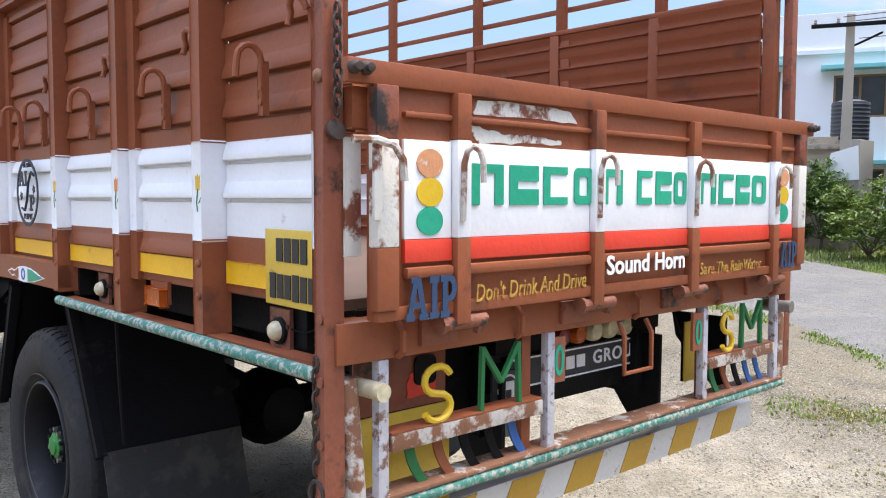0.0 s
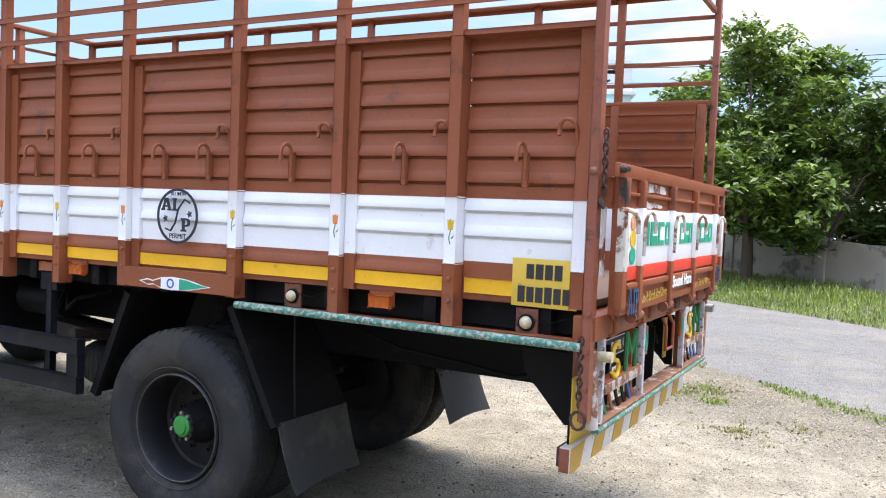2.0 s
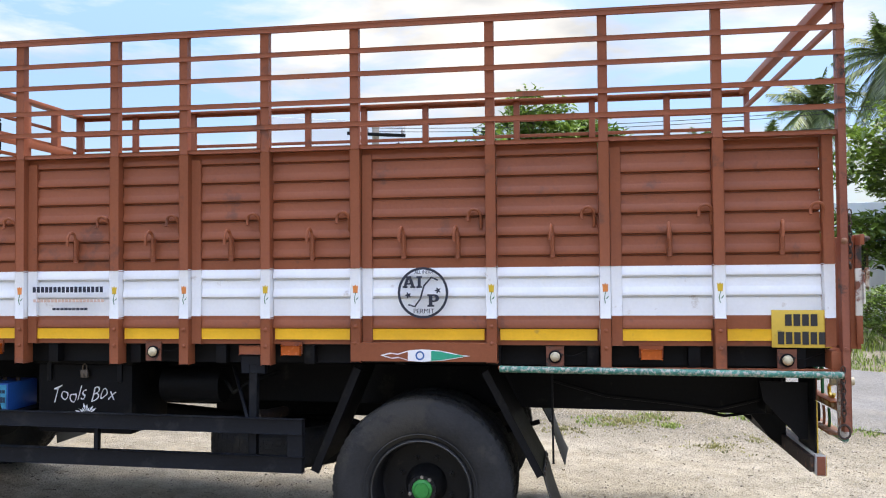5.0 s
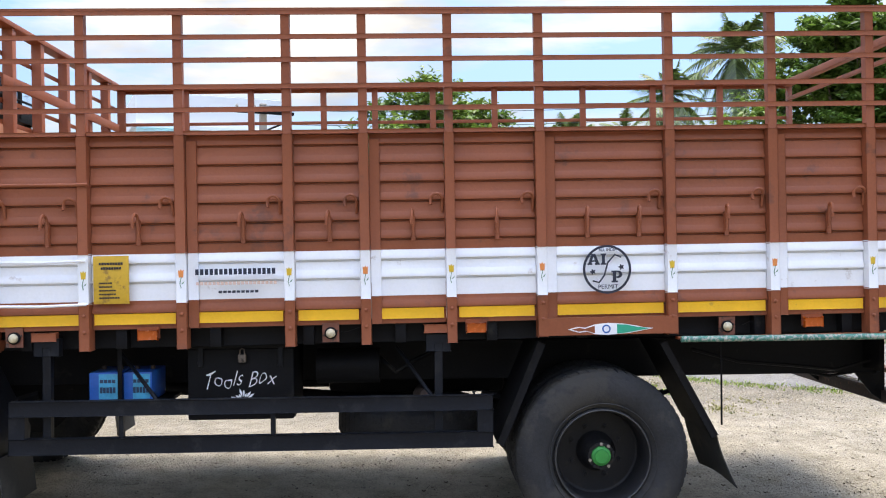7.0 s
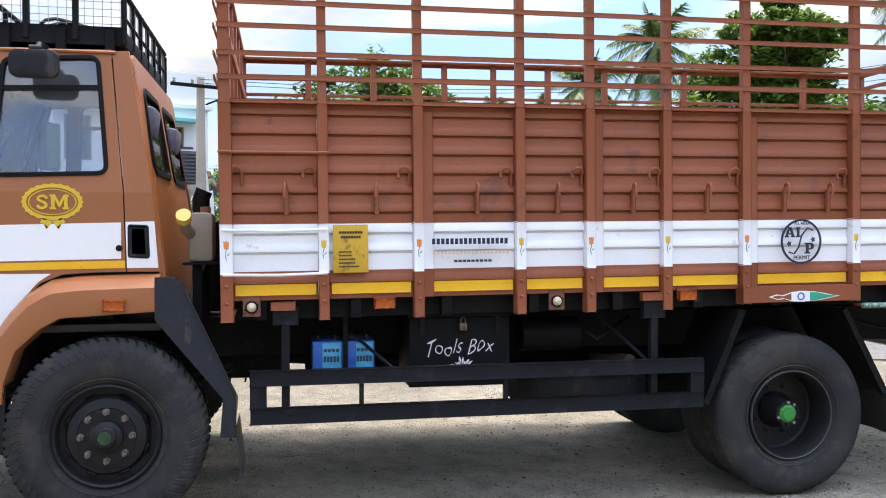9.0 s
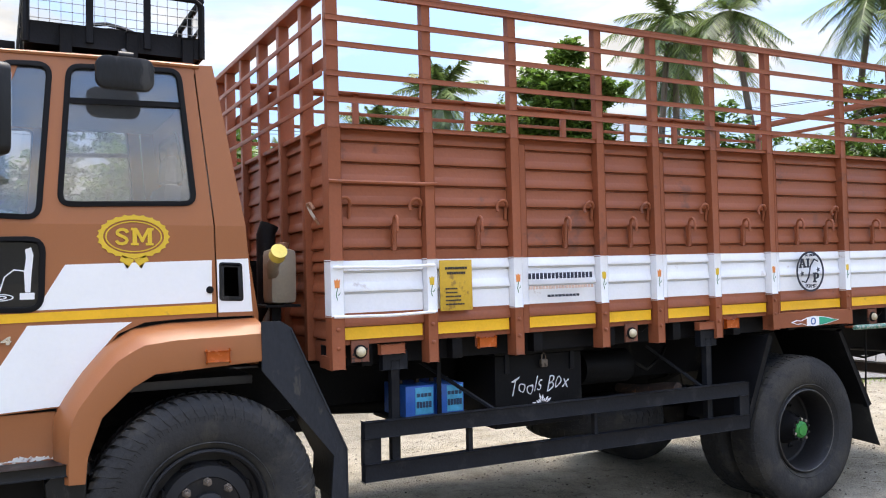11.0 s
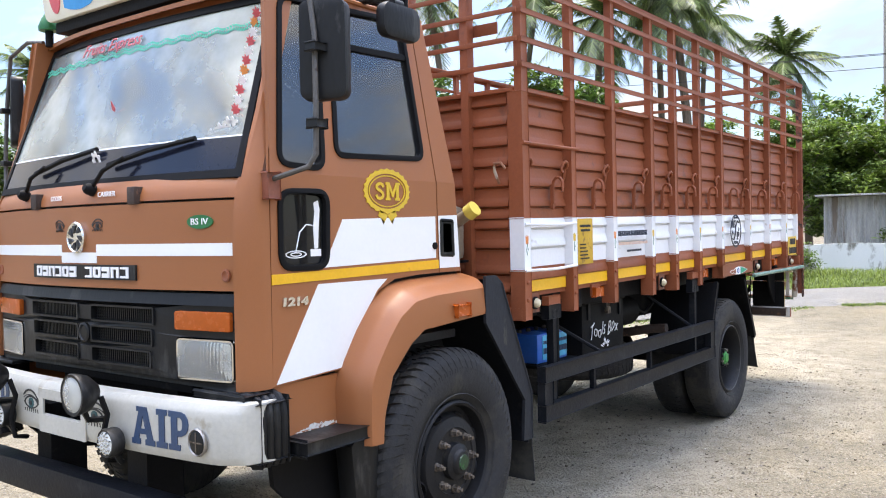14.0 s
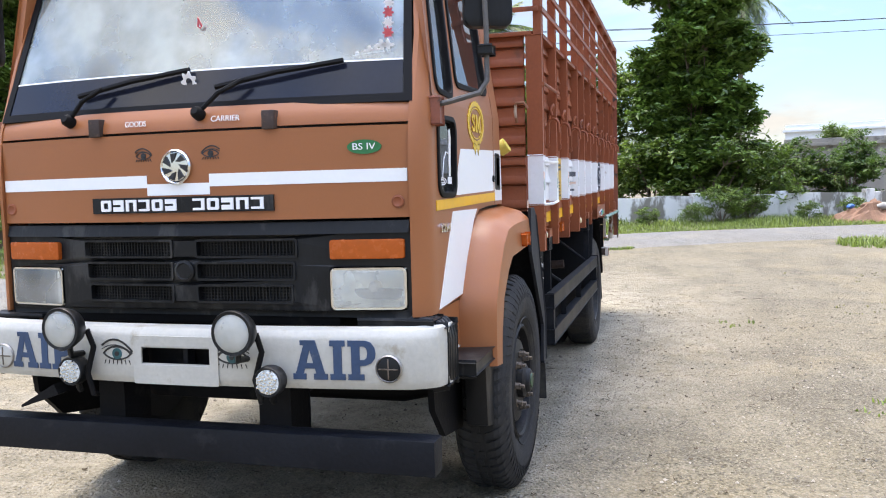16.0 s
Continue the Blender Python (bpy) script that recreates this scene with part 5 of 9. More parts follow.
def build_side(s):
    for i, y in enumerate(PILLARS):
        w = 0.033 if i in (0, len(PILLARS) - 1) else 0.027
        foot = 1.10 if i not in (6, 7) else 1.12
        last = i == len(PILLARS) - 1
        if last:
            foot, w = Z_LOW, 0.026
        for k, (z0, z1, mat) in enumerate(((foot, Z_BAND0 - 0.012, BROWN), (Z_BAND0 - 0.012, Z_BAND1, WHITE), (Z_BAND1, Z_TOP, BROWN), (Z_TOP, Z_RAIL, BROWN))):
            if k == 3:
                if not last:
                    part("rail_post", cube(s * (FACE + 0.012), s * (FACE + 0.048), y - w + 0.003, y + w - 0.003, z0, z1, 0.004), BROWN, truck, at=BED)
                continue
            b = cube(s * (FACE - 0.03), s * (FACE + (0.014 if last else 0.048)), y - w, y + w, z0, min(z1, Z_TOP) if last else z1, 0.004)
            if k == 0 and not last:
                for dz in (0.10, 0.19):
                    lathe([(0.011, 0), (0.011, 0.006), (0.005, 0.010)], Matrix.Translation((s * (FACE + 0.047), y, z0 + dz)) @ pose(0, 0, 0, 0, 90 * s, 0), 8, b)
            part("pillar" if k != 1 else "white_pillar_band", b, mat, truck, at=BED)
        if y in FLANGED:
            for z0, z1, mat in ((Z_LOW, Z_BAND0, BROWN), (Z_BAND0, Z_BAND1, WHITE), (Z_BAND1, Z_TOP - 0.03, BROWN)):
                part("flange", cube(s * (FACE - 0.02), s * (FACE + 0.016), y - 0.086, y - 0.031, z0, z1, 0.003), mat, truck, at=BED)
        if 0 <= i < len(PILLARS) - 1 and s < 0:
            tulip(s, y, 1.50, ORANGE if i % 2 == 0 else GOLD, i)
    post = cube(s * 1.078, s * 1.124, -2.166, -2.130, 0.80, Z_RAIL, 0.004)
    for z in (0.92, 1.06, 1.20):
        lathe([(0.012, 0), (0.012, 0.005), (0, 0.006)], Matrix.Translation((s * 1.124, -2.148, z)) @ pose(0, 0, 0, 0, 90 * s, 0), 10, post)
    part("rear_post", post, STAINED, truck, "narrow brown rear post with stained top", at=BED)
    for i in range(len(PILLARS) - 1):
        a, c = PILLARS[i] - 0.03, PILLARS[i + 1] + 0.03
        deep = 0.022 if i == len(PILLARS) - 2 else 0.0
        part("upper_panel", side_sheet(c, a, Z_BAND1, Z_TOP - 0.002, UPPER_LEDGES, s, deep), BROWN, truck, at=BED)
        part("white_panel", side_sheet(c, a, Z_BAND0, Z_BAND1, BAND_LEDGES, s, deep), WHITE, truck, at=BED)
        part("lower_panel", side_sheet(c, a, Z_LOW, Z_BAND0, [1.298] if not deep else [], s, deep), BROWN, truck, at=BED)
        part("reflective_strip", cube(s * (FACE + 0.001 - deep), s * (FACE + 0.009 - deep), c + 0.012, a - 0.012, 1.236, 1.295, 0.002), YELLOW, truck, "yellow reflective strip", at=BED)
    part("top_cap", cube(s * (FACE - 0.03), s * (FACE + 0.040), PILLARS[-1] - 0.04, PILLARS[0], Z_TOP, Z_TOP + 0.022, 0.004), BROWN, truck, at=BED)
    for z in (2.396, 2.521, 2.666, 2.791):
        part("rail", cube(s * (FACE + 0.049), s * (FACE + 0.058), PILLARS[-1] - 0.08, PILLARS[0] + 0.035, z - 0.013, z + 0.013, 0.002), BROWN, truck, at=BED)
    top = cube(s * (FACE - 0.03), s * (FACE + 0.060), PILLARS[-1] - 0.08, PILLARS[0] + 0.035, Z_RAIL, Z_RAIL + 0.012, 0.003)
    cube(s * (FACE + 0.051), s * (FACE + 0.060), PILLARS[-1] - 0.08, PILLARS[0] + 0.035, Z_RAIL - 0.024, Z_RAIL, 0.002, top)
    part("top_rail", top, BROWN, truck, at=BED)
    for y in (3.03, 2.545, 1.98, 1.51, 1.05, 0.585, 0.08, -0.212, -0.71, -1.30, -1.845):
        h = reaching_hook(FACE + 0.026, y - 0.02, 1.835, s, 0.13)
        strap = cube(s * (FACE + 0.018), s * (FACE + 0.030), y - 0.032, y - 0.008, 1.668, 1.795, 0.003)
        for z in (1.70, 1.735):
            lathe([(0.008, 0), (0.008, 0.006), (0, 0.008)], Matrix.Translation((s * (FACE + 0.029), y - 0.02, z)) @ pose(0, 0, 0, 0, 90 * s, 0), 8, strap)
        part("hook_strap", strap, BROWN, h, at=BED)
    for y in (3.235, 2.85, 2.335, 1.755, 1.335, 0.862, 0.355, -0.36, -0.95, -1.535, -2.07):
        hook(FACE + 0.008, y + 0.006, 1.925, s, 0.10)
    part("lashing_rod", tube([(s * (FACE + 0.055), 3.36, 2.002), (s * (FACE + 0.06), 3.28, 2.0), (s * (FACE + 0.06), 2.86, 1.998), (s * (FACE + 0.06), 2.78, 2.0)], 0.0095, 7), BROWN, truck, at=BED)
    for z in (1.588, 1.352):
        part("band_rod", tube([(s * (FACE + 0.05), 3.345, z), (s * (FACE + 0.056), 3.05, z - 0.006), (s * (FACE + 0.05), 2.80, z)], 0.008, 7), WHITE, truck, at=BED)
    part("floor_edge", cube(s * 0.93, s * 0.99, PILLARS[-1] - 0.02, PILLARS[0] + 0.02, 1.10, 1.205, 0.004), BLACK, truck, at=BED)
    # the arched skirt over the rear wheel
    part("wheel_skirt", slab(rounded(-0.437, 0.347, 1.125, 1.222, 0.006, 2), "x", s * (FACE + 0.005), s * (FACE + 0.053)), BROWN, truck, at=BED)
    # side lamps
    for y, z in ((3.20, 1.175), (1.495, 1.165), (-0.735, 1.150), (-1.885, 1.140)):
        lx = FACE - 0.012 if y < 0 else FACE + 0.005
        p = part("lamp_plate", cube(s * lx, s * (lx + 0.007), y - 0.046, y + 0.046, z - 0.050, z + 0.055, 0.002), GRIMYHINGE, truck, at=BED)
        part("lamp_ring", lathe([(0.034, 0), (0.034, 0.008), (0.026, 0.011), (0.022, 0.008)], Matrix.Translation((s * (lx + 0.007), y, z)) @ pose(0, 0, 0, 0, 90 * s, 0), 18), SEAL, p, at=BED)
        part("marker_lamp", lathe([(0.026, 0.006), (0.025, 0.016), (0.020, 0.026), (0.010, 0.032), (0, 0.034)], Matrix.Translation((s * (lx + 0.007), y, z)) @ pose(0, 0, 0, 0, 90 * s, 0), 18), CREAM, p, "round yellowed marker lamp", at=BED)
        for dy, dz in ((0.036, -0.012), (-0.036, 0.012)):
            part("lamp_screw", lathe([(0.006, 0), (0.006, 0.004), (0, 0.006)], Matrix.Translation((s * (lx + 0.007), y + dy, z + dz)) @ pose(0, 0, 0, 0, 90 * s, 0), 8), DARKRUST, p, at=BED)
        part("lamp_wire", tube([(s * (lx + 0.004), y - 0.046, z + 0.008), (s * (lx - 0.004), y - 0.09, z + 0.002), (s * (lx - 0.02), y - 0.14, z + 0.02), (s * (lx - 0.05), y - 0.20, z + 0.035)], 0.0025, 4), SEAL, p, at=BED)
    for y, z in ((2.485, 1.178), (0.69, 1.178), (-1.222, 1.168)):
        p = part("reflector_bracket", cube(s * (FACE + 0.002), s * (FACE + 0.010), y - 0.06, y + 0.06, z - 0.02, z + 0.045, 0.002), BROWN, truck, at=BED)
        part("amber_reflector", cube(s * (FACE + 0.010), s * (FACE + 0.030), y - 0.052, y + 0.052, z - 0.026, z + 0.024, 0.006), AMBER, p, "orange side reflector", at=BED)


build_side(-1)
build_side(1)

# writing and pictures on the near side
X = -FACE - 0.034
part("permit_ring", slab(ellipse(-0.045, 1.487, 0.136, 0.136, 36), "x", X - 0.004, X, [ellipse(-0.045, 1.487, 0.123, 0.123, 36)]), BLUEINK, truck, "dark blue painted ring", at=BED)
block_letters("AI", 0.062, 0.105, BED @ on_side(X, 0.012, 1.544), BLUEINK, truck)
block_letters("P", 0.066, 0.062, BED @ on_side(X, -0.100, 1.446), BLUEINK, truck)
writing("permit_word", "ALL INDIA", 0.026, BED @ on_side(X - 0.002, -0.05, 1.596), BLUEINK, truck, 0.10)
writing("permit_word", "PERMIT", 0.035, BED @ on_side(X - 0.002, -0.05, 1.389), BLUEINK, truck, 0.11)
part("permit_stroke", tube([(X, 0.035, 1.424), (X, 0.0, 1.414), (X, -0.03, 1.454), (X, -0.05, 1.524), (X, -0.09, 1.569), (X, -0.125, 1.554)], 0.005, 5), BLUEINK, truck, at=BED)
for y, z in ((0.035, 1.474), (-0.125, 1.499)):
    part("painted_star", slab(ellipse(y, z, 0.013, 0.013, 20, 5, 0.4), "x", X - 0.003, X), BLUEINK, truck, at=BED)
bars("firm_mark", [(0, 0.045, 0.44, 0.034, 17)], BED @ on_side(X, 2.005, 1.47), BLUEINK, truck, label="dark blue painted mark")
bars("firm_mark", [(0, 0, 0.44, 0.018, 20)], BED @ on_side(X, 2.0, 1.452), FAINT, truck, label="faded orange painted mark", seed=8)
bars("firm_mark", [(0, 0, 0.22, 0.014, 9)], BED @ on_side(X, 1.99, 1.405), BLUEINK, truck, label="small dark blue painted mark", seed=9)
panel = part("notice_plate", cube(-FACE - 0.040, -FACE - 0.034, 2.575, 2.765, 1.352, 1.612, 0.003), NOTICE, truck, "yellow painted notice plate with small writing", at=BED)
bars("notice_mark", [(0, 0.085, 0.13, 0.014, 9), (0, 0.06, 0.11, 0.014, 8), (-0.03, -0.02, 0.07, 0.008, 6), (-0.03, -0.04, 0.07, 0.008, 6), (-0.02, -0.06, 0.09, 0.008, 7), (-0.02, -0.08, 0.09, 0.008, 7), (-0.01, -0.10, 0.11, 0.008, 8)], BED @ on_side(-FACE - 0.040, 2.67, 1.485), BLACKINK, panel)
X2 = -FACE - 0.0535
flag = part("painted_flag", slab([(0.185, 1.158), (0.13, 1.172), (0.09, 1.166), (0.03, 1.184), (-0.04, 1.190), (-0.13, 1.184), (-0.20, 1.172), (-0.24, 1.162), (-0.295, 1.156), (-0.24, 1.146), (-0.16, 1.132), (-0.04, 1.124), (0.03, 1.128), (0.08, 1.144), (0.12, 1.139), (0.16, 1.150)], "x", X2 - 0.002, X2), STICKER, truck, "small painted flag ribbon with white outline", smooth=False, at=BED)
part("flag_field", slab([(0.165, 1.158), (0.12, 1.166), (0.09, 1.160), (0.035, 1.177), (0.035, 1.135), (0.09, 1.150), (0.125, 1.145)], "x", X2 - 0.004, X2 - 0.002), BROWN, flag, smooth=False, at=BED)
part("flag_field", slab([(-0.09, 1.182), (-0.14, 1.179), (-0.20, 1.166), (-0.275, 1.156), (-0.20, 1.144), (-0.14, 1.134), (-0.09, 1.130)], "x", X2 - 0.004, X2 - 0.002), GREENINK, flag, "dark green painted field", smooth=False, at=BED)
part("flag_wheel", slab(ellipse(-0.03, 1.157, 0.024, 0.024, 20), "x", X2 - 0.004, X2 - 0.002, [ellipse(-0.03, 1.157, 0.016, 0.016, 20)]), BLUE, flag, at=BED)
PLATE_AT = BED @ Matrix.Translation((-1.0700, -1.953, 1.297)) @ pose(0, 0, 0, 0, 0, -4)
plate = part("number_plate", cube(-0.003, 0.003, -0.139, 0.139, -0.094, 0.094, 0.002), PLATE, truck, "yellow registration plate with black marks", at=PLATE_AT)
bars("plate_mark", [(0.0, 0.044, 0.16, 0.062, 4), (0.0, -0.046, 0.23, 0.066, 6)], PLATE_AT @ on_side(-0.003, 0, 0), BLACKINK, plate)
for s in (-1, 1):
    part("step_rail", tube([(s * 1.125, -0.45, 1.090), (s * 1.125, -2.13, 1.075)], 0.017, 10), TEAL, truck, "step rail in chipped teal and white paint", at=BED)
    part("step_rail_angle", cube(s * 1.06, s * 1.115, -2.12, -0.44, 1.088, 1.098, 0.002), BROWN, truck, at=BED)

# front wall of the load body
YF = PILLARS[0] + 0.005
for k, x in enumerate((-0.78, -0.40, 0.0, 0.40, 0.78)):
    part("front_post", cube(x - 0.025, x + 0.025, YF - 0.02, YF + 0.04, 1.12, Z_RAIL, 0.004), BROWN, truck, at=BED)
xs = [-FACE + 0.03, -0.78, -0.40, 0.0, 0.40, 0.78, FACE - 0.03]
for a, c in zip(xs, xs[1:]):
    b = side_sheet(a + 0.02, c - 0.02, 1.12, Z_TOP, [1.24, 1.335] + BAND_LEDGES + [1.62] + UPPER_LEDGES, 1)
    part("front_panel", b, BROWN, truck, at=BED @ Matrix(((0, 1, 0, 0), (1, 0, 0, YF - FACE), (0, 0, 1, 0), (0, 0, 0, 1))))
part("front_cap", cube(-FACE, FACE, YF - 0.03, YF + 0.03, Z_TOP, Z_TOP + 0.022, 0.003), BROWN, truck, at=BED)
for z in (2.396, 2.521, 2.666, 2.791):
    part("front_rail", cube(-FACE - 0.04, FACE + 0.04, YF + 0.041, YF + 0.050, z - 0.013, z + 0.013, 0.002), BROWN, truck, at=BED)
part("front_brace", cube(-0.95, 0.95, YF - 0.035, YF - 0.022, 2.58, 2.64, 0.002), BROWN, truck, at=BED)
part("front_top_rail", cube(-FACE - 0.04, FACE + 0.04, YF - 0.03, YF + 0.052, Z_RAIL, Z_RAIL + 0.03, 0.003), BROWN, truck, at=BED)
part("front_hook", tube([(-0.98, YF + 0.03, 1.80), (-0.98, YF + 0.07, 1.86), (-0.99, YF + 0.09, 1.90), (-1.03, YF + 0.09, 1.90), (-1.05, YF + 0.08, 1.87)], 0.008, 7), RUST, truck, at=BED)
part("corner_gusset", slab([(3.36, 1.10), (3.36, 1.16), (3.28, 1.16), (3.30, 1.10)], "x", -1.10, -0.95), BROWN, truck, at=BED)

# floor and cross bearers
part("bed_floor", cube(-1.040, 1.040, -2.10, 3.32, 1.206, 1.232, 0), FLOORWOOD, truck, at=BED)
for k in range(11):
    y = -1.95 + k * 0.51
    part("cross_bearer", cube(-1.05, 1.05, y - 0.03, y + 0.03, 1.10, 1.203, 0.004), BLACK, truck, at=BED)

# rear frame and tailgate
YT = -2.24
part("rear_beam", cube(-1.10, 1.10, -2.175, -2.085, 1.095, 1.19, 0.006), BROWN, truck, "dented brown rear cross beam", at=BED)
part("rear_top_rail", cube(-FACE, FACE, -2.15, -2.09, Z_RAIL - 0.02, Z_RAIL + 0.03, 0.004), BROWN, truck, at=BED)
part("rear_brace", cube(-FACE, FACE, -2.145, -2.12, 2.80, 2.83, 0.003), BROWN, truck, at=BED)
RIBS = (-0.79, -0.262, 0.245, 0.80)
gate = part("tailgate", cube(-1.035, 1.035, YT + 0.012, YT + 0.045, 1.195, 1.760, 0.006), BROWN, truck, "brown, white and red painted drop tailgate", at=BED)
for z0, z1, gx in ((1.712, 1.764, 1.118), (1.195, 1.225, 1.04)):
    part("gate_frame", cube(-gx, gx, YT - 0.004, YT + 0.016, z0, z1, 0.004), BROWN, gate, at=BED)
for x0, x1 in ((-1.047, -0.985), (0.985, 1.047)):
    for z0, z1, mat in ((1.22, 1.36, BROWN), (1.36, 1.597, PEEL), (1.597, 1.713, STAINED)):
        part("gate_edge", cube(x0, x1, YT - 0.012, YT + 0.02, z0, z1, 0.004), mat, gate, "white paint peeling to rust" if mat is PEEL else "", at=BED)
for x in RIBS:
    for z0, z1, mat in ((1.17, 1.375, BROWN), (1.375, 1.605, WHITE), (1.605, 1.713, BROWN)):
        part("gate_rib", cube(x - 0.023, x + 0.023, YT - 0.018, YT + 0.018, z0, z1, 0.005), mat, gate, at=BED)
cols = [-0.985] + list(RIBS) + [0.985]
for a, c in zip(cols, cols[1:]):
    a, c = a + 0.025, c - 0.025
    part("white_gate_panel", cube(a, c, YT + 0.002, YT + 0.014, 1.375, 1.600, 0.003), WHITE, gate, at=BED)
    part("red_gate_strip", cube(a, c, YT - 0.001, YT + 0.014, 1.322, 1.374, 0.003), RED, gate, at=BED)
    part("gate_ledge", cube(a, c, YT - 0.010, YT + 0.014, 1.286, 1.312, 0.008), BROWN, gate, at=BED)
    part("gate_ledge", cube(a, c, YT - 0.004, YT + 0.014, 1.648, 1.662, 0.006), BROWN, gate, at=BED)
for x in RIBS:
    h = tube([(x - 0.010, YT - 0.022, 1.415), (x - 0.010, YT - 0.026, 1.550), (x - 0.006, YT - 0.032, 1.578), (x + 0.004, YT - 0.042, 1.588), (x + 0.016, YT - 0.052, 1.578), (x + 0.022, YT - 0.056, 1.555), (x + 0.024, YT - 0.056, 1.505)], 0.0075, 8)
    part("gate_hook", h, RUSTWHITE, gate, at=BED)
    hinge = cube(x - 0.075, x + 0.045, -2.19, -2.172, 1.115, 1.18, 0.004)
    hinge = part("gate_hinge", hinge, STAINED, gate, at=BED)
    pin = tube([(x - 0.05, -2.235, 1.172), (x + 0.09, -2.235, 1.172)], 0.018, 10)
    tube([(x - 0.062, -2.235, 1.172), (x - 0.05, -2.235, 1.172)], 0.024, 8, pin)
    tube([(x + 0.075, -2.235, 1.172), (x + 0.075, -2.225, 1.14)], 0.012, 6, pin)
    part("hinge_pin", pin, GRIMYHINGE, hinge, "grimy hinge pin", at=BED)
for x in (-0.93, -0.52, 0.02, 0.52, 0.92):
    part("beam_lug", tube([(x, -2.18, 1.10), (x, -2.20, 1.115), (x, -2.20, 1.16), (x, -2.18, 1.18)], 0.009, 6), BROWN, truck, at=BED)
corner_hook = [(-1.115, YT - 0.015, 1.592), (-1.06, YT - 0.028, 1.592), (-1.025, YT - 0.045, 1.580), (-1.006, YT - 0.05, 1.550), (-1.002, YT - 0.05, 1.505)]
part("hook_strap", cube(-1.062, -1.040, YT - 0.022, YT - 0.012, 1.42, 1.585, 0.003), PEEL, gate, at=BED)
part("gate_hook", tube(corner_hook, 0.009, 7), RUSTWHITE, gate, at=BED)
# paint on the tailgate: blocks for the maker's name, discs, slogans
YL = YT + 0.001


def letter_mark(x, w, z0, z1, kind):
    """A plain mark of a letter's size and weight: outline and holes."""
    t, m, h = 0.27 * w, (z0 + z1) / 2, z1 - z0
    if kind == 0:
        return [(x, z0), (x + w, z0), (x + w, z0 + 0.2 * h), (x + t, z0 + 0.2 * h), (x + t, z1 - 0.2 * h), (x + w, z1 - 0.2 * h), (x + w, z1), (x, z1)], []
    if kind == 1:
        return rounded(x, x + w, z0, z1, 0.16 * h, 3), [rounded(x + t, x + w - t, z0 + 0.24 * h, z1 - 0.24 * h, 0.05 * h, 2)]
    if kind == 2:
        return [(x, z0), (x + t, z0), (x + t, z1 - 0.22 * h), (x + w - t, z1 - 0.22 * h), (x + w - t, z0), (x + w, z0), (x + w, z1), (x, z1)], []
    return [(x, z0), (x + w, z0), (x + w, m - 0.1 * h), (x + t, m - 0.1 * h), (x + t, m + 0.1 * h), (x + w, m + 0.1 * h), (x + w, z1), (x, z1)], []


for x, w, kind in ((-0.755, 0.115, 2), (-0.617, 0.110, 3), (-0.487, 0.098, 0), (-0.360, 0.080, 1), (-0.232, 0.095, 2), (-0.062, 0.075, 0), (0.035, 0.085, 3), (0.137, 0.070, 1), (0.280, 0.110, 2), (0.410, 0.095, 0), (0.525, 0.095, 3), (0.640, 0.100, 1)):
    outline, holes = letter_mark(x, w, 1.452, 1.552, kind)
    part("green_letter_mark", slab(outline, "y", YL - 0.003, YL, holes), GREENINK, gate, "green painted mark", smooth=False, at=BED)
for x in (-0.885, 0.88):
    for z, mat in ((1.548, FADEDORANGE), (1.482, GOLD), (1.416, GREENINK)):
        part("painted_disc", slab(ellipse(x, z, 0.040, 0.033, 22), "y", YL - 0.003, YL), mat, gate, at=BED)


def ragged(outline, amp, seed, n=5):
    """The outline with torn, uneven edges."""
    rnd = random.Random(seed)
    pts = []
    for p, q in zip(outline, outline[1:] + outline[:1]):
        for k in range(n):
            t = k / n
            pts.append((p[0] + (q[0] - p[0]) * t + rnd.uniform(-amp, amp), p[1] + (q[1] - p[1]) * t + rnd.uniform(-amp, amp)))
    return pts


part("paint_patch", slab(ragged([(-0.738, 1.668), (-0.722, 1.706), (-0.5, 1.709), (-0.372, 1.704), (-0.338, 1.670), (-0.5, 1.673)], 0.0022, 2), "y", YT + 0.009, YT + 0.013), PEEL, gate, "torn white paint patch", at=BED, smooth=False)
part("paint_patch", slab(ragged([(-0.744, 1.645), (-0.70, 1.638), (-0.62, 1.626), (-0.55, 1.631), (-0.46, 1.624), (-0.404, 1.622), (-0.41, 1.609), (-0.5, 1.612), (-0.6, 1.604), (-0.714, 1.603), (-0.735, 1.62)], 0.0030, 4), "y", YT + 0.009, YT + 0.013), PEEL, gate, "torn white paint patch", at=BED, smooth=False)
block_letters("AIP", 0.098, 0.155, BED @ on_back(-0.891, YT - 0.013, 1.241), NAVY, gate)
block_letters("AIP", 0.095, 0.13, BED @ on_back(0.905, YT - 0.013, 1.262), NAVY, gate)
writing("slogan_letter", "Don't Drink And Drive", 0.062, BED @ on_back(-0.525, YT - 0.006, 1.240, 1), DULLGOLD, gate, 0.43, shear=0.15, letters=True)
writing("slogan_letter", "Sound", 0.075, BED @ on_back(-0.1175, YT - 0.012, 1.276), STICKER, gate, 0.21, bold=0.0015, letters=True)
writing("slogan_letter", "Horn", 0.075, BED @ on_back(0.103, YT - 0.012, 1.276), STICKER, gate, 0.165, bold=0.0015, letters=True)
writing("slogan_letter", "Save The RainWater", 0.055, BED @ on_back(0.50, YT - 0.006, 1.238), DULLGOLD, gate, 0.42, shear=0.15, letters=True)
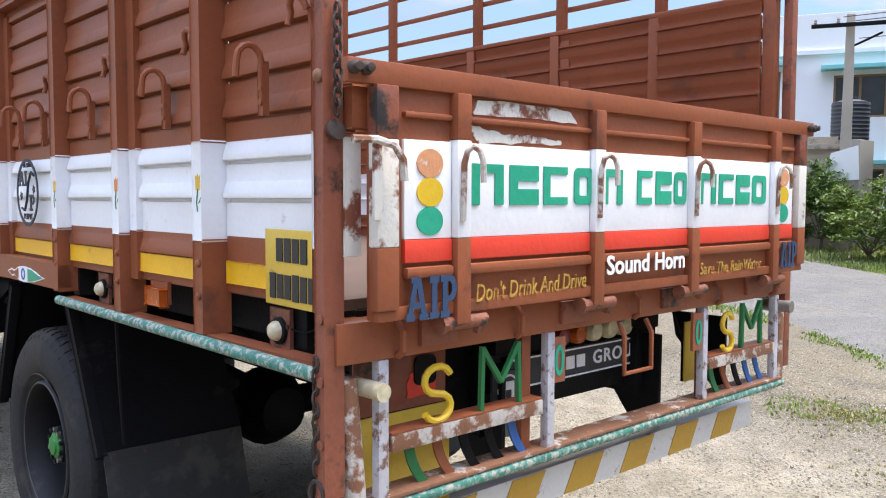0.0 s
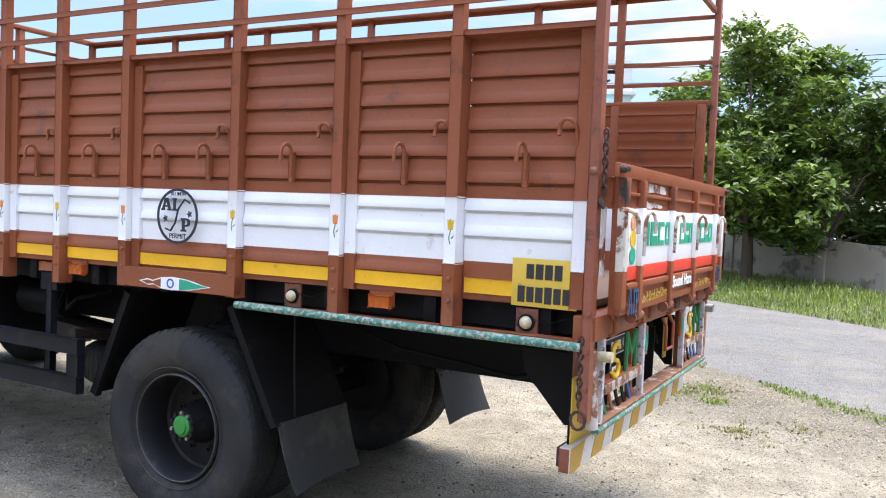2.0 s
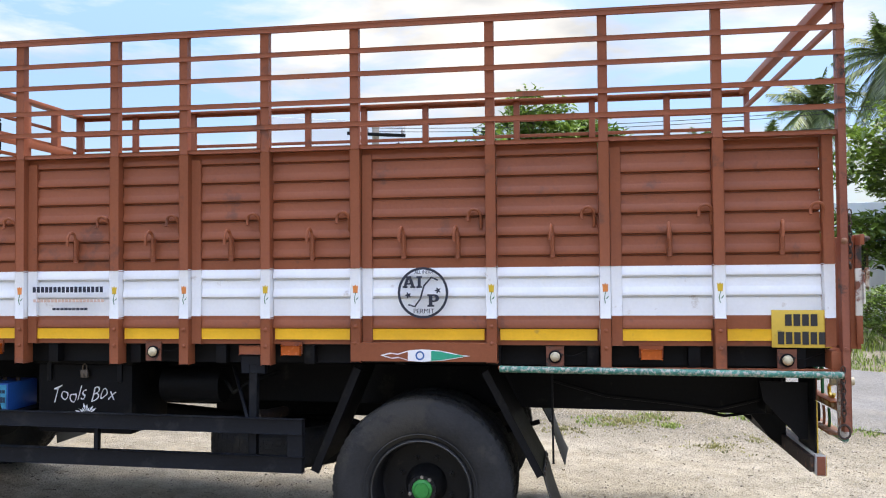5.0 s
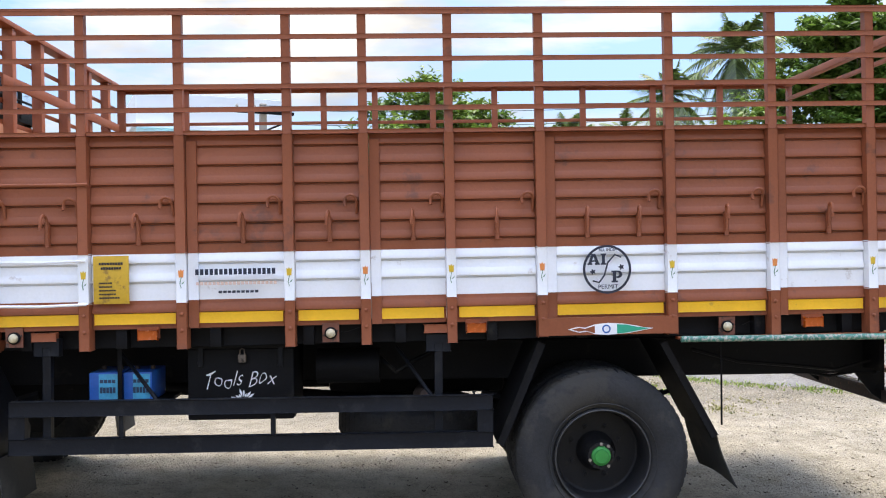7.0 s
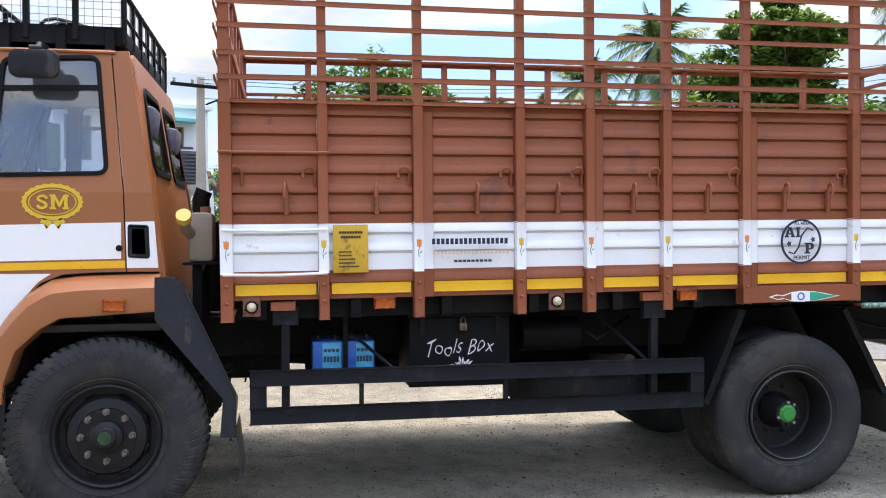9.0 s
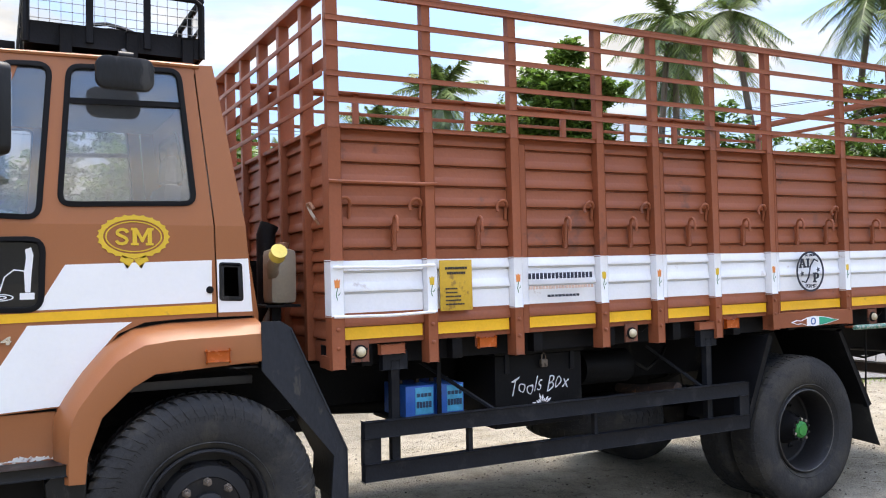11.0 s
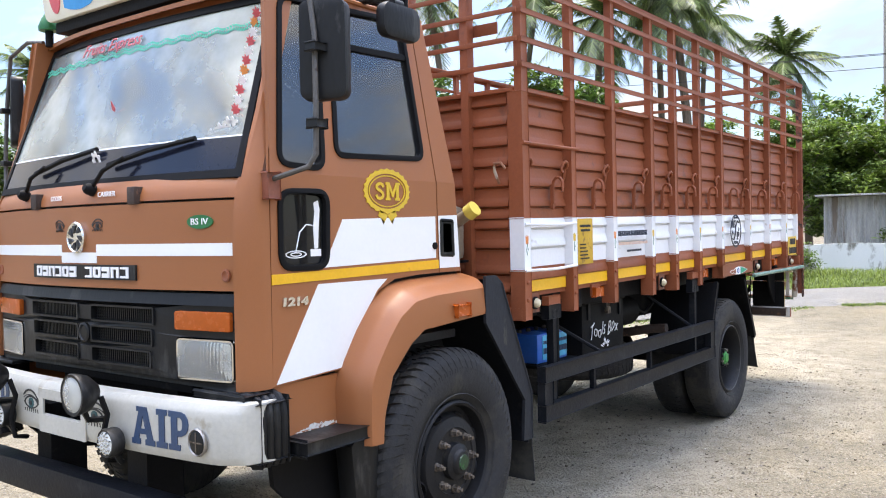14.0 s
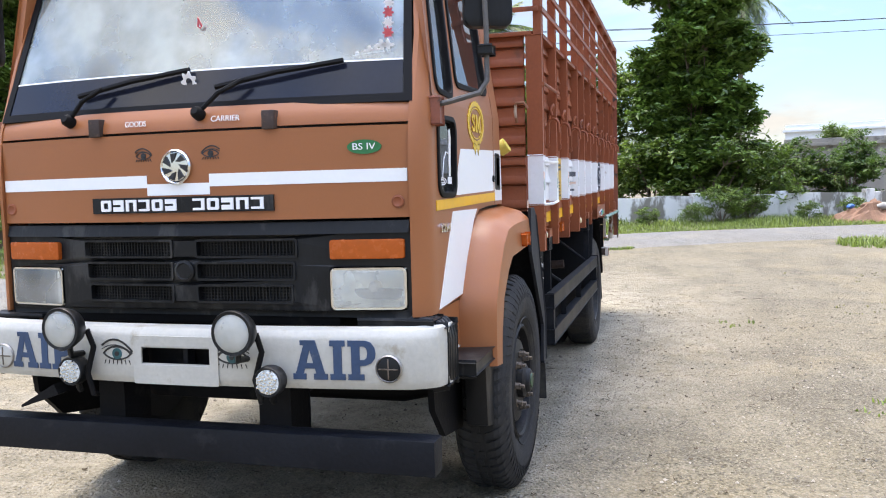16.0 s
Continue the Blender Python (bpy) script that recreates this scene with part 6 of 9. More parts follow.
# latches and chain on the rear posts
for s in (-1, 1):
    for bx in (1.106, 1.074):
        part("latch_bolt", lathe([(0.015, 0), (0.015, 0.012), (0.010, 0.016), (0.010, 0.026), (0, 0.028)], Matrix.Translation((s * bx, YT - 0.004, 1.742)) @ pose(0, 0, 0, 90, 0, 0), 10), DARKRUST, truck, at=BED)
    part("latch_disc", lathe([(0.024, 0), (0.024, 0.008), (0.008, 0.012), (0, 0.012)], Matrix.Translation((s * 1.100, -2.172, 1.614)) @ pose(0, 0, 0, 70, 0, 0), 16), DARKRUST, truck, at=BED)
    part("post_rivet", lathe([(0.016, 0), (0.015, 0.008), (0.008, 0.014), (0, 0.016)], Matrix.Translation((s * 1.123, -2.148, 1.732)) @ pose(0, 0, 0, 0, 90 * s, 0), 12), RUST, truck, at=BED)
    part("post_plate", cube(s * 1.035, s * 1.07, -2.20, -2.15, 1.62, 1.71, 0.005), BROWN, truck, at=BED)
    part("white_post_face", cube(s * 1.036, s * 1.076, -2.176, -2.170, 1.34, 1.60, 0.002), PEEL, truck, "white paint peeling to rust", at=BED)


def chain(x, y, z0, z1, name):
    b = bmesh.new()
    n = int((z0 - z1) / 0.026)
    for i in range(n):
        z = z0 - i * 0.026
        u = Vector((1, 0, 0)) if i % 2 else Vector((0, 1, 0))
        pts = [tuple(Vector((x, y, z)) + u * 0.010 * math.cos(a) + Vector((0, 0, 0.019 * math.sin(a)))) for a in [2 * math.pi * k / 8 for k in range(9)]]
        tube(pts, 0.0038, 5, b)
    return part(name, b, DARKRUST, truck, at=BED)


chain(-1.125, -2.13, 1.10, 0.84, "chain")
chain(1.125, -2.13, 1.10, 0.86, "chain")
chain(-1.100, -2.182, 1.87, 1.63, "chain")
part("chain_ring", tube([(-1.125, -2.13 + 0.028 * math.cos(a), 0.80 + 0.034 * math.sin(a)) for a in [2 * math.pi * k / 12 for k in range(13)]], 0.006, 6), DARKRUST, truck, at=BED)

# rear under-ride frame with letters
YB = -2.165
for x, mat, r in ((-1.055, RUSTWHITE, 0.026), (1.06, RUST, 0.024)):
    part("frame_post", tube([(x, YB + 0.02, 1.06), (x + 0.02 * (1 if x < 0 else -1), YB + 0.01, 0.755)], r, 10), mat, truck, "rusty frame post", at=BED)
for x in (-0.968, -0.368, 0.462, 0.992):
    part("frame_post", cube(x - 0.015, x + 0.015, YB - 0.010, YB + 0.018, 0.76, 1.095, 0.004), LILAC, truck, "pale painted frame post", at=BED)
for x in (-0.436, 0.508):
    part("brown_frame_post", cube(x - 0.018, x + 0.018, YB + 0.024, YB + 0.05, 0.76, 1.09, 0.003), BROWN, truck, at=BED)
part("frame_bar", tube([(-1.02, YB, 0.743), (1.06, YB, 0.743)], 0.017, 10), TEAL, truck, "lower bar in chipped teal and white paint", at=BED)
part("frame_ledge", cube(-1.0, 1.04, YB - 0.014, YB + 0.07, 0.760, 0.770, 0.002), RUST, truck, at=BED)
for x0, x1 in ((-0.946, -0.408), (0.484, 0.970)):
    part("mid_bar", cube(x0, x1, YB - 0.014, YB + 0.018, 0.872, 0.912, 0.003), RUSTWHITE, truck, "rust-streaked white cross bar", at=BED)
    part("mid_bar_top", cube(x0, x1, YB - 0.012, YB + 0.045, 0.913, 0.919, 0.002), BROWN, truck, at=BED)
    for i, mat in enumerate((GREEN, BROWN, BLACK, BLACK, BLUE) if x0 < 0 else (GREEN, BROWN, BLACK, BLUE, BLUE)):
        x = x0 + (x1 - x0) * (0.16 + 0.17 * i)
        part("painted_slat", grid_sheet(1, 8, lambda u, v: (x + 0.030 * (u - 0.5) + 0.045 * v ** 2.2, YB + 0.028 - 0.012 * v, 0.874 - 0.112 * v), (0, 0.006, 0)), mat, truck, at=BED)
for x, sc in ((-0.795, 1.15), (0.62, 0.95)):
    pts = []
    for i in range(19):
        t = i / 18
        a = radians(20 + 250 * (t / 0.5)) if t < 0.5 else radians(90 - 250 * ((t - 0.5) / 0.5))
        cz = 1.022 if t < 0.5 else 0.954
        pts.append((x + sc * 0.038 * math.cos(a), YB - 0.004, cz + 0.034 * math.sin(a)))
    part("rod_letter_s", tube(pts, 0.0095, 7), GOLD, truck, "yellow rod bent into a letter S", at=BED)
for x in (-0.567, 0.80):
    for q in (((x - 0.075, 0.915), (x - 0.070, 1.085)), ((x - 0.07, 1.08), (x, 0.985)), ((x, 0.985), (x + 0.065, 1.08)), ((x + 0.065, 1.085), (x + 0.072, 0.915))):
        part("rod_letter_m", tube([(q[0][0], YB - 0.002, q[0][1]), (q[1][0], YB - 0.002, q[1][1])], 0.010, 6), GREEN, truck, "green rod of a letter M", at=BED)
for x in (-0.335, 0.412):
    p = part("small_sign", cube(x - 0.030, x + 0.030, YB - 0.008, YB + 0.004, 0.948, 1.078, 0.002), SIGNBROWN, truck, at=BED)
    part("sign_mark", slab(ellipse(x, 1.012, 0.020, 0.045, 16), "y", YB - 0.012, YB - 0.009, [ellipse(x, 1.012, 0.009, 0.030, 16)]), GREENINK, p, at=BED)
part("tow_tube", tube([(-1.0, YB - 0.050, 1.03), (-1.0, YB + 0.06, 1.03)], 0.021, 14), CREAM, truck, "short cream pipe end", at=BED)
part("tow_tube", tube([(1.02, YB - 0.055, 1.05), (1.02, YB + 0.06, 1.05)], 0.024, 14), STEEL, truck, at=BED)
part("step_loop", tube([(-0.05, YB - 0.01, 1.09), (-0.05, YB - 0.03, 1.05), (-0.05, YB - 0.03, 0.935), (0.095, YB - 0.03, 0.935), (0.095, YB - 0.03, 1.05), (0.09, YB - 0.01, 1.09)], 0.008, 7), BROWN, truck, at=BED)
for x0, x1, z0, z1, mat, label in ((-0.965, -0.645, 0.62, 0.925, PLATE, "ochre painted steel panel"), (-0.965, -0.66, 0.928, 1.09, STAINED, "grimy brown steel panel"), (0.53, 0.60, 0.80, 1.02, PLATE, "ochre painted steel panel")):
    panel_r = part("rear_panel", cube(x0, x1, -2.052, -2.046, z0, z1, 0.002), mat, truck, label, at=BED)
    part("panel_back", cube(x0, x1, -2.045, -2.036, z0, z1, 0.002), BLACK, panel_r, at=BED)
part("red_patch", slab(ragged([(-0.80, 0.955), (-0.70, 0.955), (-0.70, 1.03), (-0.79, 1.02)], 0.004, 6), "y", -2.055, -2.052), RED, truck, "worn red paint patch", smooth=False, at=BED)
part("dark_slot", slab(rounded_quad([(-0.775, 0.985), (-0.70, 0.985), (-0.70, 1.06), (-0.775, 1.06)], 0.02), "y", -2.060, -2.0555), BLACK, truck, at=BED)
board = part("name_board", cube(-0.29, 0.50, -1.93, -1.91, 0.870, 0.972, 0.003), DASH, truck, "dark board with white border and marks", at=BED)
bars("board_mark", [(-0.18, 0, 0.17, 0.045, 3)], BED @ on_back(0.20, -1.93, 0.922), STICKER, board)
writing("board_letter", "GROUP", 0.066, BED @ on_back(0.28, -1.932, 0.922), STICKER, board, 0.27, bold=0.001, space=1.15, letters=True)
part("board_border", slab([(-0.285, 0.874), (0.495, 0.874), (0.495, 0.968), (-0.285, 0.968)], "y", -1.934, -1.930, [[(-0.280, 0.879), (0.490, 0.879), (0.490, 0.963), (-0.280, 0.963)]]), STICKER, board, smooth=False, at=BED)
badge = part("round_badge", cube(-0.435, -0.305, -2.012, -2.0, 0.835, 0.962, 0.003), DASH, truck, "dark square badge with a pale ring", at=BED)
part("badge_ring", slab(ellipse(-0.37, 0.905, 0.046, 0.046, 26), "y", -2.015, -2.012, [ellipse(-0.37, 0.905, 0.040, 0.040, 26)]), STICKER, badge, at=BED)
part("badge_mark", slab([(-0.395, 0.880), (-0.383, 0.880), (-0.383, 0.905), (-0.358, 0.905), (-0.358, 0.880), (-0.346, 0.880), (-0.346, 0.93), (-0.395, 0.93)], "y", -2.015, -2.012), STICKER, badge, smooth=False, at=BED)
for i, mat in enumerate((REDLENS, AMBER, CREAM, CREAM, CREAM, REDLENS)):
    part("tail_lamp", lathe([(0.036, 0), (0.036, 0.02), (0.029, 0.034), (0, 0.04)], Matrix.Translation((-0.03 + 0.088 * i, -1.915, 1.016)) @ pose(0, 0, 0, 90, 0, 0), 18), mat, truck, "round tail lamp", at=BED)
part("lamp_bar", cube(-0.62, 0.56, -1.909, -1.875, 0.80, 1.09, 0.004), BLACK, truck, at=BED)
part("badge_bracket", cube(-0.44, -0.30, -1.999, -1.91, 0.88, 0.90, 0.003), BLACK, truck, at=BED)
part("hanging_wire", tube([(0.62, -1.95, 1.03), (0.66, -1.95, 0.96), (0.72, -1.96, 0.90), (0.78, -1.96, 0.84)], 0.006, 5), BLACK, truck, at=BED)
part("hanging_wire", tube([(-0.25, -1.95, 0.80), (-0.245, -1.95, 0.74), (-0.24, -1.95, 0.68)], 0.004, 5), BLACK, truck, at=BED)

# striped rear bumper
YS = -2.065
bumper = part("rear_bumper", cube(-1.02, 1.005, YS, YS + 0.045, 0.592, 0.694, 0.003), WORNWHITE, truck, "white and ochre striped under-run bumper")
n = 14
part("bumper_back", cube(-0.985, 0.985, YS + 0.046, YS + 0.070, 0.604, 0.682, 0.003), DARKRUST, bumper)
part("bumper_end", cube(-1.0245, -1.0205, YS + 0.004, YS + 0.044, 0.596, 0.690, 0.001), STAINED, bumper, "bare brown end of the bumper")
for i in range(n):
    if i % 2 == 0:
        a = -1.02 + 2.025 * i / n
        w = 2.025 / n
        sk = 0.055
        lo = max(-1.018, a)
        part("ochre_stripe", slab([(max(-1.018, a - sk / 2), 0.595), (min(1.003, a + w - sk / 2), 0.595), (min(1.003, a + w + sk / 2), 0.691), (lo + sk / 2 if i else lo, 0.691)], "y", YS - 0.003, YS + 0.001), OCHRE, bumper, "ochre diagonal stripe", smooth=False)
for s in (-1, 1):
    part("bumper_bracket", slab([(-2.02, 0.60), (-2.02, 1.02), (-1.72, 1.02), (-1.72, 0.93), (-1.93, 0.66)], "x", s * 0.40, s * 0.415), BLACK, truck)
    part("side_bracket", slab([(-2.02, 0.745), (-2.02, 1.04), (-1.78, 1.04), (-1.80, 0.94), (-1.98, 0.745)], "x", s * 0.86, s * 0.875), BLACK, truck)

# ---- the truck: chassis ----
for s in (-1, 1):
    part("chassis_rail", cube(s * 0.36, s * 0.43, -1.95, 4.95, 0.80, 1.04, 0.006), BLACK, truck)
    part("sub_rail", cube(s * 0.34, s * 0.42, -2.0, 3.25, 1.045, 1.10, 0.004), BLACK, truck)
    spring = bmesh.new()
    for k in range(5):
        L = 0.62 - 0.09 * k
        tube([(s * 0.50, 0.0 + L * t, 0.60 - 0.018 * k + 0.13 * t * t) for t in (-1, -0.5, 0, 0.5, 1)], 0.016, 6, spring)
    part("leaf_spring", spring, BLACK, truck)
    part("leaf_spring", tube([(s * 0.45, 3.97 + 0.62 * t, 0.62 + 0.12 * t * t) for t in (-1, -0.5, 0, 0.5, 1)], 0.03, 6), BLACK, truck)
for y in (-1.6, -0.9, 0.9, 2.0, 3.0, 4.6):
    part("cross_member", cube(-0.36, 0.36, y - 0.05, y + 0.05, 0.84, 1.0, 0.005), BLACK, truck)
part("rear_axle", tube([(-0.72, 0, 0.436), (0.72, 0, 0.436)], 0.075, 14), BLACK, truck)
part("differential", lathe([(0, -0.22), (0.12, -0.18), (0.19, -0.05), (0.19, 0.05), (0.12, 0.18), (0, 0.22)], Matrix.Translation((0, 0, 0.436)) @ pose(0, 0, 0, 90, 0, 0), 18), BLACK, truck)
part("front_axle", tube([(-0.80, 3.97, 0.49), (-0.5, 3.97, 0.42), (0.5, 3.97, 0.42), (0.80, 3.97, 0.49)], 0.055, 10), BLACK, truck)
part("drive_shaft", tube([(0, 0.2, 0.52), (0, 3.2, 0.74)], 0.045, 10), BLACK, truck)
part("gearbox", cube(-0.22, 0.22, 3.05, 4.1, 0.62, 1.02, 0.05), BLACK, truck)
part("engine_block", cube(-0.34, 0.34, 4.1, 4.9, 0.58, 1.15, 0.05), BLACK, truck)
part("fuel_tank", cube(0.50, 0.98, 1.6, 2.6, 0.60, 1.02, 0.06), BLACK, truck)
part("air_tank", tube([(-0.70, 1.25, 0.93), (-0.70, 1.62, 0.93)], 0.105, 16), BLACK, truck)
part("air_hose", tube([(-0.72, 1.25, 0.98), (-0.80, 1.15, 0.90), (-0.82, 1.05, 0.97), (-0.7, 0.9, 1.02)], 0.013, 6), BLACK, truck)
part("exhaust_pipe", tube([(-0.35, 1.0, 0.72), (-0.62, 1.02, 0.74), (-0.78, 0.98, 0.77), (-0.9, 0.98, 0.78)], 0.035, 10), DARKRUST, truck)
part("silencer", cube(-0.02, 0.36, 0.42, 1.62, 0.64, 0.86, 0.05), BLACK, truck)
part("wiring_loop", tube([(-0.55, -0.7, 0.98), (-0.55, -1.0, 0.90), (-0.55, -1.35, 0.87), (-0.55, -1.62, 0.84), (-0.55, -1.85, 0.90)], 0.012, 6), BLACK, truck)
part("wiring_loop", tube([(-0.30, -0.8, 0.95), (-0.30, -1.2, 0.86), (-0.30, -1.7, 0.76), (-0.35, -1.9, 0.80)], 0.010, 6), BLACK, truck)

# tool box, battery, spare wheel
tool = part("tool_box", cube(-0.90, -0.46, 1.735, 2.335, 0.655, 1.06, 0.012), BLACK, truck, "black steel tool box with white lettering")
part("box_lid", cube(-0.912, -0.46, 1.725, 2.345, 1.062, 1.085, 0.006), BLACK, tool)
writing("box_lettering", "Tools Box", 0.125, on_side(-0.905, 2.03, 0.885, 3), STICKER, tool, 0.40, shear=0.42, bold=-0.002, shape=lambda v: v + Vector((0, 0, 0.010 * math.sin(v.y * 47) + 0.006 * math.sin(v.y * 113))))
petals = bmesh.new()
for k in range(9):
    a, r = radians(-72 + 18 * k), 0.062 + 0.016 * math.cos(k * 1.9)
    u, v = Vector((math.sin(a), math.cos(a), 0)), Vector((math.cos(a), -math.sin(a), 0))
    petals.faces.new([petals.verts.new(u * q + v * w) for q, w in ((0.022, 0), (r * 0.7, 0.0075), (r, 0.002), (r * 0.75, -0.006))])
part("painted_lotus", petals, STICKER, tool, "white painted lotus", smooth=False, at=on_side(-0.9035, 2.02, 0.762))
for y in (2.26, 1.81):
    part("box_hasp", cube(-0.912, -0.90, y - 0.015, y + 0.015, 0.96, 1.07, 0.003), GUARD, tool)
part("padlock", cube(-0.935, -0.912, 2.0, 2.045, 0.985, 1.03, 0.006), NUT, tool)
part("padlock_shackle", tube([(-0.925, 2.036, 1.025), (-0.925, 2.034, 1.055), (-0.925, 2.022, 1.065), (-0.925, 2.010, 1.055), (-0.925, 2.009, 1.025)], 0.004, 6), NUT, tool)
tray = part("battery_tray", cube(-0.93, -0.55, 2.46, 2.92, 0.745, 0.765, 0.004), BLACK, truck)
part("battery_strap", cube(-0.935, -0.925, 2.69, 2.715, 0.75, 1.08, 0.002), BLACK, tray)
for y0, y1 in ((2.715, 2.885), (2.535, 2.695)):
    bat = part("battery", cube(-0.90, -0.62, y0, y1, 0.768, 0.935, 0.008), BATTERY, truck, "blue and pale blue lorry battery")
    part("battery_label", cube(-0.904, -0.900, y0 + 0.01, y1 - 0.055, 0.785, 0.925, 0.001), BATTLABEL, bat)
    bars("label_mark", [(0, 0.03, 0.09, 0.02, 4), (0, -0.02, 0.09, 0.035, 5)], on_side(-0.904, (y0 + y1) / 2 - 0.02, 0.855), NAVY, bat)
    for y in (y0 + 0.035, y1 - 0.035):
        part("terminal", lathe([(0.014, 0), (0.012, 0.02), (0, 0.02)], Matrix.Translation((-0.76, y, 0.934)), 10), DARKRUST, bat)

# side under-run guard
for s in (-1, 1):
    part("guard_bar", cube(s * 1.10, s * 1.14, 0.62, 3.22, 0.735, 0.815, 0.006), GUARD, truck)
    part("guard_bar", cube(s * 1.10, s * 1.14, 0.62, 3.22, 0.53, 0.615, 0.006), GUARD, truck)
    for y0, y1 in ((3.135, 3.222), (0.618, 0.705)):
        part("guard_upright", cube(s * 1.10, s * 1.138, y0, y1, 0.612, 0.738, 0.004), GUARD, truck)
    for y in (2.63, 1.82):
        part("guard_strut", cube(s * 1.105, s * 1.13, y - 0.012, y + 0.012, 0.612, 0.738, 0.003), GUARD, truck)
    for y in (3.035, 0.915):
        hanger = cube(s * 1.065, s * 1.098, y - 0.022, y + 0.022, 0.55, 1.10, 0.004)
        cube(s * 1.06, s * 1.10, y - 0.068, y + 0.068, 1.055, 1.15, 0.004, hanger)
        part("guard_hanger", hanger, GUARD, truck)
        part("hanger_plate", cube(s * 1.07, s * 1.105, y - 0.065, y + 0.065, 1.155, 1.20, 0.004), BROWN, truck, at=BED)
    part("stay_rod", tube([(s * 0.8, 2.75, 1.05), (s * 1.08, 2.45, 0.80)], 0.011, 6), GUARD, truck)
    part("stay_rod", tube([(s * 0.8, 1.15, 1.05), (s * 1.08, 0.95, 0.80)], 0.011, 6), GUARD, truck)

# ---- wheels ----


def tyre_profile(R, w, rim):
    h = w / 2
    return [(rim, -h * 0.62), (rim + 0.02, -h * 0.80), (rim + (R - rim) * 0.35, -h * 0.98), (rim + (R - rim) * 0.65, -h * 1.0), (R - 0.035, -h * 0.90), (R - 0.010, -h * 0.78), (R, -h * 0.60), (R + 0.004, 0), (R, h * 0.60), (R - 0.010, h * 0.78), (R - 0.035, h * 0.90), (rim + (R - rim) * 0.65, h * 1.0), (rim + (R - rim) * 0.35, h * 0.98), (rim + 0.02, h * 0.80), (rim, h * 0.62)]


def make_tyre(m, R, w, rim, lug, name, label):
    b = lathe(tyre_profile(R, w, rim), UNIT, 72, closed=True)
    blocks = bmesh.new()
    n = 64 if lug else 56
    for i in range(n):
        a = 2 * math.pi * i / n
        for sg in (-1, 1):
            if lug:
                # slanted shoulder ribs
                q = [(R - 0.078, sg * w * 0.506), (R - 0.046, sg * w * 0.474), (R - 0.004, sg * w * 0.365), (R + 0.009, sg * w * 0.28), (R + 0.008, sg * w * 0.12)]
                skew = [-0.035, 0.0, 0.035, 0.055, 0.085]
            else:
                q = [(R - 0.030, sg * w * 0.452), (R - 0.002, sg * w * 0.37), (R + 0.007, sg * w * 0.29), (R + 0.007, sg * w * 0.20)]
                skew = [0.0, 0.0, 0.012, 0.018]
            wd = 0.62 * math.pi / n
            prev = None
            for (r, hgt), sk in zip(q, skew):
                cur = [blocks.verts.new((rr * math.cos(a + sk + d), rr * math.sin(a + sk + d), hgt)) for d in (-wd, wd) for rr in (r - 0.02, r + (0.005 if lug else -0.002))]
                if prev:
                    blocks.faces.new((prev[1], prev[3], cur[3], cur[1]))
                    blocks.faces.new((prev[0], prev[1], cur[1], cur[0]))
                    blocks.faces.new((prev[3], prev[2], cur[2], cur[3]))
                prev = cur
    for sg in (-0.13, 0.0, 0.13) if not lug else (0.0,):
        for i in range(n):
            a = 2 * math.pi * i / n
            wd, zz = 0.82 * math.pi / n, w * sg + (0.006 if i % 2 else -0.006)
            v = [blocks.verts.new((r * math.cos(a + d), r * math.sin(a + d), zz + e)) for r in (R - 0.01, R + (0.009 if lug else 0.0055)) for d, e in ((-wd, -w * 0.05), (wd, -w * 0.05), (wd, w * 0.05), (-wd, w * 0.05))]
            for f in ((4, 5, 6, 7), (0, 1, 5, 4), (1, 2, 6, 5), (2, 3, 7, 6), (3, 0, 4, 7)):
                blocks.faces.new([v[k] for k in f])
    ob = part(name, b, RUBBER, truck, label, at=m)
    part("tread", blocks, RUBBER, ob, at=m, smooth=False)
    for rr, hh in ((rim + 0.035, 0.93),):
        part("sidewall_ring", lathe([(rr - 0.004, w / 2 * hh), (rr, w / 2 * hh + 0.004), (rr + 0.004, w / 2 * hh)], m, 72, closed=True), RUBBER, ob)
    return ob


def front_wheel(s):
    m = Matrix.Translation((s * 0.985, 3.950, 0.492)) @ pose(0, 0, 0, 0, 90 * s, 0)     # local z points outwards
    t = make_tyre(m, 0.497, 0.25, 0.268, True, "front_tyre", "black front tyre with slanted shoulder ribs")
    disc = lathe([(0.268, -0.075), (0.272, 0.10), (0.262, 0.108), (0.252, 0.10), (0.245, 0.045), (0.215, 0.045), (0.195, 0.085), (0.150, 0.098), (0.145, 0.092), (0, 0.092)], m, 56)
    rim = part("rim", disc, RIM, t)
    for i in range(8):
        a = 2 * math.pi * (i + 0.5) / 8
        q = m @ pose(0, 0, 0, 0, 0, math.degrees(a)) @ Matrix.Translation((0.206, 0, 0.064)) @ pose(0, 0, 0, 0, 62, 0)
        part("rim_slot", lathe([(0.026, 0), (0.026, 0.014), (0.020, 0.014), (0.018, 0.004), (0, 0.004)], q @ Matrix.Diagonal((0.55, 1.2, 1, 1)), 16), BLACK, rim)
    part("hub", lathe([(0.085, 0.09), (0.082, 0.12), (0.060, 0.132), (0.054, 0.146), (0.047, 0.150), (0, 0.150)], m, 24), RIM, t)
    part("hub_cap", lathe([(0.036, 0.149), (0.033, 0.155), (0, 0.157)], m, 20), HUBFADED, t, "worn green painted hub cap")
    for i in range(8):
        a = 2 * math.pi * i / 8
        q = m @ Matrix.Translation((0.128 * math.cos(a), 0.128 * math.sin(a), 0.088))
        nut = lathe([(0.020, 0), (0.020, 0.010), (0.016, 0.012), (0.016, 0.034), (0.009, 0.036), (0.009, 0.052), (0, 0.053)], q, 6)
        part("wheel_nut", nut, NUT, t)


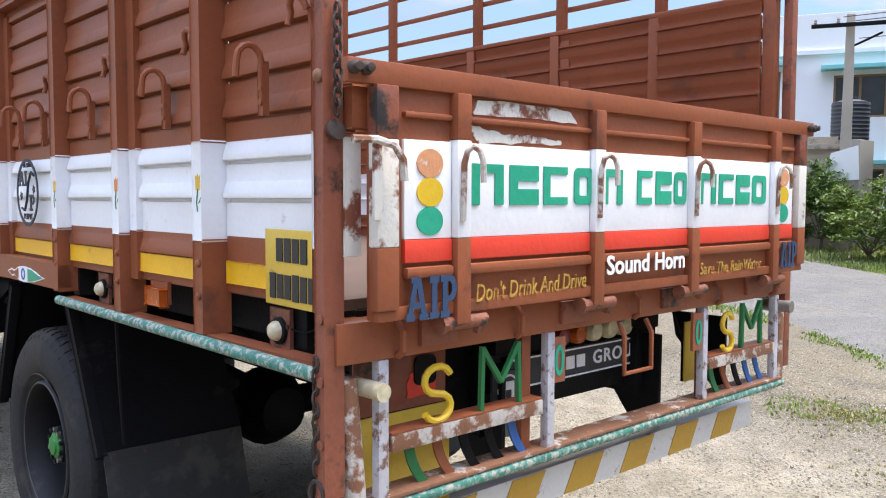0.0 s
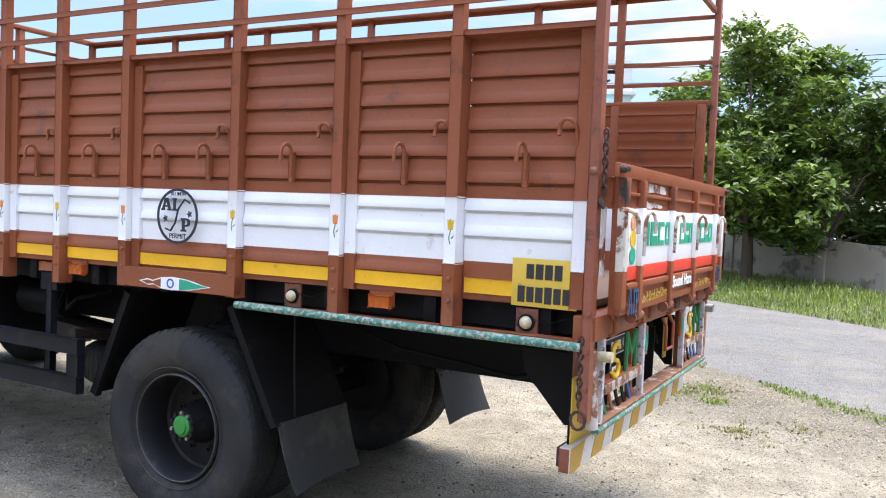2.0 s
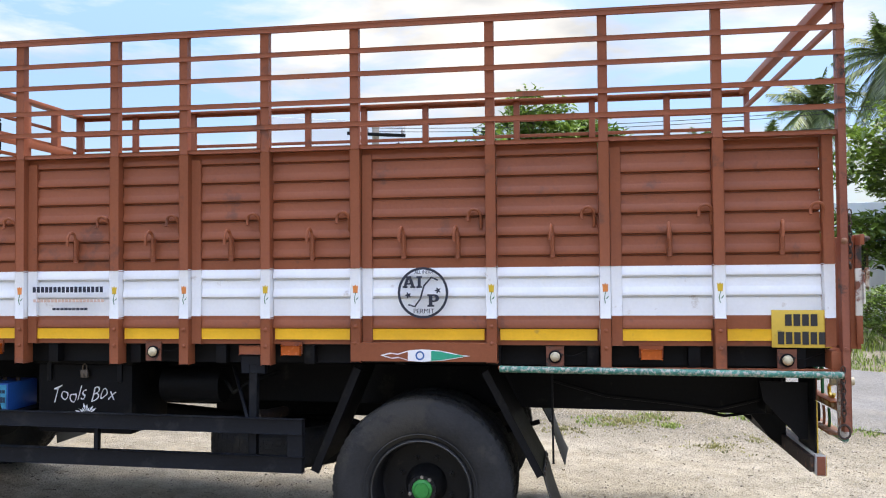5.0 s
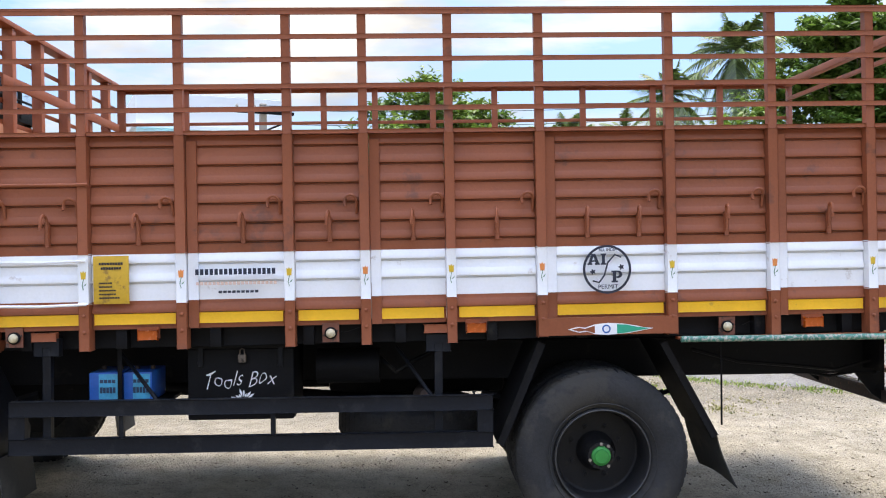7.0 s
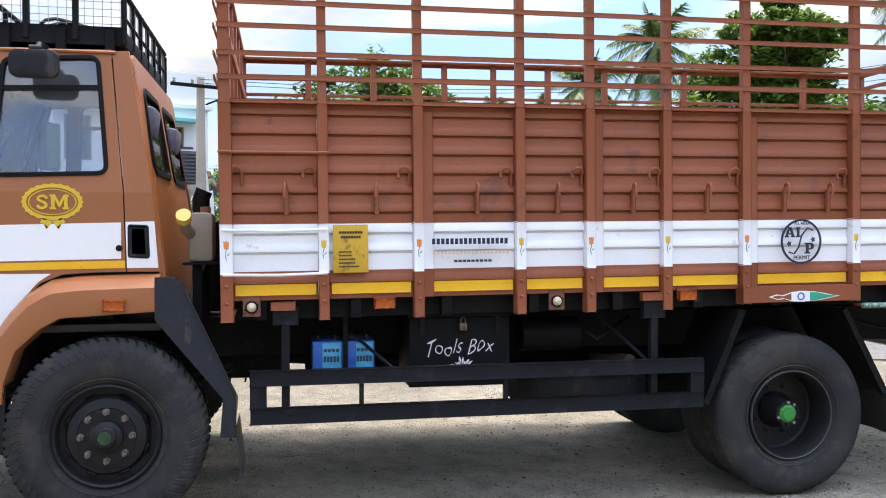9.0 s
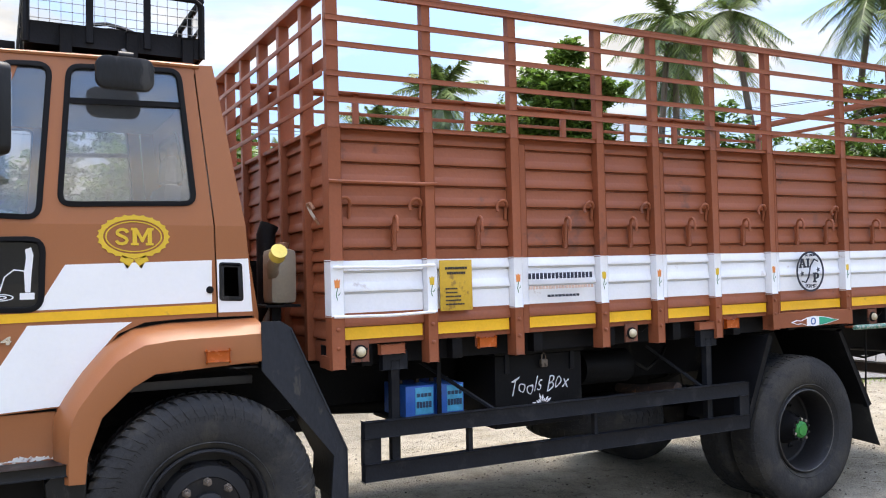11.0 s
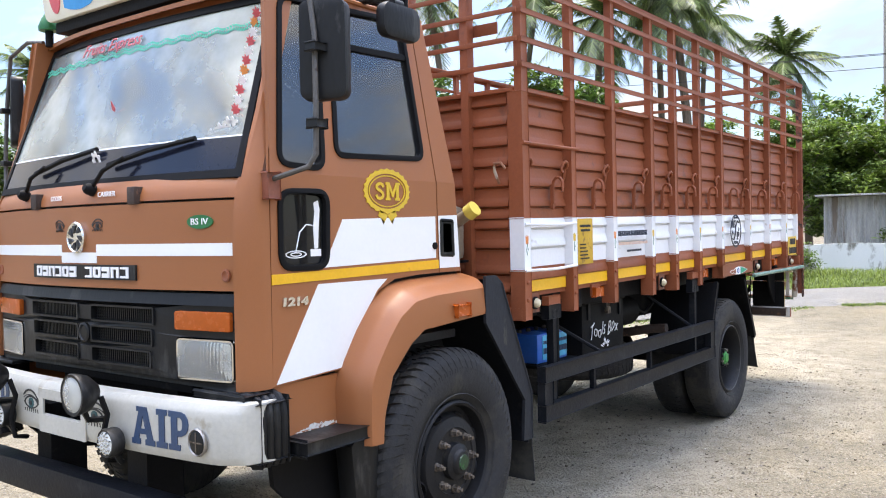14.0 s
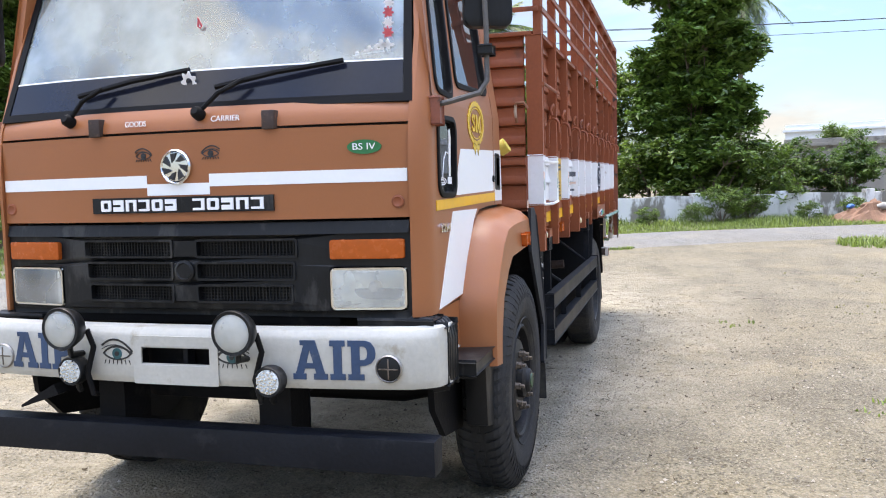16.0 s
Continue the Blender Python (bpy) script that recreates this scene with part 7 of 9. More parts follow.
def rear_wheels(s):
    for k, xc in enumerate((0.945, 0.665)):
        m = Matrix.Translation((s * xc, -0.010, 0.436)) @ pose(0, 0, 0, 0, 90 * s, 0)
        t = make_tyre(m, 0.492, 0.262, 0.272, False, "rear_tyre", "worn black twin rear tyre")
        dish = lathe([(0.274, -0.08), (0.279, 0.105), (0.269, 0.113), (0.258, 0.10), (0.253, 0.00), (0.246, -0.07), (0.212, -0.098), (0.12, -0.105), (0, -0.105)], m, 56)
        dished = part("rim", dish, RIM, t, "deep black dished rim")
        part("rim_lip", lathe([(0.265, 0.112), (0.269, 0.1155), (0.2735, 0.112)], m, 56, closed=True), RUSTYLIP, dished, "thin worn rim lip")
        if k == 0:
            part("hub", lathe([(0.115, -0.107), (0.112, -0.05), (0.090, -0.02), (0.078, 0.026), (0.076, 0.062), (0, 0.064)], m, 28), RIM, t)
            part("hub_plate", lathe([(0.057, 0.062), (0.054, 0.071), (0.041, 0.077), (0.038, 0.084), (0, 0.086)], m, 24), HUBGREEN, t, "bright green painted hub plate")
            for i in range(10):
                a = 2 * math.pi * i / 10
                part("hub_bolt", lathe([(0.010, 0.060), (0.010, 0.076), (0, 0.078)], m @ Matrix.Translation((0.069 * math.cos(a), 0.069 * math.sin(a), 0)), 6), STEEL if i % 3 == 0 else RIM, t)
            for i in range(8):
                a = 2 * math.pi * (i + 0.5) / 8
                part("wheel_nut", lathe([(0.018, -0.105), (0.018, -0.070), (0.009, -0.068), (0.009, -0.050), (0, -0.050)], m @ Matrix.Translation((0.150 * math.cos(a), 0.150 * math.sin(a), 0)), 6), RIM, t)


for s in (-1, 1):
    front_wheel(s)
    rear_wheels(s)
spare = make_tyre(Matrix.Translation((-0.14, 1.06, 0.515)), 0.475, 0.235, 0.278, False, "spare_tyre", "spare tyre slung flat under the chassis")
part("rim", lathe([(0.28, -0.09), (0.28, 0.09), (0.26, 0.08), (0.24, 0.0), (0.1, -0.03), (0, -0.03)], Matrix.Translation((-0.14, 1.06, 0.515)), 40), RIM, spare)

# mud guards and flaps
for s in (-1, 1):
    guard = grid_sheet(1, 6, lambda u, v: (s * (1.06 - 0.56 * u), -0.36 - 0.29 * v, 1.085 - 0.535 * v), (0, -0.012, -0.006))
    cube(s * 1.045, s * 1.072, -0.02, 0.02, 0, 0.61, 0.004, guard, at=Matrix.Translation((0, -0.355, 1.085)) @ pose(0, 0, 0, 180 - 28.5, 0, 0))
    g = part("rear_mud_guard", guard, BLACK, truck, "splashed black steel mud guard")
    part("mud_flap", grid_sheet(5, 8, lambda u, v: (s * (1.055 - 0.55 * u), -0.655 - 0.07 * v - 0.05 * v * v * (1 - 0.4 * u), 0.565 - 0.315 * v + 0.02 * math.sin(3 * u) * v), (0, -0.006, 0)), FLAP, g, "hanging black rubber mud flap")
    for k in range(5):
        part("flap_bolt", lathe([(0.011, 0), (0.011, 0.008), (0, 0.010)], Matrix.Translation((s * (1.02 - 0.12 * k), -0.662, 0.548)) @ pose(0, 0, 0, 90, 0, 0), 8), DARKRUST, g)
    fg = grid_sheet(1, 6, lambda u, v: (s * (1.06 - 0.5 * u), 0.34 + 0.235 * v, 1.09 - 0.56 * v), (0, 0.010, -0.004))
    cube(s * 1.045, s * 1.075, -0.022, 0.022, 0, 0.61, 0.004, fg, at=Matrix.Translation((0, 0.335, 1.09)) @ pose(0, 0, 0, 180 + 22.8, 0, 0))
    part("rear_mud_guard", fg, BLACK, truck)
    part("stay_rod", tube([(s * 1.02, -0.705, 1.08), (s * 1.012, -0.708, 0.82), (s * 1.0, -0.712, 0.60)], 0.006, 6), BLACK, truck)
    # behind the front wheel
    bent = lambda v: (3.66 - 0.345 * min(1, v / 0.72), 1.30 - 0.70 * v / 0.72) if v <= 0.72 else (3.315 + 0.06 * (v - 0.72), 0.60 - 0.55 * (v - 0.72))
    fgd = grid_sheet(2, 14, lambda u, v: (s * (1.10 - 0.42 * u), bent(v)[0], bent(v)[1]), (0, -0.012, -0.004))
    q = part("front_mud_guard", fgd, GUARD, truck, "bent dusty black mud guard")
    part("guard_lip", slab([(3.705, 1.318), (3.615, 1.318), (3.565, 1.285), (3.298, 0.700), (3.296, 0.460), (3.378, 0.465), (3.362, 0.670), (3.705, 1.095)], "x", s * 1.090, s * 1.106), DUSTGUARD, q, "dust-dulled black guard face", smooth=False)
    part("guard_fold", tube([(s * 1.106, 3.568, 1.280), (s * 1.107, 3.300, 0.698), (s * 1.106, 3.298, 0.465)], 0.006, 6), DUSTGUARD, q)
    part("mud_flap", grid_sheet(3, 4, lambda u, v: (s * (1.10 - 0.40 * u), 3.30 - 0.03 * v, 0.50 - 0.27 * v), (0, -0.006, 0)), FLAP, q)

# ---- the truck: cab ----
SPLIT = 1.765


def lean(v):
    """Upper cab sides lean inwards above the waist."""
    s = -1 if v.x < 0 else 1
    return Vector((v.x - s * 0.115 * max(0.0, v.z - SPLIT), v.y, v.z))


def skin(outline, holes, s, name, mat, parent, label="", x=0.955, thick=0.028, out=0.0, bevel=0.004, at=None):
    return part(name, slab(outline, "x", s * (x + out), s * (x + out - thick), holes, shape=lean, bevel=bevel), mat, parent, label)


def band(loop, grow):
    """The loop moved outwards from its middle by about grow."""
    n = len(loop)
    out = []
    for i in range(n):
        p0, p1, p2 = Vector(loop[i - 1]), Vector(loop[i]), Vector(loop[(i + 1) % n])
        d = (p2 - p0)
        nrm = Vector((d.y, -d.x)).normalized() if d.length > 1e-6 else Vector((0, 0))
        out.append((p1.x + nrm.x * grow, p1.y + nrm.y * grow))
    return out


def area(loop):
    return sum(a[0] * b[1] - b[0] * a[1] for a, b in zip(loop, loop[1:] + loop[:1]))


def outset(loop, grow):
    return band(loop, grow if area(loop) > 0 else -grow)


WIN = rounded_quad([(4.535, 1.850), (4.492, 2.470), (4.022, 2.495), (3.968, 1.868)], 0.05)
QUARTER = rounded_quad([(4.848, 1.800), (4.762, 2.458), (4.568, 2.468), (4.618, 1.790)], 0.055)
PEEP = rounded_quad([(4.852, 1.405), (4.852, 1.695), (4.600, 1.700), (4.608, 1.400)], 0.06)
DOOR_UP = [(4.897, SPLIT), (4.815, 2.515), (3.958, 2.538), (3.885, SPLIT)]
DOOR_LOW = [(4.902, 0.965), (4.897, SPLIT), (3.885, SPLIT), (3.872, 1.342), (4.02, 1.340), (4.19, 1.330), (4.30, 1.285), (4.40, 1.17), (4.46, 1.06), (4.50, 0.985)]

for s in (-1, 1):
    door = skin(DOOR_LOW, [PEEP], s, "door", CAB, truck, "orange-brown cab door with white stripe and black-edged windows", bevel=0)
    skin(DOOR_UP, [WIN, QUARTER], s, "door_upper", CAB, door, bevel=0)
    for name, loop in (("window", WIN), ("quarter_window", QUARTER), ("peep_window", PEEP)):
        w = skin(outset(loop, 0.012), [outset(loop, -0.012)], s, name, SEAL, door, "black rubber window seal", out=0.008, thick=0.03)
        g = skin(outset(loop, -0.010), [], s, "glass", DARKGLASS if loop is PEEP else GLASS, w, out=-0.010, thick=0.004, bevel=0)
        g.visible_shadow = False
    part("window_bar", slab([(4.512, 2.325), (4.514, 2.300), (4.006, 2.318), (4.008, 2.343)], "x", s * 0.958, s * 0.935, shape=lean), SEAL, door)
    # stripes
    skin([(4.515, 1.590), (4.628, 1.398), (3.895, 1.412), (3.895, 1.605)], [], s, "white_stripe", CABWHITE, door, out=0.0025, thick=0.004, bevel=0)
    skin([(4.660, 1.335), (4.885, 0.972), (4.512, 0.990), (4.470, 1.062), (4.408, 1.175), (4.31, 1.29), (4.245, 1.334)], [], s, "white_stripe", CABWHITE, door, out=0.0025, thick=0.004, bevel=0)
    skin([(4.900, 1.345), (4.900, 1.383), (3.876, 1.402), (3.876, 1.362)], [], s, "reflective_tape", YELLOW, door, "yellow reflective tape", out=0.004, thick=0.004, bevel=0)
    # rear corner of the cab
    rear_low = [(3.866, 1.342), (3.878, SPLIT), (3.735, SPLIT), (3.700, 1.342)]
    rear_up = [(3.878, SPLIT), (3.950, 2.530), (3.865, 2.535), (3.735, SPLIT)]
    pocket = rounded_quad([(3.858, 1.420), (3.858, 1.592), (3.758, 1.588), (3.752, 1.415)], 0.012, 3)
    skin(rear_low, [pocket], s, "rear_quarter", CAB, truck, bevel=0)
    skin(rear_up, [], s, "rear_quarter", CAB, truck, bevel=0)
    skin([(3.866, 1.362), (3.872, 1.608), (3.725, 1.612), (3.706, 1.362)], [outset(pocket, 0.002)], s, "white_quarter_stripe", CABWHITE, truck, out=0.0025, thick=0.004, bevel=0)
    hp = skin(outset(pocket, 0.004), [outset(pocket, -0.014)], s, "handle_pocket", PLASTIC, truck, "black recessed door handle", out=0.006, thick=0.02)
    skin(pocket, [], s, "pocket_back", PLASTIC, hp, out=-0.040, thick=0.004, bevel=0)
    part("handle_grip", cube(s * 0.920, s * 0.948, 3.815, 3.850, 1.45, 1.56, 0.006), PLASTIC, hp)
    part("key_lock", lathe([(0.017, 0), (0.017, 0.006), (0.008, 0.008), (0, 0.006)], Matrix.Translation((s * 0.957, 3.905, 1.468)) @ pose(0, 0, 0, 0, 90 * s, 0), 16), SEAL, door)
    # rounded corner column at the windscreen
    col = bmesh.new()
    rows = []
    for z in (0.962, 1.05, 1.2, 1.325, 1.345, 1.55, 1.70, SPLIT, 2.0, 2.25, 2.52):
        k = max(0.0, z - SPLIT)
        fy = 5.020 if z < 1.33 else 5.022 if z < 1.68 else 5.005 if z < 1.72 else 4.988 - 0.345 * max(0.0, z - 1.74)
        ry = 4.905 - 0.11 * k
        ox, ix = 0.958 - 0.115 * k, 0.893 + 0.020 * min(1.0, k / 0.02) - 0.100 * k
        rows.append([Vector((s * x, y, z)) for x, y in ((ix, fy + 0.004), (ix + 0.018, fy), (ix + 0.6 * (ox - ix), fy - 0.022), (ox - 0.006, fy - 0.05), (ox, max(ry + 0.012, fy - 0.085)), (ox, ry), (ox - 0.03, ry), (ix, fy - 0.03))])
    vs = [[col.verts.new(p) for p in r] for r in rows]
    for a, c in zip(vs, vs[1:]):
        for k in range(len(a)):
            col.faces.new((a[k], a[(k + 1) % len(a)], c[(k + 1) % len(a)], c[k]))
    col.faces.new(vs[0]), col.faces.new(vs[-1])
    part("corner_column", col, CAB, truck)
    # wheel arch flare
    OUT = [(3.690, 1.300), (4.10, 1.290), (4.235, 1.272), (4.345, 1.205), (4.430, 1.105), (4.510, 0.985), (4.535, 0.92), (4.530, 0.680)]
    INN = [(4.450, 0.680), (4.440, 0.79), (4.385, 0.945), (4.265, 1.060), (4.170, 1.112), (3.690, 1.140)]
    def walk_along(line, n):
        """n + 1 points evenly along a polyline."""
        d = [0.0]
        for p, q in zip(line, line[1:]):
            d.append(d[-1] + math.dist(p, q))
        out = []
        for k in range(n + 1):
            w = d[-1] * k / n
            m = max(i for i in range(len(d) - 1) if d[i] <= w + 1e-9)
            u = (w - d[m]) / (d[m + 1] - d[m])
            out.append(Vector(line[m]).lerp(Vector(line[m + 1]), min(1.0, u)))
        return out

    arch = bmesh.new()
    outer, inner = walk_along(OUT, 30), walk_along(INN[::-1], 30)
    stations = []
    for k, (o, i_) in enumerate(zip(outer, inner)):
        d = (outer[min(k + 1, 30)] - outer[max(k - 1, 0)]).normalized()
        up = Vector((-d.y, d.x))
        up = up if up.dot(o - i_) > 0 else -up
        row = [(0.90, o + up * 0.034), (0.958, o + up * 0.030), (1.020, o + up * 0.014), (1.050, o + up * 0.002), (1.093, o.lerp(i_, 0.22)), (1.104, o.lerp(i_, 0.90)), (1.100, i_), (1.085, i_ + (i_ - o).normalized() * 0.002), (0.90, i_ + (i_ - o).normalized() * 0.002)]
        stations.append([arch.verts.new((s * x, p.x, p.y)) for x, p in row])
    for a, c in zip(stations, stations[1:]):
        for k in range(9):
            arch.faces.new((a[k], a[(k + 1) % 9], c[(k + 1) % 9], c[k]))
    arch.faces.new(stations[0]), arch.faces.new(stations[-1])
    fl = part("wheel_arch", arch, CAB, truck, "flared orange-brown wheel arch")
    part("arch_reflector", cube(s * 1.098, s * 1.118, 3.855, 3.955, 1.150, 1.198, 0.010), AMBER, fl, "orange side reflector")
    # step behind the bumper
    part("step_panel", cube(s * 0.925, s * 0.945, 4.46, 4.93, 0.74, 0.968, 0.004), CAB, truck, "chipped orange-brown panel above the step")
    step = part("cab_step", cube(s * 0.93, s * 1.075, 4.43, 4.86, 0.715, 0.765, 0.012), PLASTIC, truck, "black plastic cab step")
    part("step_skirt", slab([(4.44, 0.75), (4.54, 0.75), (4.60, 0.69), (4.575, 0.44), (4.45, 0.41)], "x", s * 0.97, s * 1.062, bevel=0.006), PLASTIC, step)
    part("step_back", slab([(4.46, 0.74), (4.90, 0.74), (4.88, 0.58), (4.74, 0.44), (4.47, 0.40)], "x", s * 0.90, s * 0.925), BLACK, step)
    part("paint_chips", slab(ragged([(4.50, 0.766), (4.60, 0.768), (4.70, 0.767), (4.80, 0.766), (4.74, 0.776), (4.68, 0.79), (4.60, 0.781), (4.56, 0.774)], 0.006, 12, 9), "x", s * 0.9465, s * 0.945), PEEL, step, "chipped paint showing white primer", smooth=False)
    part("inner_arch", slab([(3.70, 1.16), (4.17, 1.13), (4.38, 0.96), (4.45, 0.68), (4.62, 0.68), (4.62, 1.34), (3.70, 1.34)], "x", s * 0.60, s * 0.93), BLACK, truck, smooth=False)
    # inner sides of the cab
    skin([(4.86, 1.05), (4.86, SPLIT), (3.90, SPLIT), (3.90, 1.36), (4.2, 1.35), (4.5, 1.05)], [outset(PEEP, 0.01)], s, "door_lining", LINING, door, x=0.922, thick=0.01, bevel=0)

# decals on the near door
EM = on_side(-0.956, 4.235, 1.712)
ring = part("emblem_ring", slab(ellipse(4.235, 1.712, 0.150, 0.096, 72, 24, 0.035), "x", -0.9585, -0.9555, [ellipse(4.235, 1.712, 0.128, 0.076, 40)]), GOLD, truck, "yellow scalloped oval emblem")
part("emblem_oval", slab(ellipse(4.235, 1.712, 0.120, 0.069, 40), "x", -0.9582, -0.9555, [ellipse(4.235, 1.712, 0.114, 0.064, 40)]), GOLD, ring)
block_letters("SM", 0.078, 0.165, on_side(-0.957, 4.235, 1.712), GOLD, ring)
for d in (-1, 1):
    part("emblem_ribbon", slab([(4.235, 1.610), (4.235 + d * 0.05, 1.630), (4.235 + d * 0.062, 1.605), (4.235 + d * 0.045, 1.596), (4.235 + d * 0.02, 1.580), (4.235 + d * 0.03, 1.570), (4.235 + d * 0.008, 1.596)], "x", -0.9585, -0.9555), GOLD, ring, smooth=False)
writing("model_number", "1214", 0.043, on_side(-0.958, 4.785, 1.275, -1), CHROME, truck, 0.132, depth=0.010, label="chrome model number", bold=0.0025, shear=0.08)
tall = part("window_decal", slab([(4.648, 1.475), (4.668, 1.475), (4.672, 1.56), (4.664, 1.62), (4.668, 1.655), (4.645, 1.665), (4.636, 1.63), (4.643, 1.56)], "x", -0.9475, -0.944), STICKER, truck, "plain white upright decal on the peep window", smooth=False)
part("decal_arc", tube([(-0.9465, 4.672, 1.565), (-0.9465, 4.71, 1.57), (-0.9465, 4.745, 1.54), (-0.9465, 4.765, 1.47)], 0.0028, 5), STICKER, tall)
for rw in (0.055, 0.030):
    part("decal_ripple", slab(ellipse(4.765, 1.455, rw, rw * 0.28, 24), "x", -0.9472, -0.9445, [ellipse(4.765, 1.455, rw - 0.006, rw * 0.28 - 0.004, 24)]), STICKER, tall)
part("decal_base", cube(-0.9474, -0.9445, 4.632, 4.688, 1.445, 1.473, 0), STICKER, tall, smooth=False)


def front_y(x, z):
    """The bowed front of the cab."""
    return 5.108 - 0.098 * (x / 0.9) ** 2


def front_plate(x0, x1, z0, z1, out, thick, n=16, yf=front_y):
    return grid_sheet(n, 2, lambda u, v: (x0 + (x1 - x0) * u, yf(x0 + (x1 - x0) * u, z0 + (z1 - z0) * v) + out, z0 + (z1 - z0) * v), (0, -thick, 0))


def bow(v):
    return Vector((v.x, v.y - 0.098 * (v.x / 0.9) ** 2, v.z))


FY = 5.108
flap = part("front_flap", front_plate(-0.892, 0.892, 1.328, 1.662, 0.0, 0.03), CAB, truck, "orange-brown front flap with white stripe")
cowl = part("cowl", grid_sheet(16, 3, lambda u, v: (-0.895 + 1.79 * u, front_y(-0.895 + 1.79 * u, 0) - 0.004 - 0.035 * v * v, 1.672 + 0.085 * v), (0, -0.03, 0)), CAB, truck)
for x0, x1, z0, z1 in ((-0.885, -0.135, 1.458, 1.505), (0.135, 0.885, 1.458, 1.505), (-0.135, 0.135, 1.428, 1.472)):
    part("white_front_stripe", front_plate(x0, x1, z0, z1, 0.0025, 0.004, 10), CABWHITE, flap)
part("maker_badge", lathe([(0.066, 0), (0.066, 0.012), (0.060, 0.018), (0.054, 0.012), (0, 0.014)], Matrix.Translation((0, FY, 1.535)) @ pose(0, 0, 0, -90, 0, 0), 36), CHROME, flap, "round chrome badge")
for i in range(7):
    a = 2 * math.pi * i / 7
    part("badge_vane", slab([(0.020 * math.cos(a), 0.020 * math.sin(a)), (0.052 * math.cos(a + 0.35), 0.052 * math.sin(a + 0.35)), (0.052 * math.cos(a + 0.85), 0.052 * math.sin(a + 0.85)), (0.026 * math.cos(a + 0.6), 0.026 * math.sin(a + 0.6))], "y", FY + 0.012, FY + 0.017), BLACKINK, flap, at=Matrix.Translation((0, 0, 1.535)), smooth=False)
name_plate = part("name_plate", front_plate(-0.392, 0.392, 1.362, 1.422, 0.010, 0.010, 10), PLASTIC, flap, "black name plate with white letter marks")
for i in range(12):
    if i != 5:
        x = -0.355 + 0.0595 * i
        outline, holes = letter_mark(x, 0.048, 1.370, 1.414, (0, 2, 3, 1)[i % 4])
        part("letter_mark", slab(outline, "y", FY + 0.010, FY + 0.015, holes, shape=bow), STICKER, name_plate, smooth=False)
part("emission_badge", slab(ellipse(-0.735, 1.585, 0.062, 0.026, 28), "y", FY + 0.001, FY + 0.006, shape=bow), GREEN, flap, "green oval badge")
writing("emission_letters", "BS IV", 0.034, on_front(-0.735, FY + 0.006, 1.585), STICKER, flap, 0.082, shape=bow)
for x in (-0.85, 0.85):
    part("flap_lock", lathe([(0.024, 0), (0.024, 0.006), (0.018, 0.008), (0.012, 0.004), (0, 0.004)], Matrix.Translation((x, front_y(x, 0), 1.385)) @ pose(0, 0, 0, -90, 0, 0), 18), BROWN, flap)


def almond(cx, cz, w, h, n=9):
    """A pointed oval."""
    up = [(cx - w + 2 * w * k / n, cz + h * (1 - (2 * k / n - 1) ** 2) ** 0.8) for k in range(n)]
    return up + [(cx + w - 2 * w * k / n, cz - 0.8 * h * (1 - (2 * k / n - 1) ** 2) ** 0.8) for k in range(n)]


def painted_mark(x, z, w, h, y, parent, shape, iris):
    """A hand-painted good-luck mark: pointed oval, round spot, arcs above and short strokes below."""
    sgn = 1 if x > 0 else -1
    part("painted_oval", slab(almond(x, z, w, h), "y", y, y + 0.002, [almond(x, z, w * 0.86, h * 0.74)], shape=shape), BLACKINK, parent, smooth=False)
    spot = part("painted_spot", slab(ellipse(x, z, h * 0.68, h * 0.68, 20), "y", y, y + 0.0025, shape=shape), iris, parent, smooth=False)
    part("painted_dot", slab(ellipse(x, z, h * 0.30, h * 0.30, 14), "y", y + 0.0025, y + 0.0045, shape=shape), BLACKINK, spot, smooth=False)
    for lift, thick in ((1.35, 0.10), (1.95, 0.24)):
        line = [(x + sgn * w * (1.05 - 2.1 * k / 10), z + h * (lift * (1 - 0.55 * (2 * k / 10 - 0.85) ** 2) - (0.25 if lift > 1.5 else 0.3))) for k in range(11)]
        part("painted_arc", slab(stroke_glyph(line, thick * h * 0.5), "y", y, y + 0.002, shape=shape), BLACKINK, parent, smooth=False)
    for k in range(7):
        a = x + w * (-0.8 + 1.6 * k / 6)
        part("painted_stroke", slab([(a - 0.002, z - 0.75 * h), (a + 0.002, z - 0.75 * h), (a + 0.0015 + 0.006 * (k - 3) / 3, z - 1.25 * h), (a - 0.0005 + 0.006 * (k - 3) / 3, z - 1.25 * h)], "y", y, y + 0.002, shape=shape), BLACKINK, parent, smooth=False)


for x in (-0.145, 0.145):
    painted_mark(x, 1.580, 0.036, 0.017, FY + 0.0005, flap, bow, BLACKINK)
writing("cowl_word", "GOODS", 0.030, on_front(0.175, FY + 0.0, 1.702), STICKER, cowl, 0.095, shape=bow, shear=0.1)
writing("cowl_word", "CARRIER", 0.030, on_front(-0.21, FY + 0.0, 1.707), STICKER, cowl, 0.115, shape=bow, shear=0.1)
for x in (-0.385, 0.36):
    part("flap_hinge", cube(x - 0.026, x + 0.026, front_y(x, 0) - 0.03, front_y(x, 0) + 0.018, 1.660, 1.730, 0.006), DARKRUST, cowl, "worn dark hinge block")

# grille
grille_holes = []
for zc in (1.222, 1.136, 1.050):
    for sgn in (-1, 1):
        a, c = sorted((sgn * 0.055, sgn * (0.462 - (1.222 - zc) * 0.12)))
        grille_holes.append((a, c, zc))
GO = rounded_quad([(-0.888, 0.955), (0.888, 0.955), (0.888, 1.316), (-0.888, 1.316)], 0.02, 3)
GY = 5.085


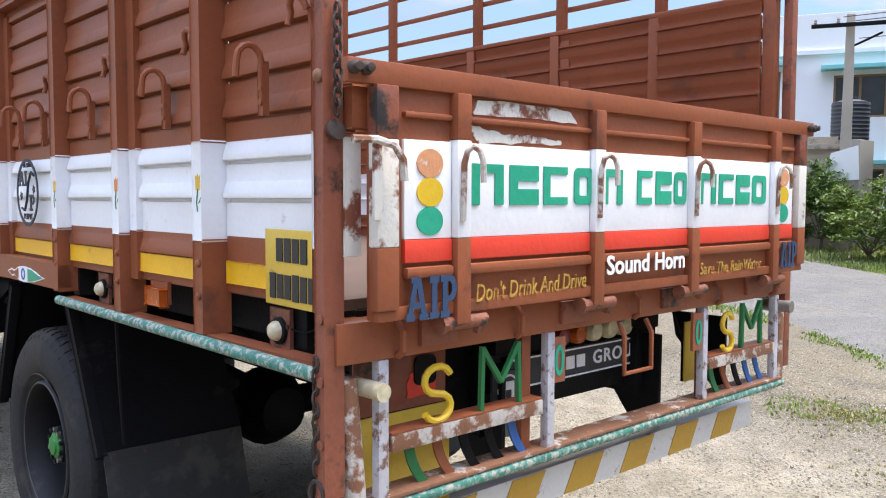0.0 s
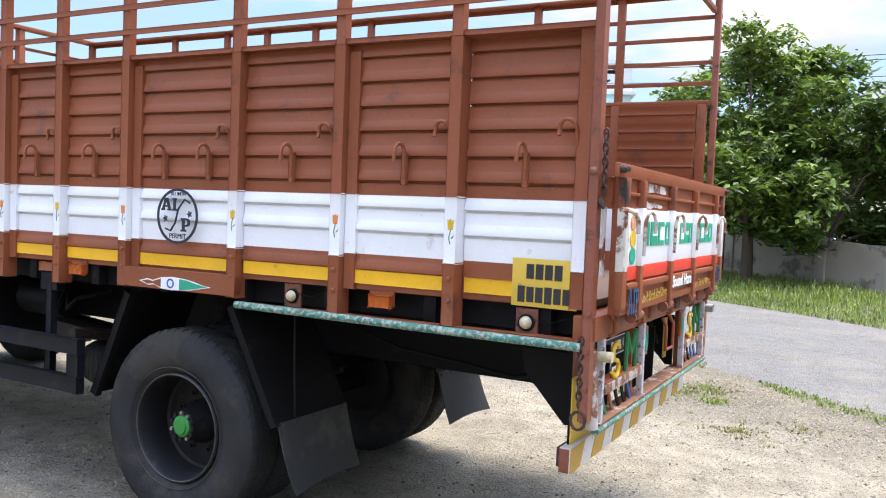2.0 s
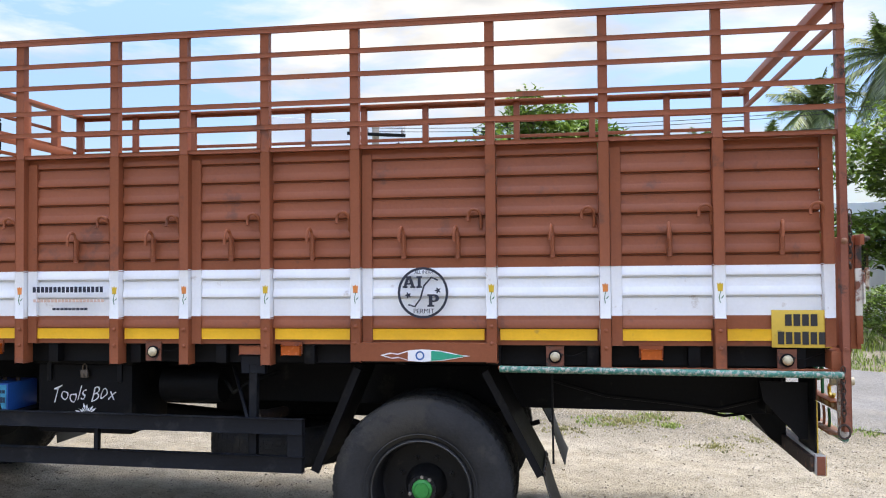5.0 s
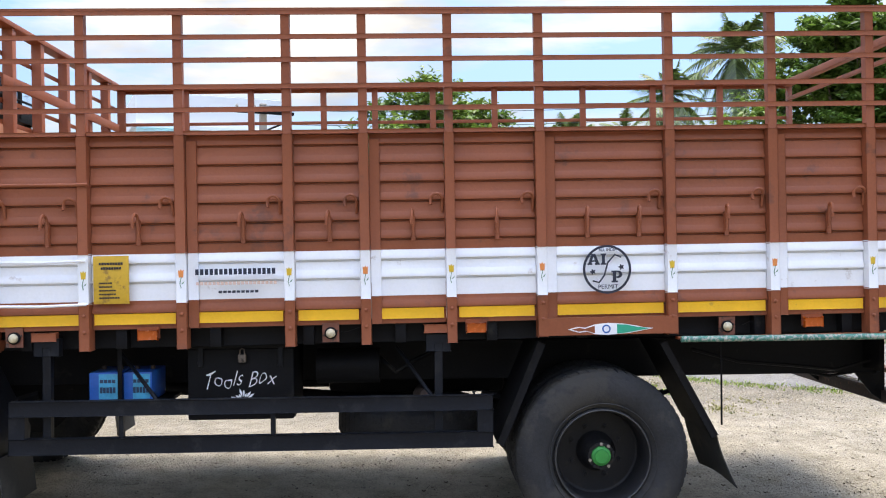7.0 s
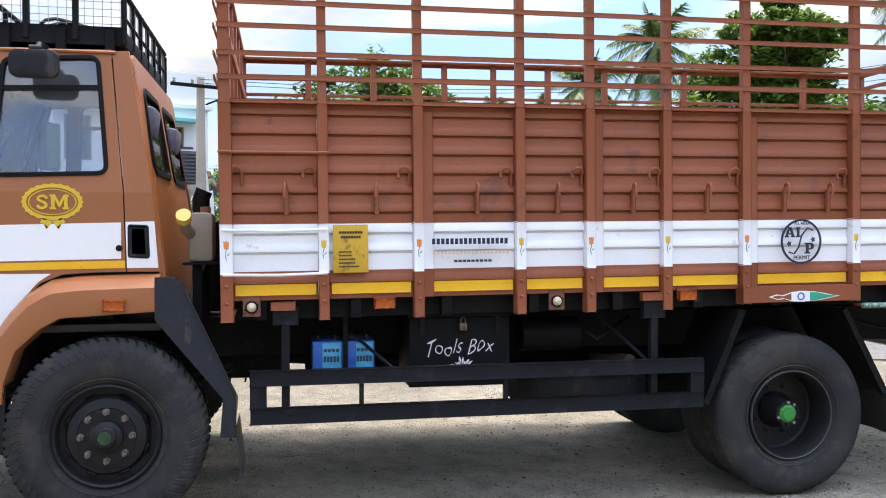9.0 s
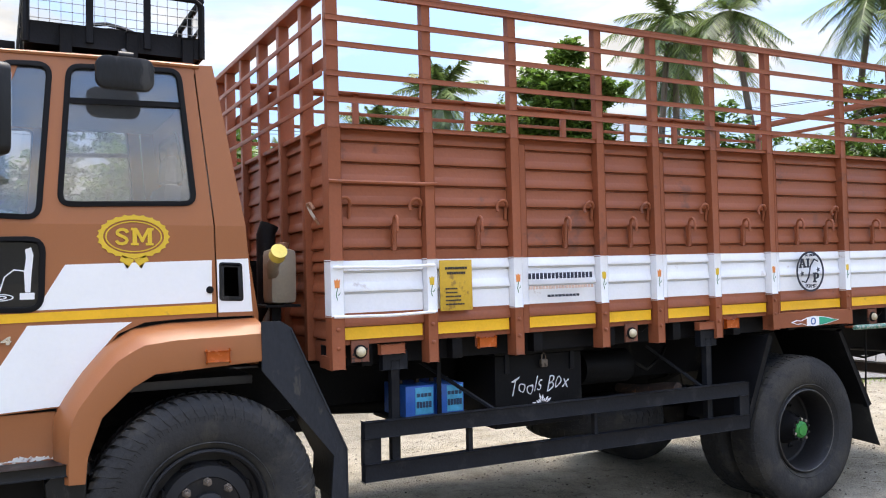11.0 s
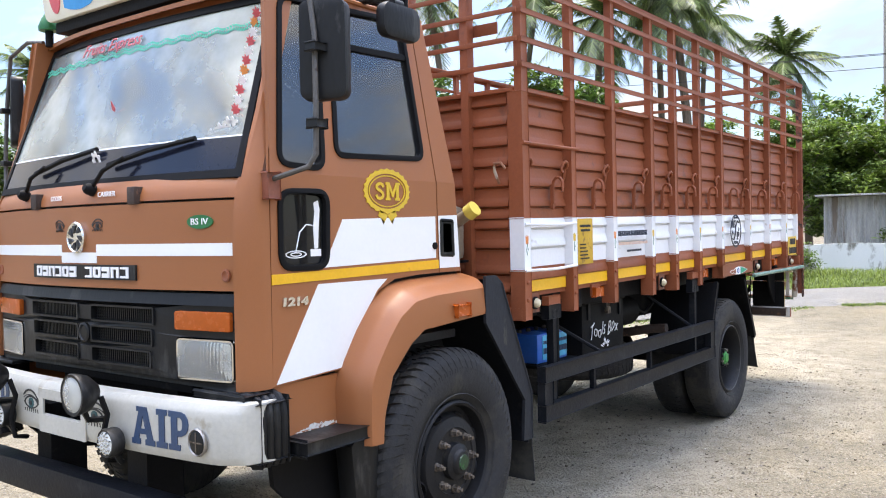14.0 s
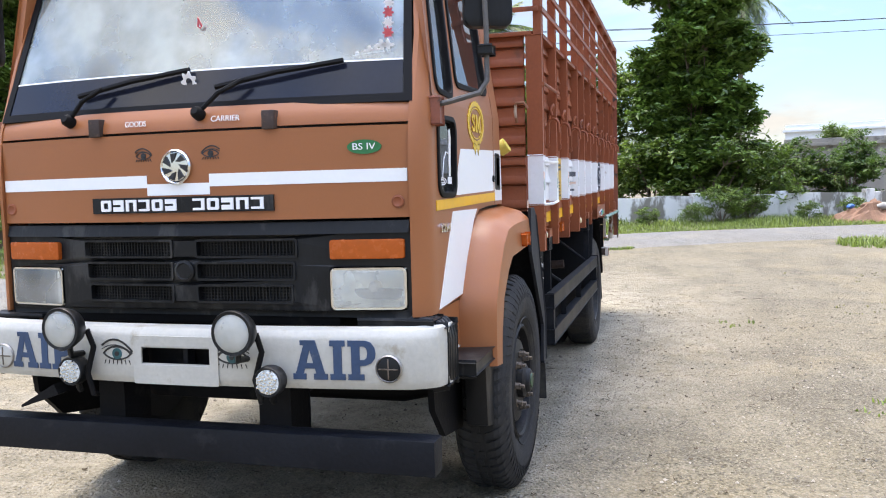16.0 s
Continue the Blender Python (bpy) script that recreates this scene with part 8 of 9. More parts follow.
def grille_bow(v):
    return Vector((v.x, v.y - 0.080 * (abs(v.x) / 0.9) ** 2.2, v.z))


lamp_holes = [rounded(min(s * 0.875, s * 0.585), max(s * 0.875, s * 0.585), 0.985, 1.150, 0.015, 2) for s in (-1, 1)]
grille = part("grille", slab(GO, "y", GY, GY - 0.03, [rounded(a, c, zc - 0.030, zc + 0.030, 0.008, 2) for a, c, zc in grille_holes] + lamp_holes, shape=grille_bow), PLASTIC, truck, "black plastic grille panel with mesh openings")
part("grille_brow", grid_sheet(16, 2, lambda u, v: (-0.885 + 1.77 * u, GY - 0.080 * abs(-0.983 + 1.967 * u) ** 2.2 + 0.012 * (1 - v), 1.272 + 0.045 * v), (0, -0.02, 0)), PLASTIC, grille)
for a, c, zc in grille_holes:
    frame_rim = slab(rounded(a - 0.006, c + 0.006, zc - 0.036, zc + 0.036, 0.010, 2), "y", GY + 0.008, GY - 0.002, [rounded(a + 0.002, c - 0.002, zc - 0.028, zc + 0.028, 0.007, 2)], shape=grille_bow)
    part("mesh_frame", frame_rim, PLASTIC, grille)
    net = bmesh.new()
    for i in range(int((c - a) / 0.0135)):
        x = a + 0.0135 * (i + 0.5)
        cube(x - 0.0022, x + 0.0022, GY - 0.022, GY - 0.018, zc - 0.030, zc + 0.030, 0, net)
    for j in range(5):
        z = zc - 0.024 + 0.012 * j
        cube(a, c, GY - 0.0225, GY - 0.0185, z - 0.0022, z + 0.0022, 0, net)
    for v in net.verts:
        v.co = grille_bow(v.co)
    part("mesh", net, PLASTIC, grille, smooth=False)
part("grille_boss", lathe([(0.042, 0), (0.042, 0.010), (0.032, 0.014), (0.028, 0.008), (0, 0.010)], Matrix.Translation((0, GY, 1.136)) @ pose(0, 0, 0, -90, 0, 0), 28), PLASTIC, grille)
part("radiator", cube(-0.6, 0.6, 4.93, 5.0, 0.92, 1.30, 0.01), BLACK, truck)
for s in (-1, 1):
    part("turn_lamp", slab(rounded(min(s * 0.868, s * 0.594), max(s * 0.868, s * 0.594), 1.178, 1.250, 0.008, 2), "y", GY + 0.016, GY - 0.01, shape=grille_bow, bevel=0.004), AMBER, truck, "amber front indicator")
    hl = part("headlamp", slab(rounded(min(s * 0.872, s * 0.590), max(s * 0.872, s * 0.590), 0.990, 1.145, 0.02, 3), "y", GY + 0.006, GY - 0.03, [rounded(min(s * 0.862, s * 0.600), max(s * 0.862, s * 0.600), 1.0, 1.135, 0.015, 3)], shape=grille_bow), CHROME, truck, "rectangular ribbed glass headlamp")
    bowl = grid_sheet(16, 12, lambda u, v: grille_bow(Vector((s * (0.594 + 0.274 * u), GY - 0.004 - 0.085 * (1 - abs(2 * u - 1) ** 2.4) * (1 - abs(2 * v - 1) ** 2.4), 0.993 + 0.149 * v))), (0, -0.004, 0))
    part("reflector", bowl, REFLECTOR, hl)
    part("bulb_shield", lathe([(0.022, 0), (0.022, 0.03), (0.014, 0.045), (0, 0.048)], Matrix.Translation(grille_bow(Vector((s * 0.731, GY - 0.085, 1.068)))) @ pose(0, 0, 0, -90, 0, 0), 16), STEEL, hl)
    pane = grid_sheet(64, 6, lambda u, v: grille_bow(Vector((s * (0.597 + 0.268 * u), GY + 0.006 + 0.006 * (1 - abs(2 * u - 1) ** 6) * (1 - abs(2 * v - 1) ** 6) + 0.00018 * math.cos(2 * math.pi * 16 * u), 0.997 + 0.141 * v))), (0, -0.003, 0))
    lens = part("lens", pane, LAMPGLASS, hl, "ribbed clear glass")
    lens.visible_shadow = False

# bumper
def bumper_y(x):
    return 5.205 - 0.075 * (abs(x) / 1.0) ** 2 - (1.3 * max(0.0, abs(x) - 0.90) ** 1.5) - 18.0 * max(0.0, abs(x) - 1.0) ** 1.5


SLOT = (-0.175, 0.135)
bump = bmesh.new()
profile = [(-0.05, 0.715), (-0.008, 0.722), (0.0, 0.740), (0.003, 0.752), (0.004, 0.80), (0.004, 0.86), (0.003, 0.900), (-0.002, 0.915), (-0.014, 0.933), (-0.06, 0.940)]
cols = [-1.022, -1.017, -1.012, -1.006, -1.0, -0.985, -0.96, -0.92, -0.86] + [-0.78 + 0.08 * i for i in range(20)] + [0.86, 0.92, 0.96, 0.985, 1.0, 1.006, 1.012, 1.017, 1.022]
cols = sorted(set([round(c, 4) for c in cols if not (SLOT[0] - 0.02 < c < SLOT[1] + 0.02)] + [SLOT[0], SLOT[1]]))
shell = profile + [(o - 0.008, z + (0.006 if z < 0.75 else -0.006 if z > 0.9 else 0.0)) for o, z in reversed(profile)]
ring_v = [[bump.verts.new((x, bumper_y(x) + o, z)) for o, z in shell] for x in cols]
NP = len(profile)
for i, (a, c) in enumerate(zip(ring_v, ring_v[1:])):
    for k in range(2 * NP):
        if SLOT[0] <= (cols[i] + cols[i + 1]) / 2 <= SLOT[1] and k in (4, 2 * NP - 6):
            continue
        bump.faces.new((a[k], a[(k + 1) % (2 * NP)], c[(k + 1) % (2 * NP)], c[k]))
bump.faces.new(ring_v[0]), bump.faces.new(ring_v[-1])
bumper_f = part("front_bumper", bump, BUMPER, truck, "white painted steel front bumper")
part("bumper_slot", cube(SLOT[0] - 0.01, SLOT[1] + 0.01, 5.10, 5.12, 0.78, 0.88, 0.002), BLACK, bumper_f)
part("slot_divider", cube(-0.055, -0.035, 5.13, 5.18, 0.79, 0.87, 0.002), GUARD, bumper_f)
plate_f = part("bumper_plate", slab(rounded(-0.200, 0.160, 0.722, 0.905, 0.006, 2), "y", 5.2040, 5.2115, [rounded(SLOT[0] + 0.01, SLOT[1] - 0.01, 0.795, 0.865, 0.004, 2)]), BUMPER, bumper_f, "bolted white plate round the bumper slot")


def bumper_bow(v):
    return Vector((v.x, v.y - 0.075 * v.x ** 2, v.z))


for x in (-0.645, 0.60):
    block_letters("AIP", 0.142, 0.305, on_front(x, 5.2095, 0.829), NAVY, bumper_f, bumper_bow)
for x in (-0.845, 0.80):
    part("round_reflector", lathe([(0.044, 0), (0.044, 0.010), (0.036, 0.014), (0, 0.016)], Matrix.Translation((x, bumper_y(x) + 0.002, 0.80)) @ pose(0, 0, 0, -90, 0, 0), 26), PLASTIC if x < 0 else BUMPER, bumper_f, "round bumper lamp cover")
    part("reflector_ring", lathe([(0.043, 0.010), (0.046, 0.015), (0.050, 0.010), (0.048, 0.0)], Matrix.Translation((x, bumper_y(x) + 0.002, 0.80)) @ pose(0, 0, 0, -90, 0, 0), 28, closed=True), STEEL, bumper_f)
    for w, h in ((0.036, 0.0022), (0.0022, 0.036)):
        part("reflector_bar", cube(x - w, x + w, bumper_y(x) + 0.0165, bumper_y(x) + 0.0195, 0.80 - h, 0.80 + h, 0.0005), NUT, bumper_f)
for x in (-0.255, 0.235):
    painted_mark(x, 0.832, 0.066, 0.032, 5.209, bumper_f, bumper_bow, TEALINK)
for s in (-1, 1):
    corner = part("bumper_corner", cube(s * 0.86, s * 1.006, 4.890, 5.020, 0.716, 0.926, 0.02), PLASTIC, bumper_f, "ribbed black bumper corner")
    for k in range(4):
        yk = 5.004 - 0.034 * k
        rib = [(s * 0.962, yk, 0.700), (s * 0.996, yk, 0.706), (s * 1.004, yk, 0.725), (s * 1.006, yk, 0.880), (s * 1.000, yk, 0.912), (s * 0.980, yk, 0.934), (s * 0.945, yk, 0.944), (s * 0.88, yk, 0.946)]
        part("corner_rib", tube(rib, 0.0185, 8), PLASTIC, corner)
    part("bumper_top", cube(s * 0.70, s * 0.975, 4.93, 5.06, 0.936, 0.955, 0.008), PLASTIC, bumper_f)
low = part("lower_bar", cube(-1.01, 1.01, 5.08, 5.18, 0.425, 0.552, 0.008), GUARD, truck, "heavy black lower bar")
for s in (-1, 1):
    part("bar_bracket", cube(s * 0.30, s * 0.42, 4.92, 5.09, 0.43, 0.80, 0.006), BLACK, low)
for x, r, z, y, mat, label in ((-0.335, 0.078, 0.945, 5.335, LAMPGLASS, "round spot lamp with clear glass"), (0.375, 0.078, 0.945, 5.335, LAMPGLASS, "round spot lamp with clear glass"), (-0.425, 0.052, 0.760, 5.262, LED, "round LED lamp"), (0.405, 0.052, 0.770, 5.262, LED, "round LED lamp")):
    q = Matrix.Translation((x, y, z)) @ pose(0, 0, 0, -90, 0, 0)
    if r > 0.06:
        lampb = lathe([(0, -0.095), (r * 0.45, -0.09), (r * 0.85, -0.055), (r, -0.02), (r * 1.04, 0.0), (r, 0.006), (r * 0.90, 0.004)], q, 32)
    else:
        lampb = lathe([(0, -0.05), (r, -0.05), (r * 1.08, -0.035), (r * 1.02, -0.02), (r * 1.08, -0.005), (r, 0.004), (r * 0.88, 0.002)], q, 28)
    body = part("spot_lamp" if r > 0.06 else "led_lamp", lampb, PLASTIC, truck, label)
    if r > 0.06:
        part("reflector", lathe([(r * 0.92, 0.0), (r * 0.80, -0.022), (r * 0.55, -0.040), (r * 0.25, -0.050), (0.012, -0.051), (0.012, -0.018), (0, -0.016)], q, 28), REFLECTOR, body)
        lens = part("lens", lathe([(r * 0.92, 0.002), (r * 0.6, 0.012), (0, 0.017), (0, 0.014), (r * 0.6, 0.009), (r * 0.92, -0.001)], q, 28), mat, body)
        lens.visible_shadow = False
    else:
        part("lens", lathe([(r * 0.91, 0.001), (r * 0.6, 0.006), (0, 0.008)], q, 28), mat, body)
        for k in range(30):
            ra, aa = r * 0.80 * math.sqrt((k + 0.5) / 30), 2.4 * k
            part("led", lathe([(0.0045, 0.003), (0.0045, 0.011), (0, 0.013)], q @ Matrix.Translation((ra * math.cos(aa), ra * math.sin(aa), 0)), 6), CHROME, body)
    part("lamp_bracket", tube([(x, y - 0.04, z - r * 0.8), (x + 0.02, y - 0.07, z - r - 0.03), (x + 0.02, bumper_y(x) - 0.01, z - r - 0.04)], 0.012, 7), PLASTIC, body)
for x in (-0.38, 0.33):
    part("lamp_cable", tube([(x, 5.25, 0.93), (x - 0.01, 5.23, 0.86), (x + 0.015, 5.24, 0.76), (x + 0.0, 5.23, 0.68), (x + 0.04, 5.16, 0.66)], 0.011, 7), BLACK, truck)
part("tow_bracket", slab([(0.52, 0.66), (0.70, 0.60), (0.70, 0.61), (0.54, 0.70)], "y", 5.10, 5.20), BLACK, truck)

# windscreen
def screen(u, v, out=0.0):
    """u from -1 to 1 across, v from 0 to 1 up."""
    return Vector((u * (0.903 - 0.062 * v), 5.052 - 0.268 * v - 0.075 * u * u * (1 - 0.25 * v) + 0.93 * out, 1.752 + 0.722 * v + 0.35 * out))


def screen_patch(u0, u1, v0, v1, out, thick, nu=12, nv=2):
    n = Vector((0, -0.93, -0.35)) * thick
    return grid_sheet(nu, nv, lambda a, c: screen(u0 + (u1 - u0) * a, v0 + (v1 - v0) * c, out), n)


ws = part("windscreen", screen_patch(-0.965, 0.965, 0.035, 0.965, 0.004, 0.005, 20, 8), SCREENGLASS, truck, "wide curved windscreen")
ws.visible_shadow = False
for u0, u1, v0, v1 in ((-1, 1, -0.012, 0.030), (-1, 1, 0.966, 1.008), (-1, -0.965, 0.028, 0.968), (0.965, 1, 0.028, 0.968)):
    part("screen_seal", screen_patch(u0, u1, v0, v1, 0.012, 0.025, 16, 4), SEAL, ws, "black rubber windscreen seal")
part("screen_header", grid_sheet(16, 2, lambda a, c: screen(-1 + 2 * a, 1.0 + 0.08 * c, -0.002 - 0.01 * c), (0, -0.02, -0.012)), CAB, truck)
part("screen_line", screen_patch(-0.962, 0.962, 0.205, 0.213, 0.010, 0.004, 16, 1), STICKER, ws, "thin white sticker line")
part("screen_shade", screen_patch(-0.962, 0.962, 0.03, 0.205, 0.0085, 0.003, 16, 1), DARKBAND, ws, "dark lower band of the windscreen")
garland = bmesh.new()
for i in range(110):
    u = -0.93 + 1.86 * i / 109
    c = screen(u, 0.835 + 0.008 * math.sin(i * 0.9), 0.011)
    for d in (-1, 1):
        garland.faces.new([garland.verts.new(c + Vector((dx, 0, dz * d))) for dx, dz in ((0, 0), (0.010, 0.003), (0.019, 0.013), (0.003, 0.011))])
part("green_garland", garland, STICKGREEN, ws, "sea-green leaf garland sticker", smooth=False)
for u in (-0.90,):
    for i in range(11):
        v = 0.35 + 0.055 * i
        c = screen(u, v, 0.012)
        fl = slab(ellipse(0, 0, 0.017, 0.020, 40, 8, 0.30), "y", 0, 0.002)
        part("flower_sticker", fl, (STICKRED, STICKER, STICKRED, STICKER, ORANGE)[i % 5], ws, at=Matrix.Translation(c) @ pose(0, 0, 0, -20, 0, -15 * u))
    c = screen(u, 0.285, 0.012)
    for i in range(6):
        part("lace_sticker", slab(ellipse(-u * 0.026 * i, -0.010 * i + 0.01 * (i % 2), 0.018, 0.016, 24, 4, 0.4), "y", 0, 0.003), STICKER, ws, at=Matrix.Translation(c) @ pose(0, 0, 0, -20, 0, -12 * u))
part("lace_sticker", slab(ellipse(0, 0, 0.030, 0.036, 40, 7, 0.2), "y", 0, 0.003, [ellipse(0, 0, 0.014, 0.016, 20)]), STICKER, ws, at=Matrix.Translation(screen(-0.02, 0.145, 0.012)) @ pose(0, 0, 0, -20, 0, 0))
part("drop_sticker", slab([(0, 0.04), (0.012, 0.005), (0, -0.006), (-0.012, 0.005)], "y", 0, 0.003, [[(0, 0.018), (0.005, 0.004), (0, 0.0), (-0.005, 0.004)]]), STICKRED, ws, at=Matrix.Translation(screen(-0.03, 0.45, 0.012)) @ pose(0, 0, 0, -20, 0, 0), smooth=False)
c = screen(0.20, 0.90, 0.014)
writing("screen_lettering", "Fruits Express", 0.092, Matrix.Translation(c) @ FRONT @ pose(0, 0, 0, -20, 0, 0), STICKER, ws, 0.47, depth=0.002, shear=0.25)
writing("screen_lettering", "Fruits Express", 0.090, Matrix.Translation(c + Vector((0, 0.004, 0.001))) @ FRONT @ pose(0, 0, 0, -20, 0, 0), STICKRED, ws, 0.465, depth=0.002, shear=0.25)
# wipers
for x, tipx, tipz in ((0.50, -0.02, 0.24), (-0.10, -0.62, 0.25)):
    base = Vector((x, front_y(x, 0) - 0.005, 1.735))
    uu = lambda xx: xx / 0.86
    mid = screen(uu((x + tipx) / 2 + 0.10), 0.115, 0.05)
    tip = screen(uu(tipx), 0.20, 0.03)
    arm = part("wiper", tube([tuple(base), tuple(base.lerp(mid, 0.5) + Vector((0, 0.02, 0.01))), tuple(mid)], 0.009, 7), BLACK, truck, "black windscreen wiper")
    heel = screen(uu(tipx + 0.48), 0.095, 0.03)
    part("blade", tube([tuple(heel), tuple(heel.lerp(tip, 0.5) + Vector((0, 0.012, 0.006))), tuple(tip)], 0.011, 6), SEAL, arm)
    part("pivot", lathe([(0.024, 0), (0.024, 0.03), (0.014, 0.045), (0, 0.045)], Matrix.Translation(base + Vector((0, -0.01, -0.01))) @ pose(0, 0, 0, -70, 0, 0), 14), BLACK, arm)

# roof, back wall, floor and inside
roof = grid_sheet(16, 16, lambda a, c: (
    (-1 + 2 * a) * (0.868 - 0.0 * c), 3.865 + 0.945 * c - 0.05 * (abs(-1 + 2 * a) ** 3) * (1 if c > 0.5 else -0.6) * abs(2 * c - 1),
    2.508 + 0.062 * (1 - abs(-1 + 2 * a) ** 4) * (1 - 0.75 * abs(2 * c - 1) ** 5) + 0.012 * c * 0), (0, 0, -0.02))
part("roof", roof, CAB, truck)
for s in (-1, 1):
    part("drip_rail", tube([(s * 0.872, 3.93, 2.522), (s * 0.872, 4.40, 2.520), (s * 0.868, 4.80, 2.508)], 0.010, 6), CAB, truck)
BW = [rounded_quad([(s * 0.10, 1.90), (s * 0.10, 2.36), (s * 0.70, 2.36), (s * 0.74, 1.90)], 0.06) for s in (-1, 1)]
back_shape = lambda v: Vector((v.x * (1 - 0.12 * max(0, v.z - SPLIT)), v.y + 0.16 * max(0.0, v.z - 1.35) - 0.0, v.z))
backwall = part("back_wall", slab(rounded_quad([(-0.93, 1.10), (0.93, 1.10), (0.93, 2.53), (-0.93, 2.53)], 0.08, 4), "y", 3.665, 3.69, BW, shape=back_shape), CAB, truck, "orange-brown cab rear wall with two windows")
for loop in BW:
    w = part("rear_window", slab(outset(loop, 0.02), "y", 3.655, 3.70, [outset(loop, -0.012)], shape=back_shape), SEAL, backwall, "black rubber window seal")
    g = part("glass", slab(outset(loop, -0.010), "y", 3.674, 3.678, shape=back_shape), GLASS, w)
    g.visible_shadow = False
for s in (-1, 1):
    edge = bmesh.new()
    rows = []
    for z in (1.12, 1.35, SPLIT, 2.1, 2.40, 2.50):
        k = max(0.0, z - SPLIT)
        yb = 3.665 + 0.16 * max(0.0, z - 1.35)
        xo = 0.955 - 0.115 * k
        yf = 3.735 + 0.17 * k if z >= SPLIT else 3.70 + 0.035 * (z - 1.342) / 0.42
        yf = max(yf, yb + 0.03)
        r = [(xo, yf), (xo - 0.004, yb + 0.028), (xo - 0.018, yb + 0.008), (xo - 0.05, yb - 0.001), (xo - 0.05, yb + 0.02), (xo - 0.028, yf)]
        rows.append([edge.verts.new((s * x, y, z)) for x, y in r])
    for a, c in zip(rows, rows[1:]):
        for k in range(6):
            edge.faces.new((a[k], a[(k + 1) % 6], c[(k + 1) % 6], c[k]))
    edge.faces.new(rows[0]), edge.faces.new(rows[-1])
    part("rear_corner", edge, CAB, truck)
part("cab_floor", cube(-0.92, 0.92, 3.70, 4.98, 1.02, 1.06, 0.004), DASH, truck)
part("engine_cover", cube(-0.30, 0.30, 3.95, 4.95, 1.06, 1.45, 0.06), DASH, truck)
part("dashboard", slab([(4.70, 1.40), (4.66, 1.58), (4.74, 1.70), (4.95, 1.735), (4.98, 1.40)], "x", -0.90, 0.90), DASH, truck)
part("head_lining", cube(-0.82, 0.82, 3.88, 4.72, 2.47, 2.485, 0), LINING, truck)
for x in (-0.52, 0.52):
    seat = part("seat", cube(x - 0.25, x + 0.25, 3.92, 4.42, 1.36, 1.50, 0.04), SEAT, truck, "grey-blue cloth cab seat")
    part("backrest", cube(x - 0.25, x + 0.25, -0.06, 0.06, 0, 0.62, 0.045, at=Matrix.Translation((0, 3.92, 1.48)) @ pose(0, 0, 0, 8, 0, 0)), SEAT, seat)
    part("headrest", cube(x - 0.13, x + 0.13, -0.05, 0.05, 0, 0.17, 0.035, at=Matrix.Translation((0, 3.83, 2.11)) @ pose(0, 0, 0, 8, 0, 0)), SEAT, seat)
    part("seat_base", cube(x - 0.2, x + 0.2, 3.98, 4.36, 1.06, 1.37, 0.02), DASH, seat)
wheel_c = Matrix.Translation((0.50, 4.52, 1.72)) @ pose(0, 0, 0, 40, 0, 0)
sw = bmesh.new()
tube([tuple(wheel_c @ Vector((0.22 * math.cos(a), 0.22 * math.sin(a), 0))) for a in [2 * math.pi * k / 28 for k in range(29)]], 0.014, 7, sw)
for a in (0.5, 2.64, 4.71):
    tube([tuple(wheel_c @ Vector((0, 0, -0.02))), tuple(wheel_c @ Vector((0.22 * math.cos(a), 0.22 * math.sin(a), 0)))], 0.012, 6, sw)
tube([tuple(wheel_c @ Vector((0, 0, 0.02))), (0.50, 4.80, 1.42)], 0.03, 8, sw)
part("steering_wheel", sw, SEAL, truck)

# mirrors
for s in (-1, 1):
    rod = part("mirror_rod", tube([(s * 0.965, 4.905, 1.735), (s * 1.02, 4.90, 1.745), (s * 1.125, 4.865, 1.775), (s * 1.15, 4.848, 1.82), (s * 1.15, 4.845, 2.0), (s * 1.14, 4.835, 2.25), (s * 1.10, 4.83, 2.48), (s * 0.98, 4.80, 2.545), (s * 0.86, 4.78, 2.53)], 0.0105, 8), RODGREY, truck, "bent grey steel mirror rod")
    part("rod_bracket", cube(s * 0.955, s * 0.985, 4.875, 4.935, 1.665, 1.76, 0.006), STAINED, rod)
    for z in (1.93, 2.205):
        part("clamp", cube(s * 1.128, s * 1.170, 4.81, 4.868, z - 0.014, z + 0.014, 0.006), PLASTIC, rod)
    turned = Matrix.Translation((s * 1.15, 4.80, 0)) @ pose(0, 0, 0, 0, 0, -24 * s) @ Matrix.Translation((-s * 1.15, -4.80, 0))
    head = part("mirror_housing", slab(rounded(min(s * 1.058, s * 1.240), max(s * 1.058, s * 1.240), 2.02, 2.385, 0.035), "y", 4.752, 4.815, bevel=0.012), PLASTIC, rod, "black wing mirror housing", at=turned)
    part("mirror_face", slab(rounded(min(s * 1.073, s * 1.225), max(s * 1.073, s * 1.225), 2.04, 2.365, 0.028), "y", 4.748, 4.7515), MIRROR, head, at=turned)
kerb = part("kerb_mirror", slab(rounded(4.165, 4.405, 2.335, 2.480, 0.045), "x", -1.105, -1.055, bevel=0.016), PLASTIC, truck, "black kerb mirror above the door")
part("kerb_clamp", tube([(-1.065, 4.25, 2.488), (-1.065, 4.31, 2.488)], 0.020, 10), PLASTIC, kerb)
part("kerb_arm", tube([(-1.065, 4.28, 2.485), (-1.0, 4.28, 2.525), (-0.86, 4.28, 2.535)], 0.014, 7), PLASTIC, kerb)

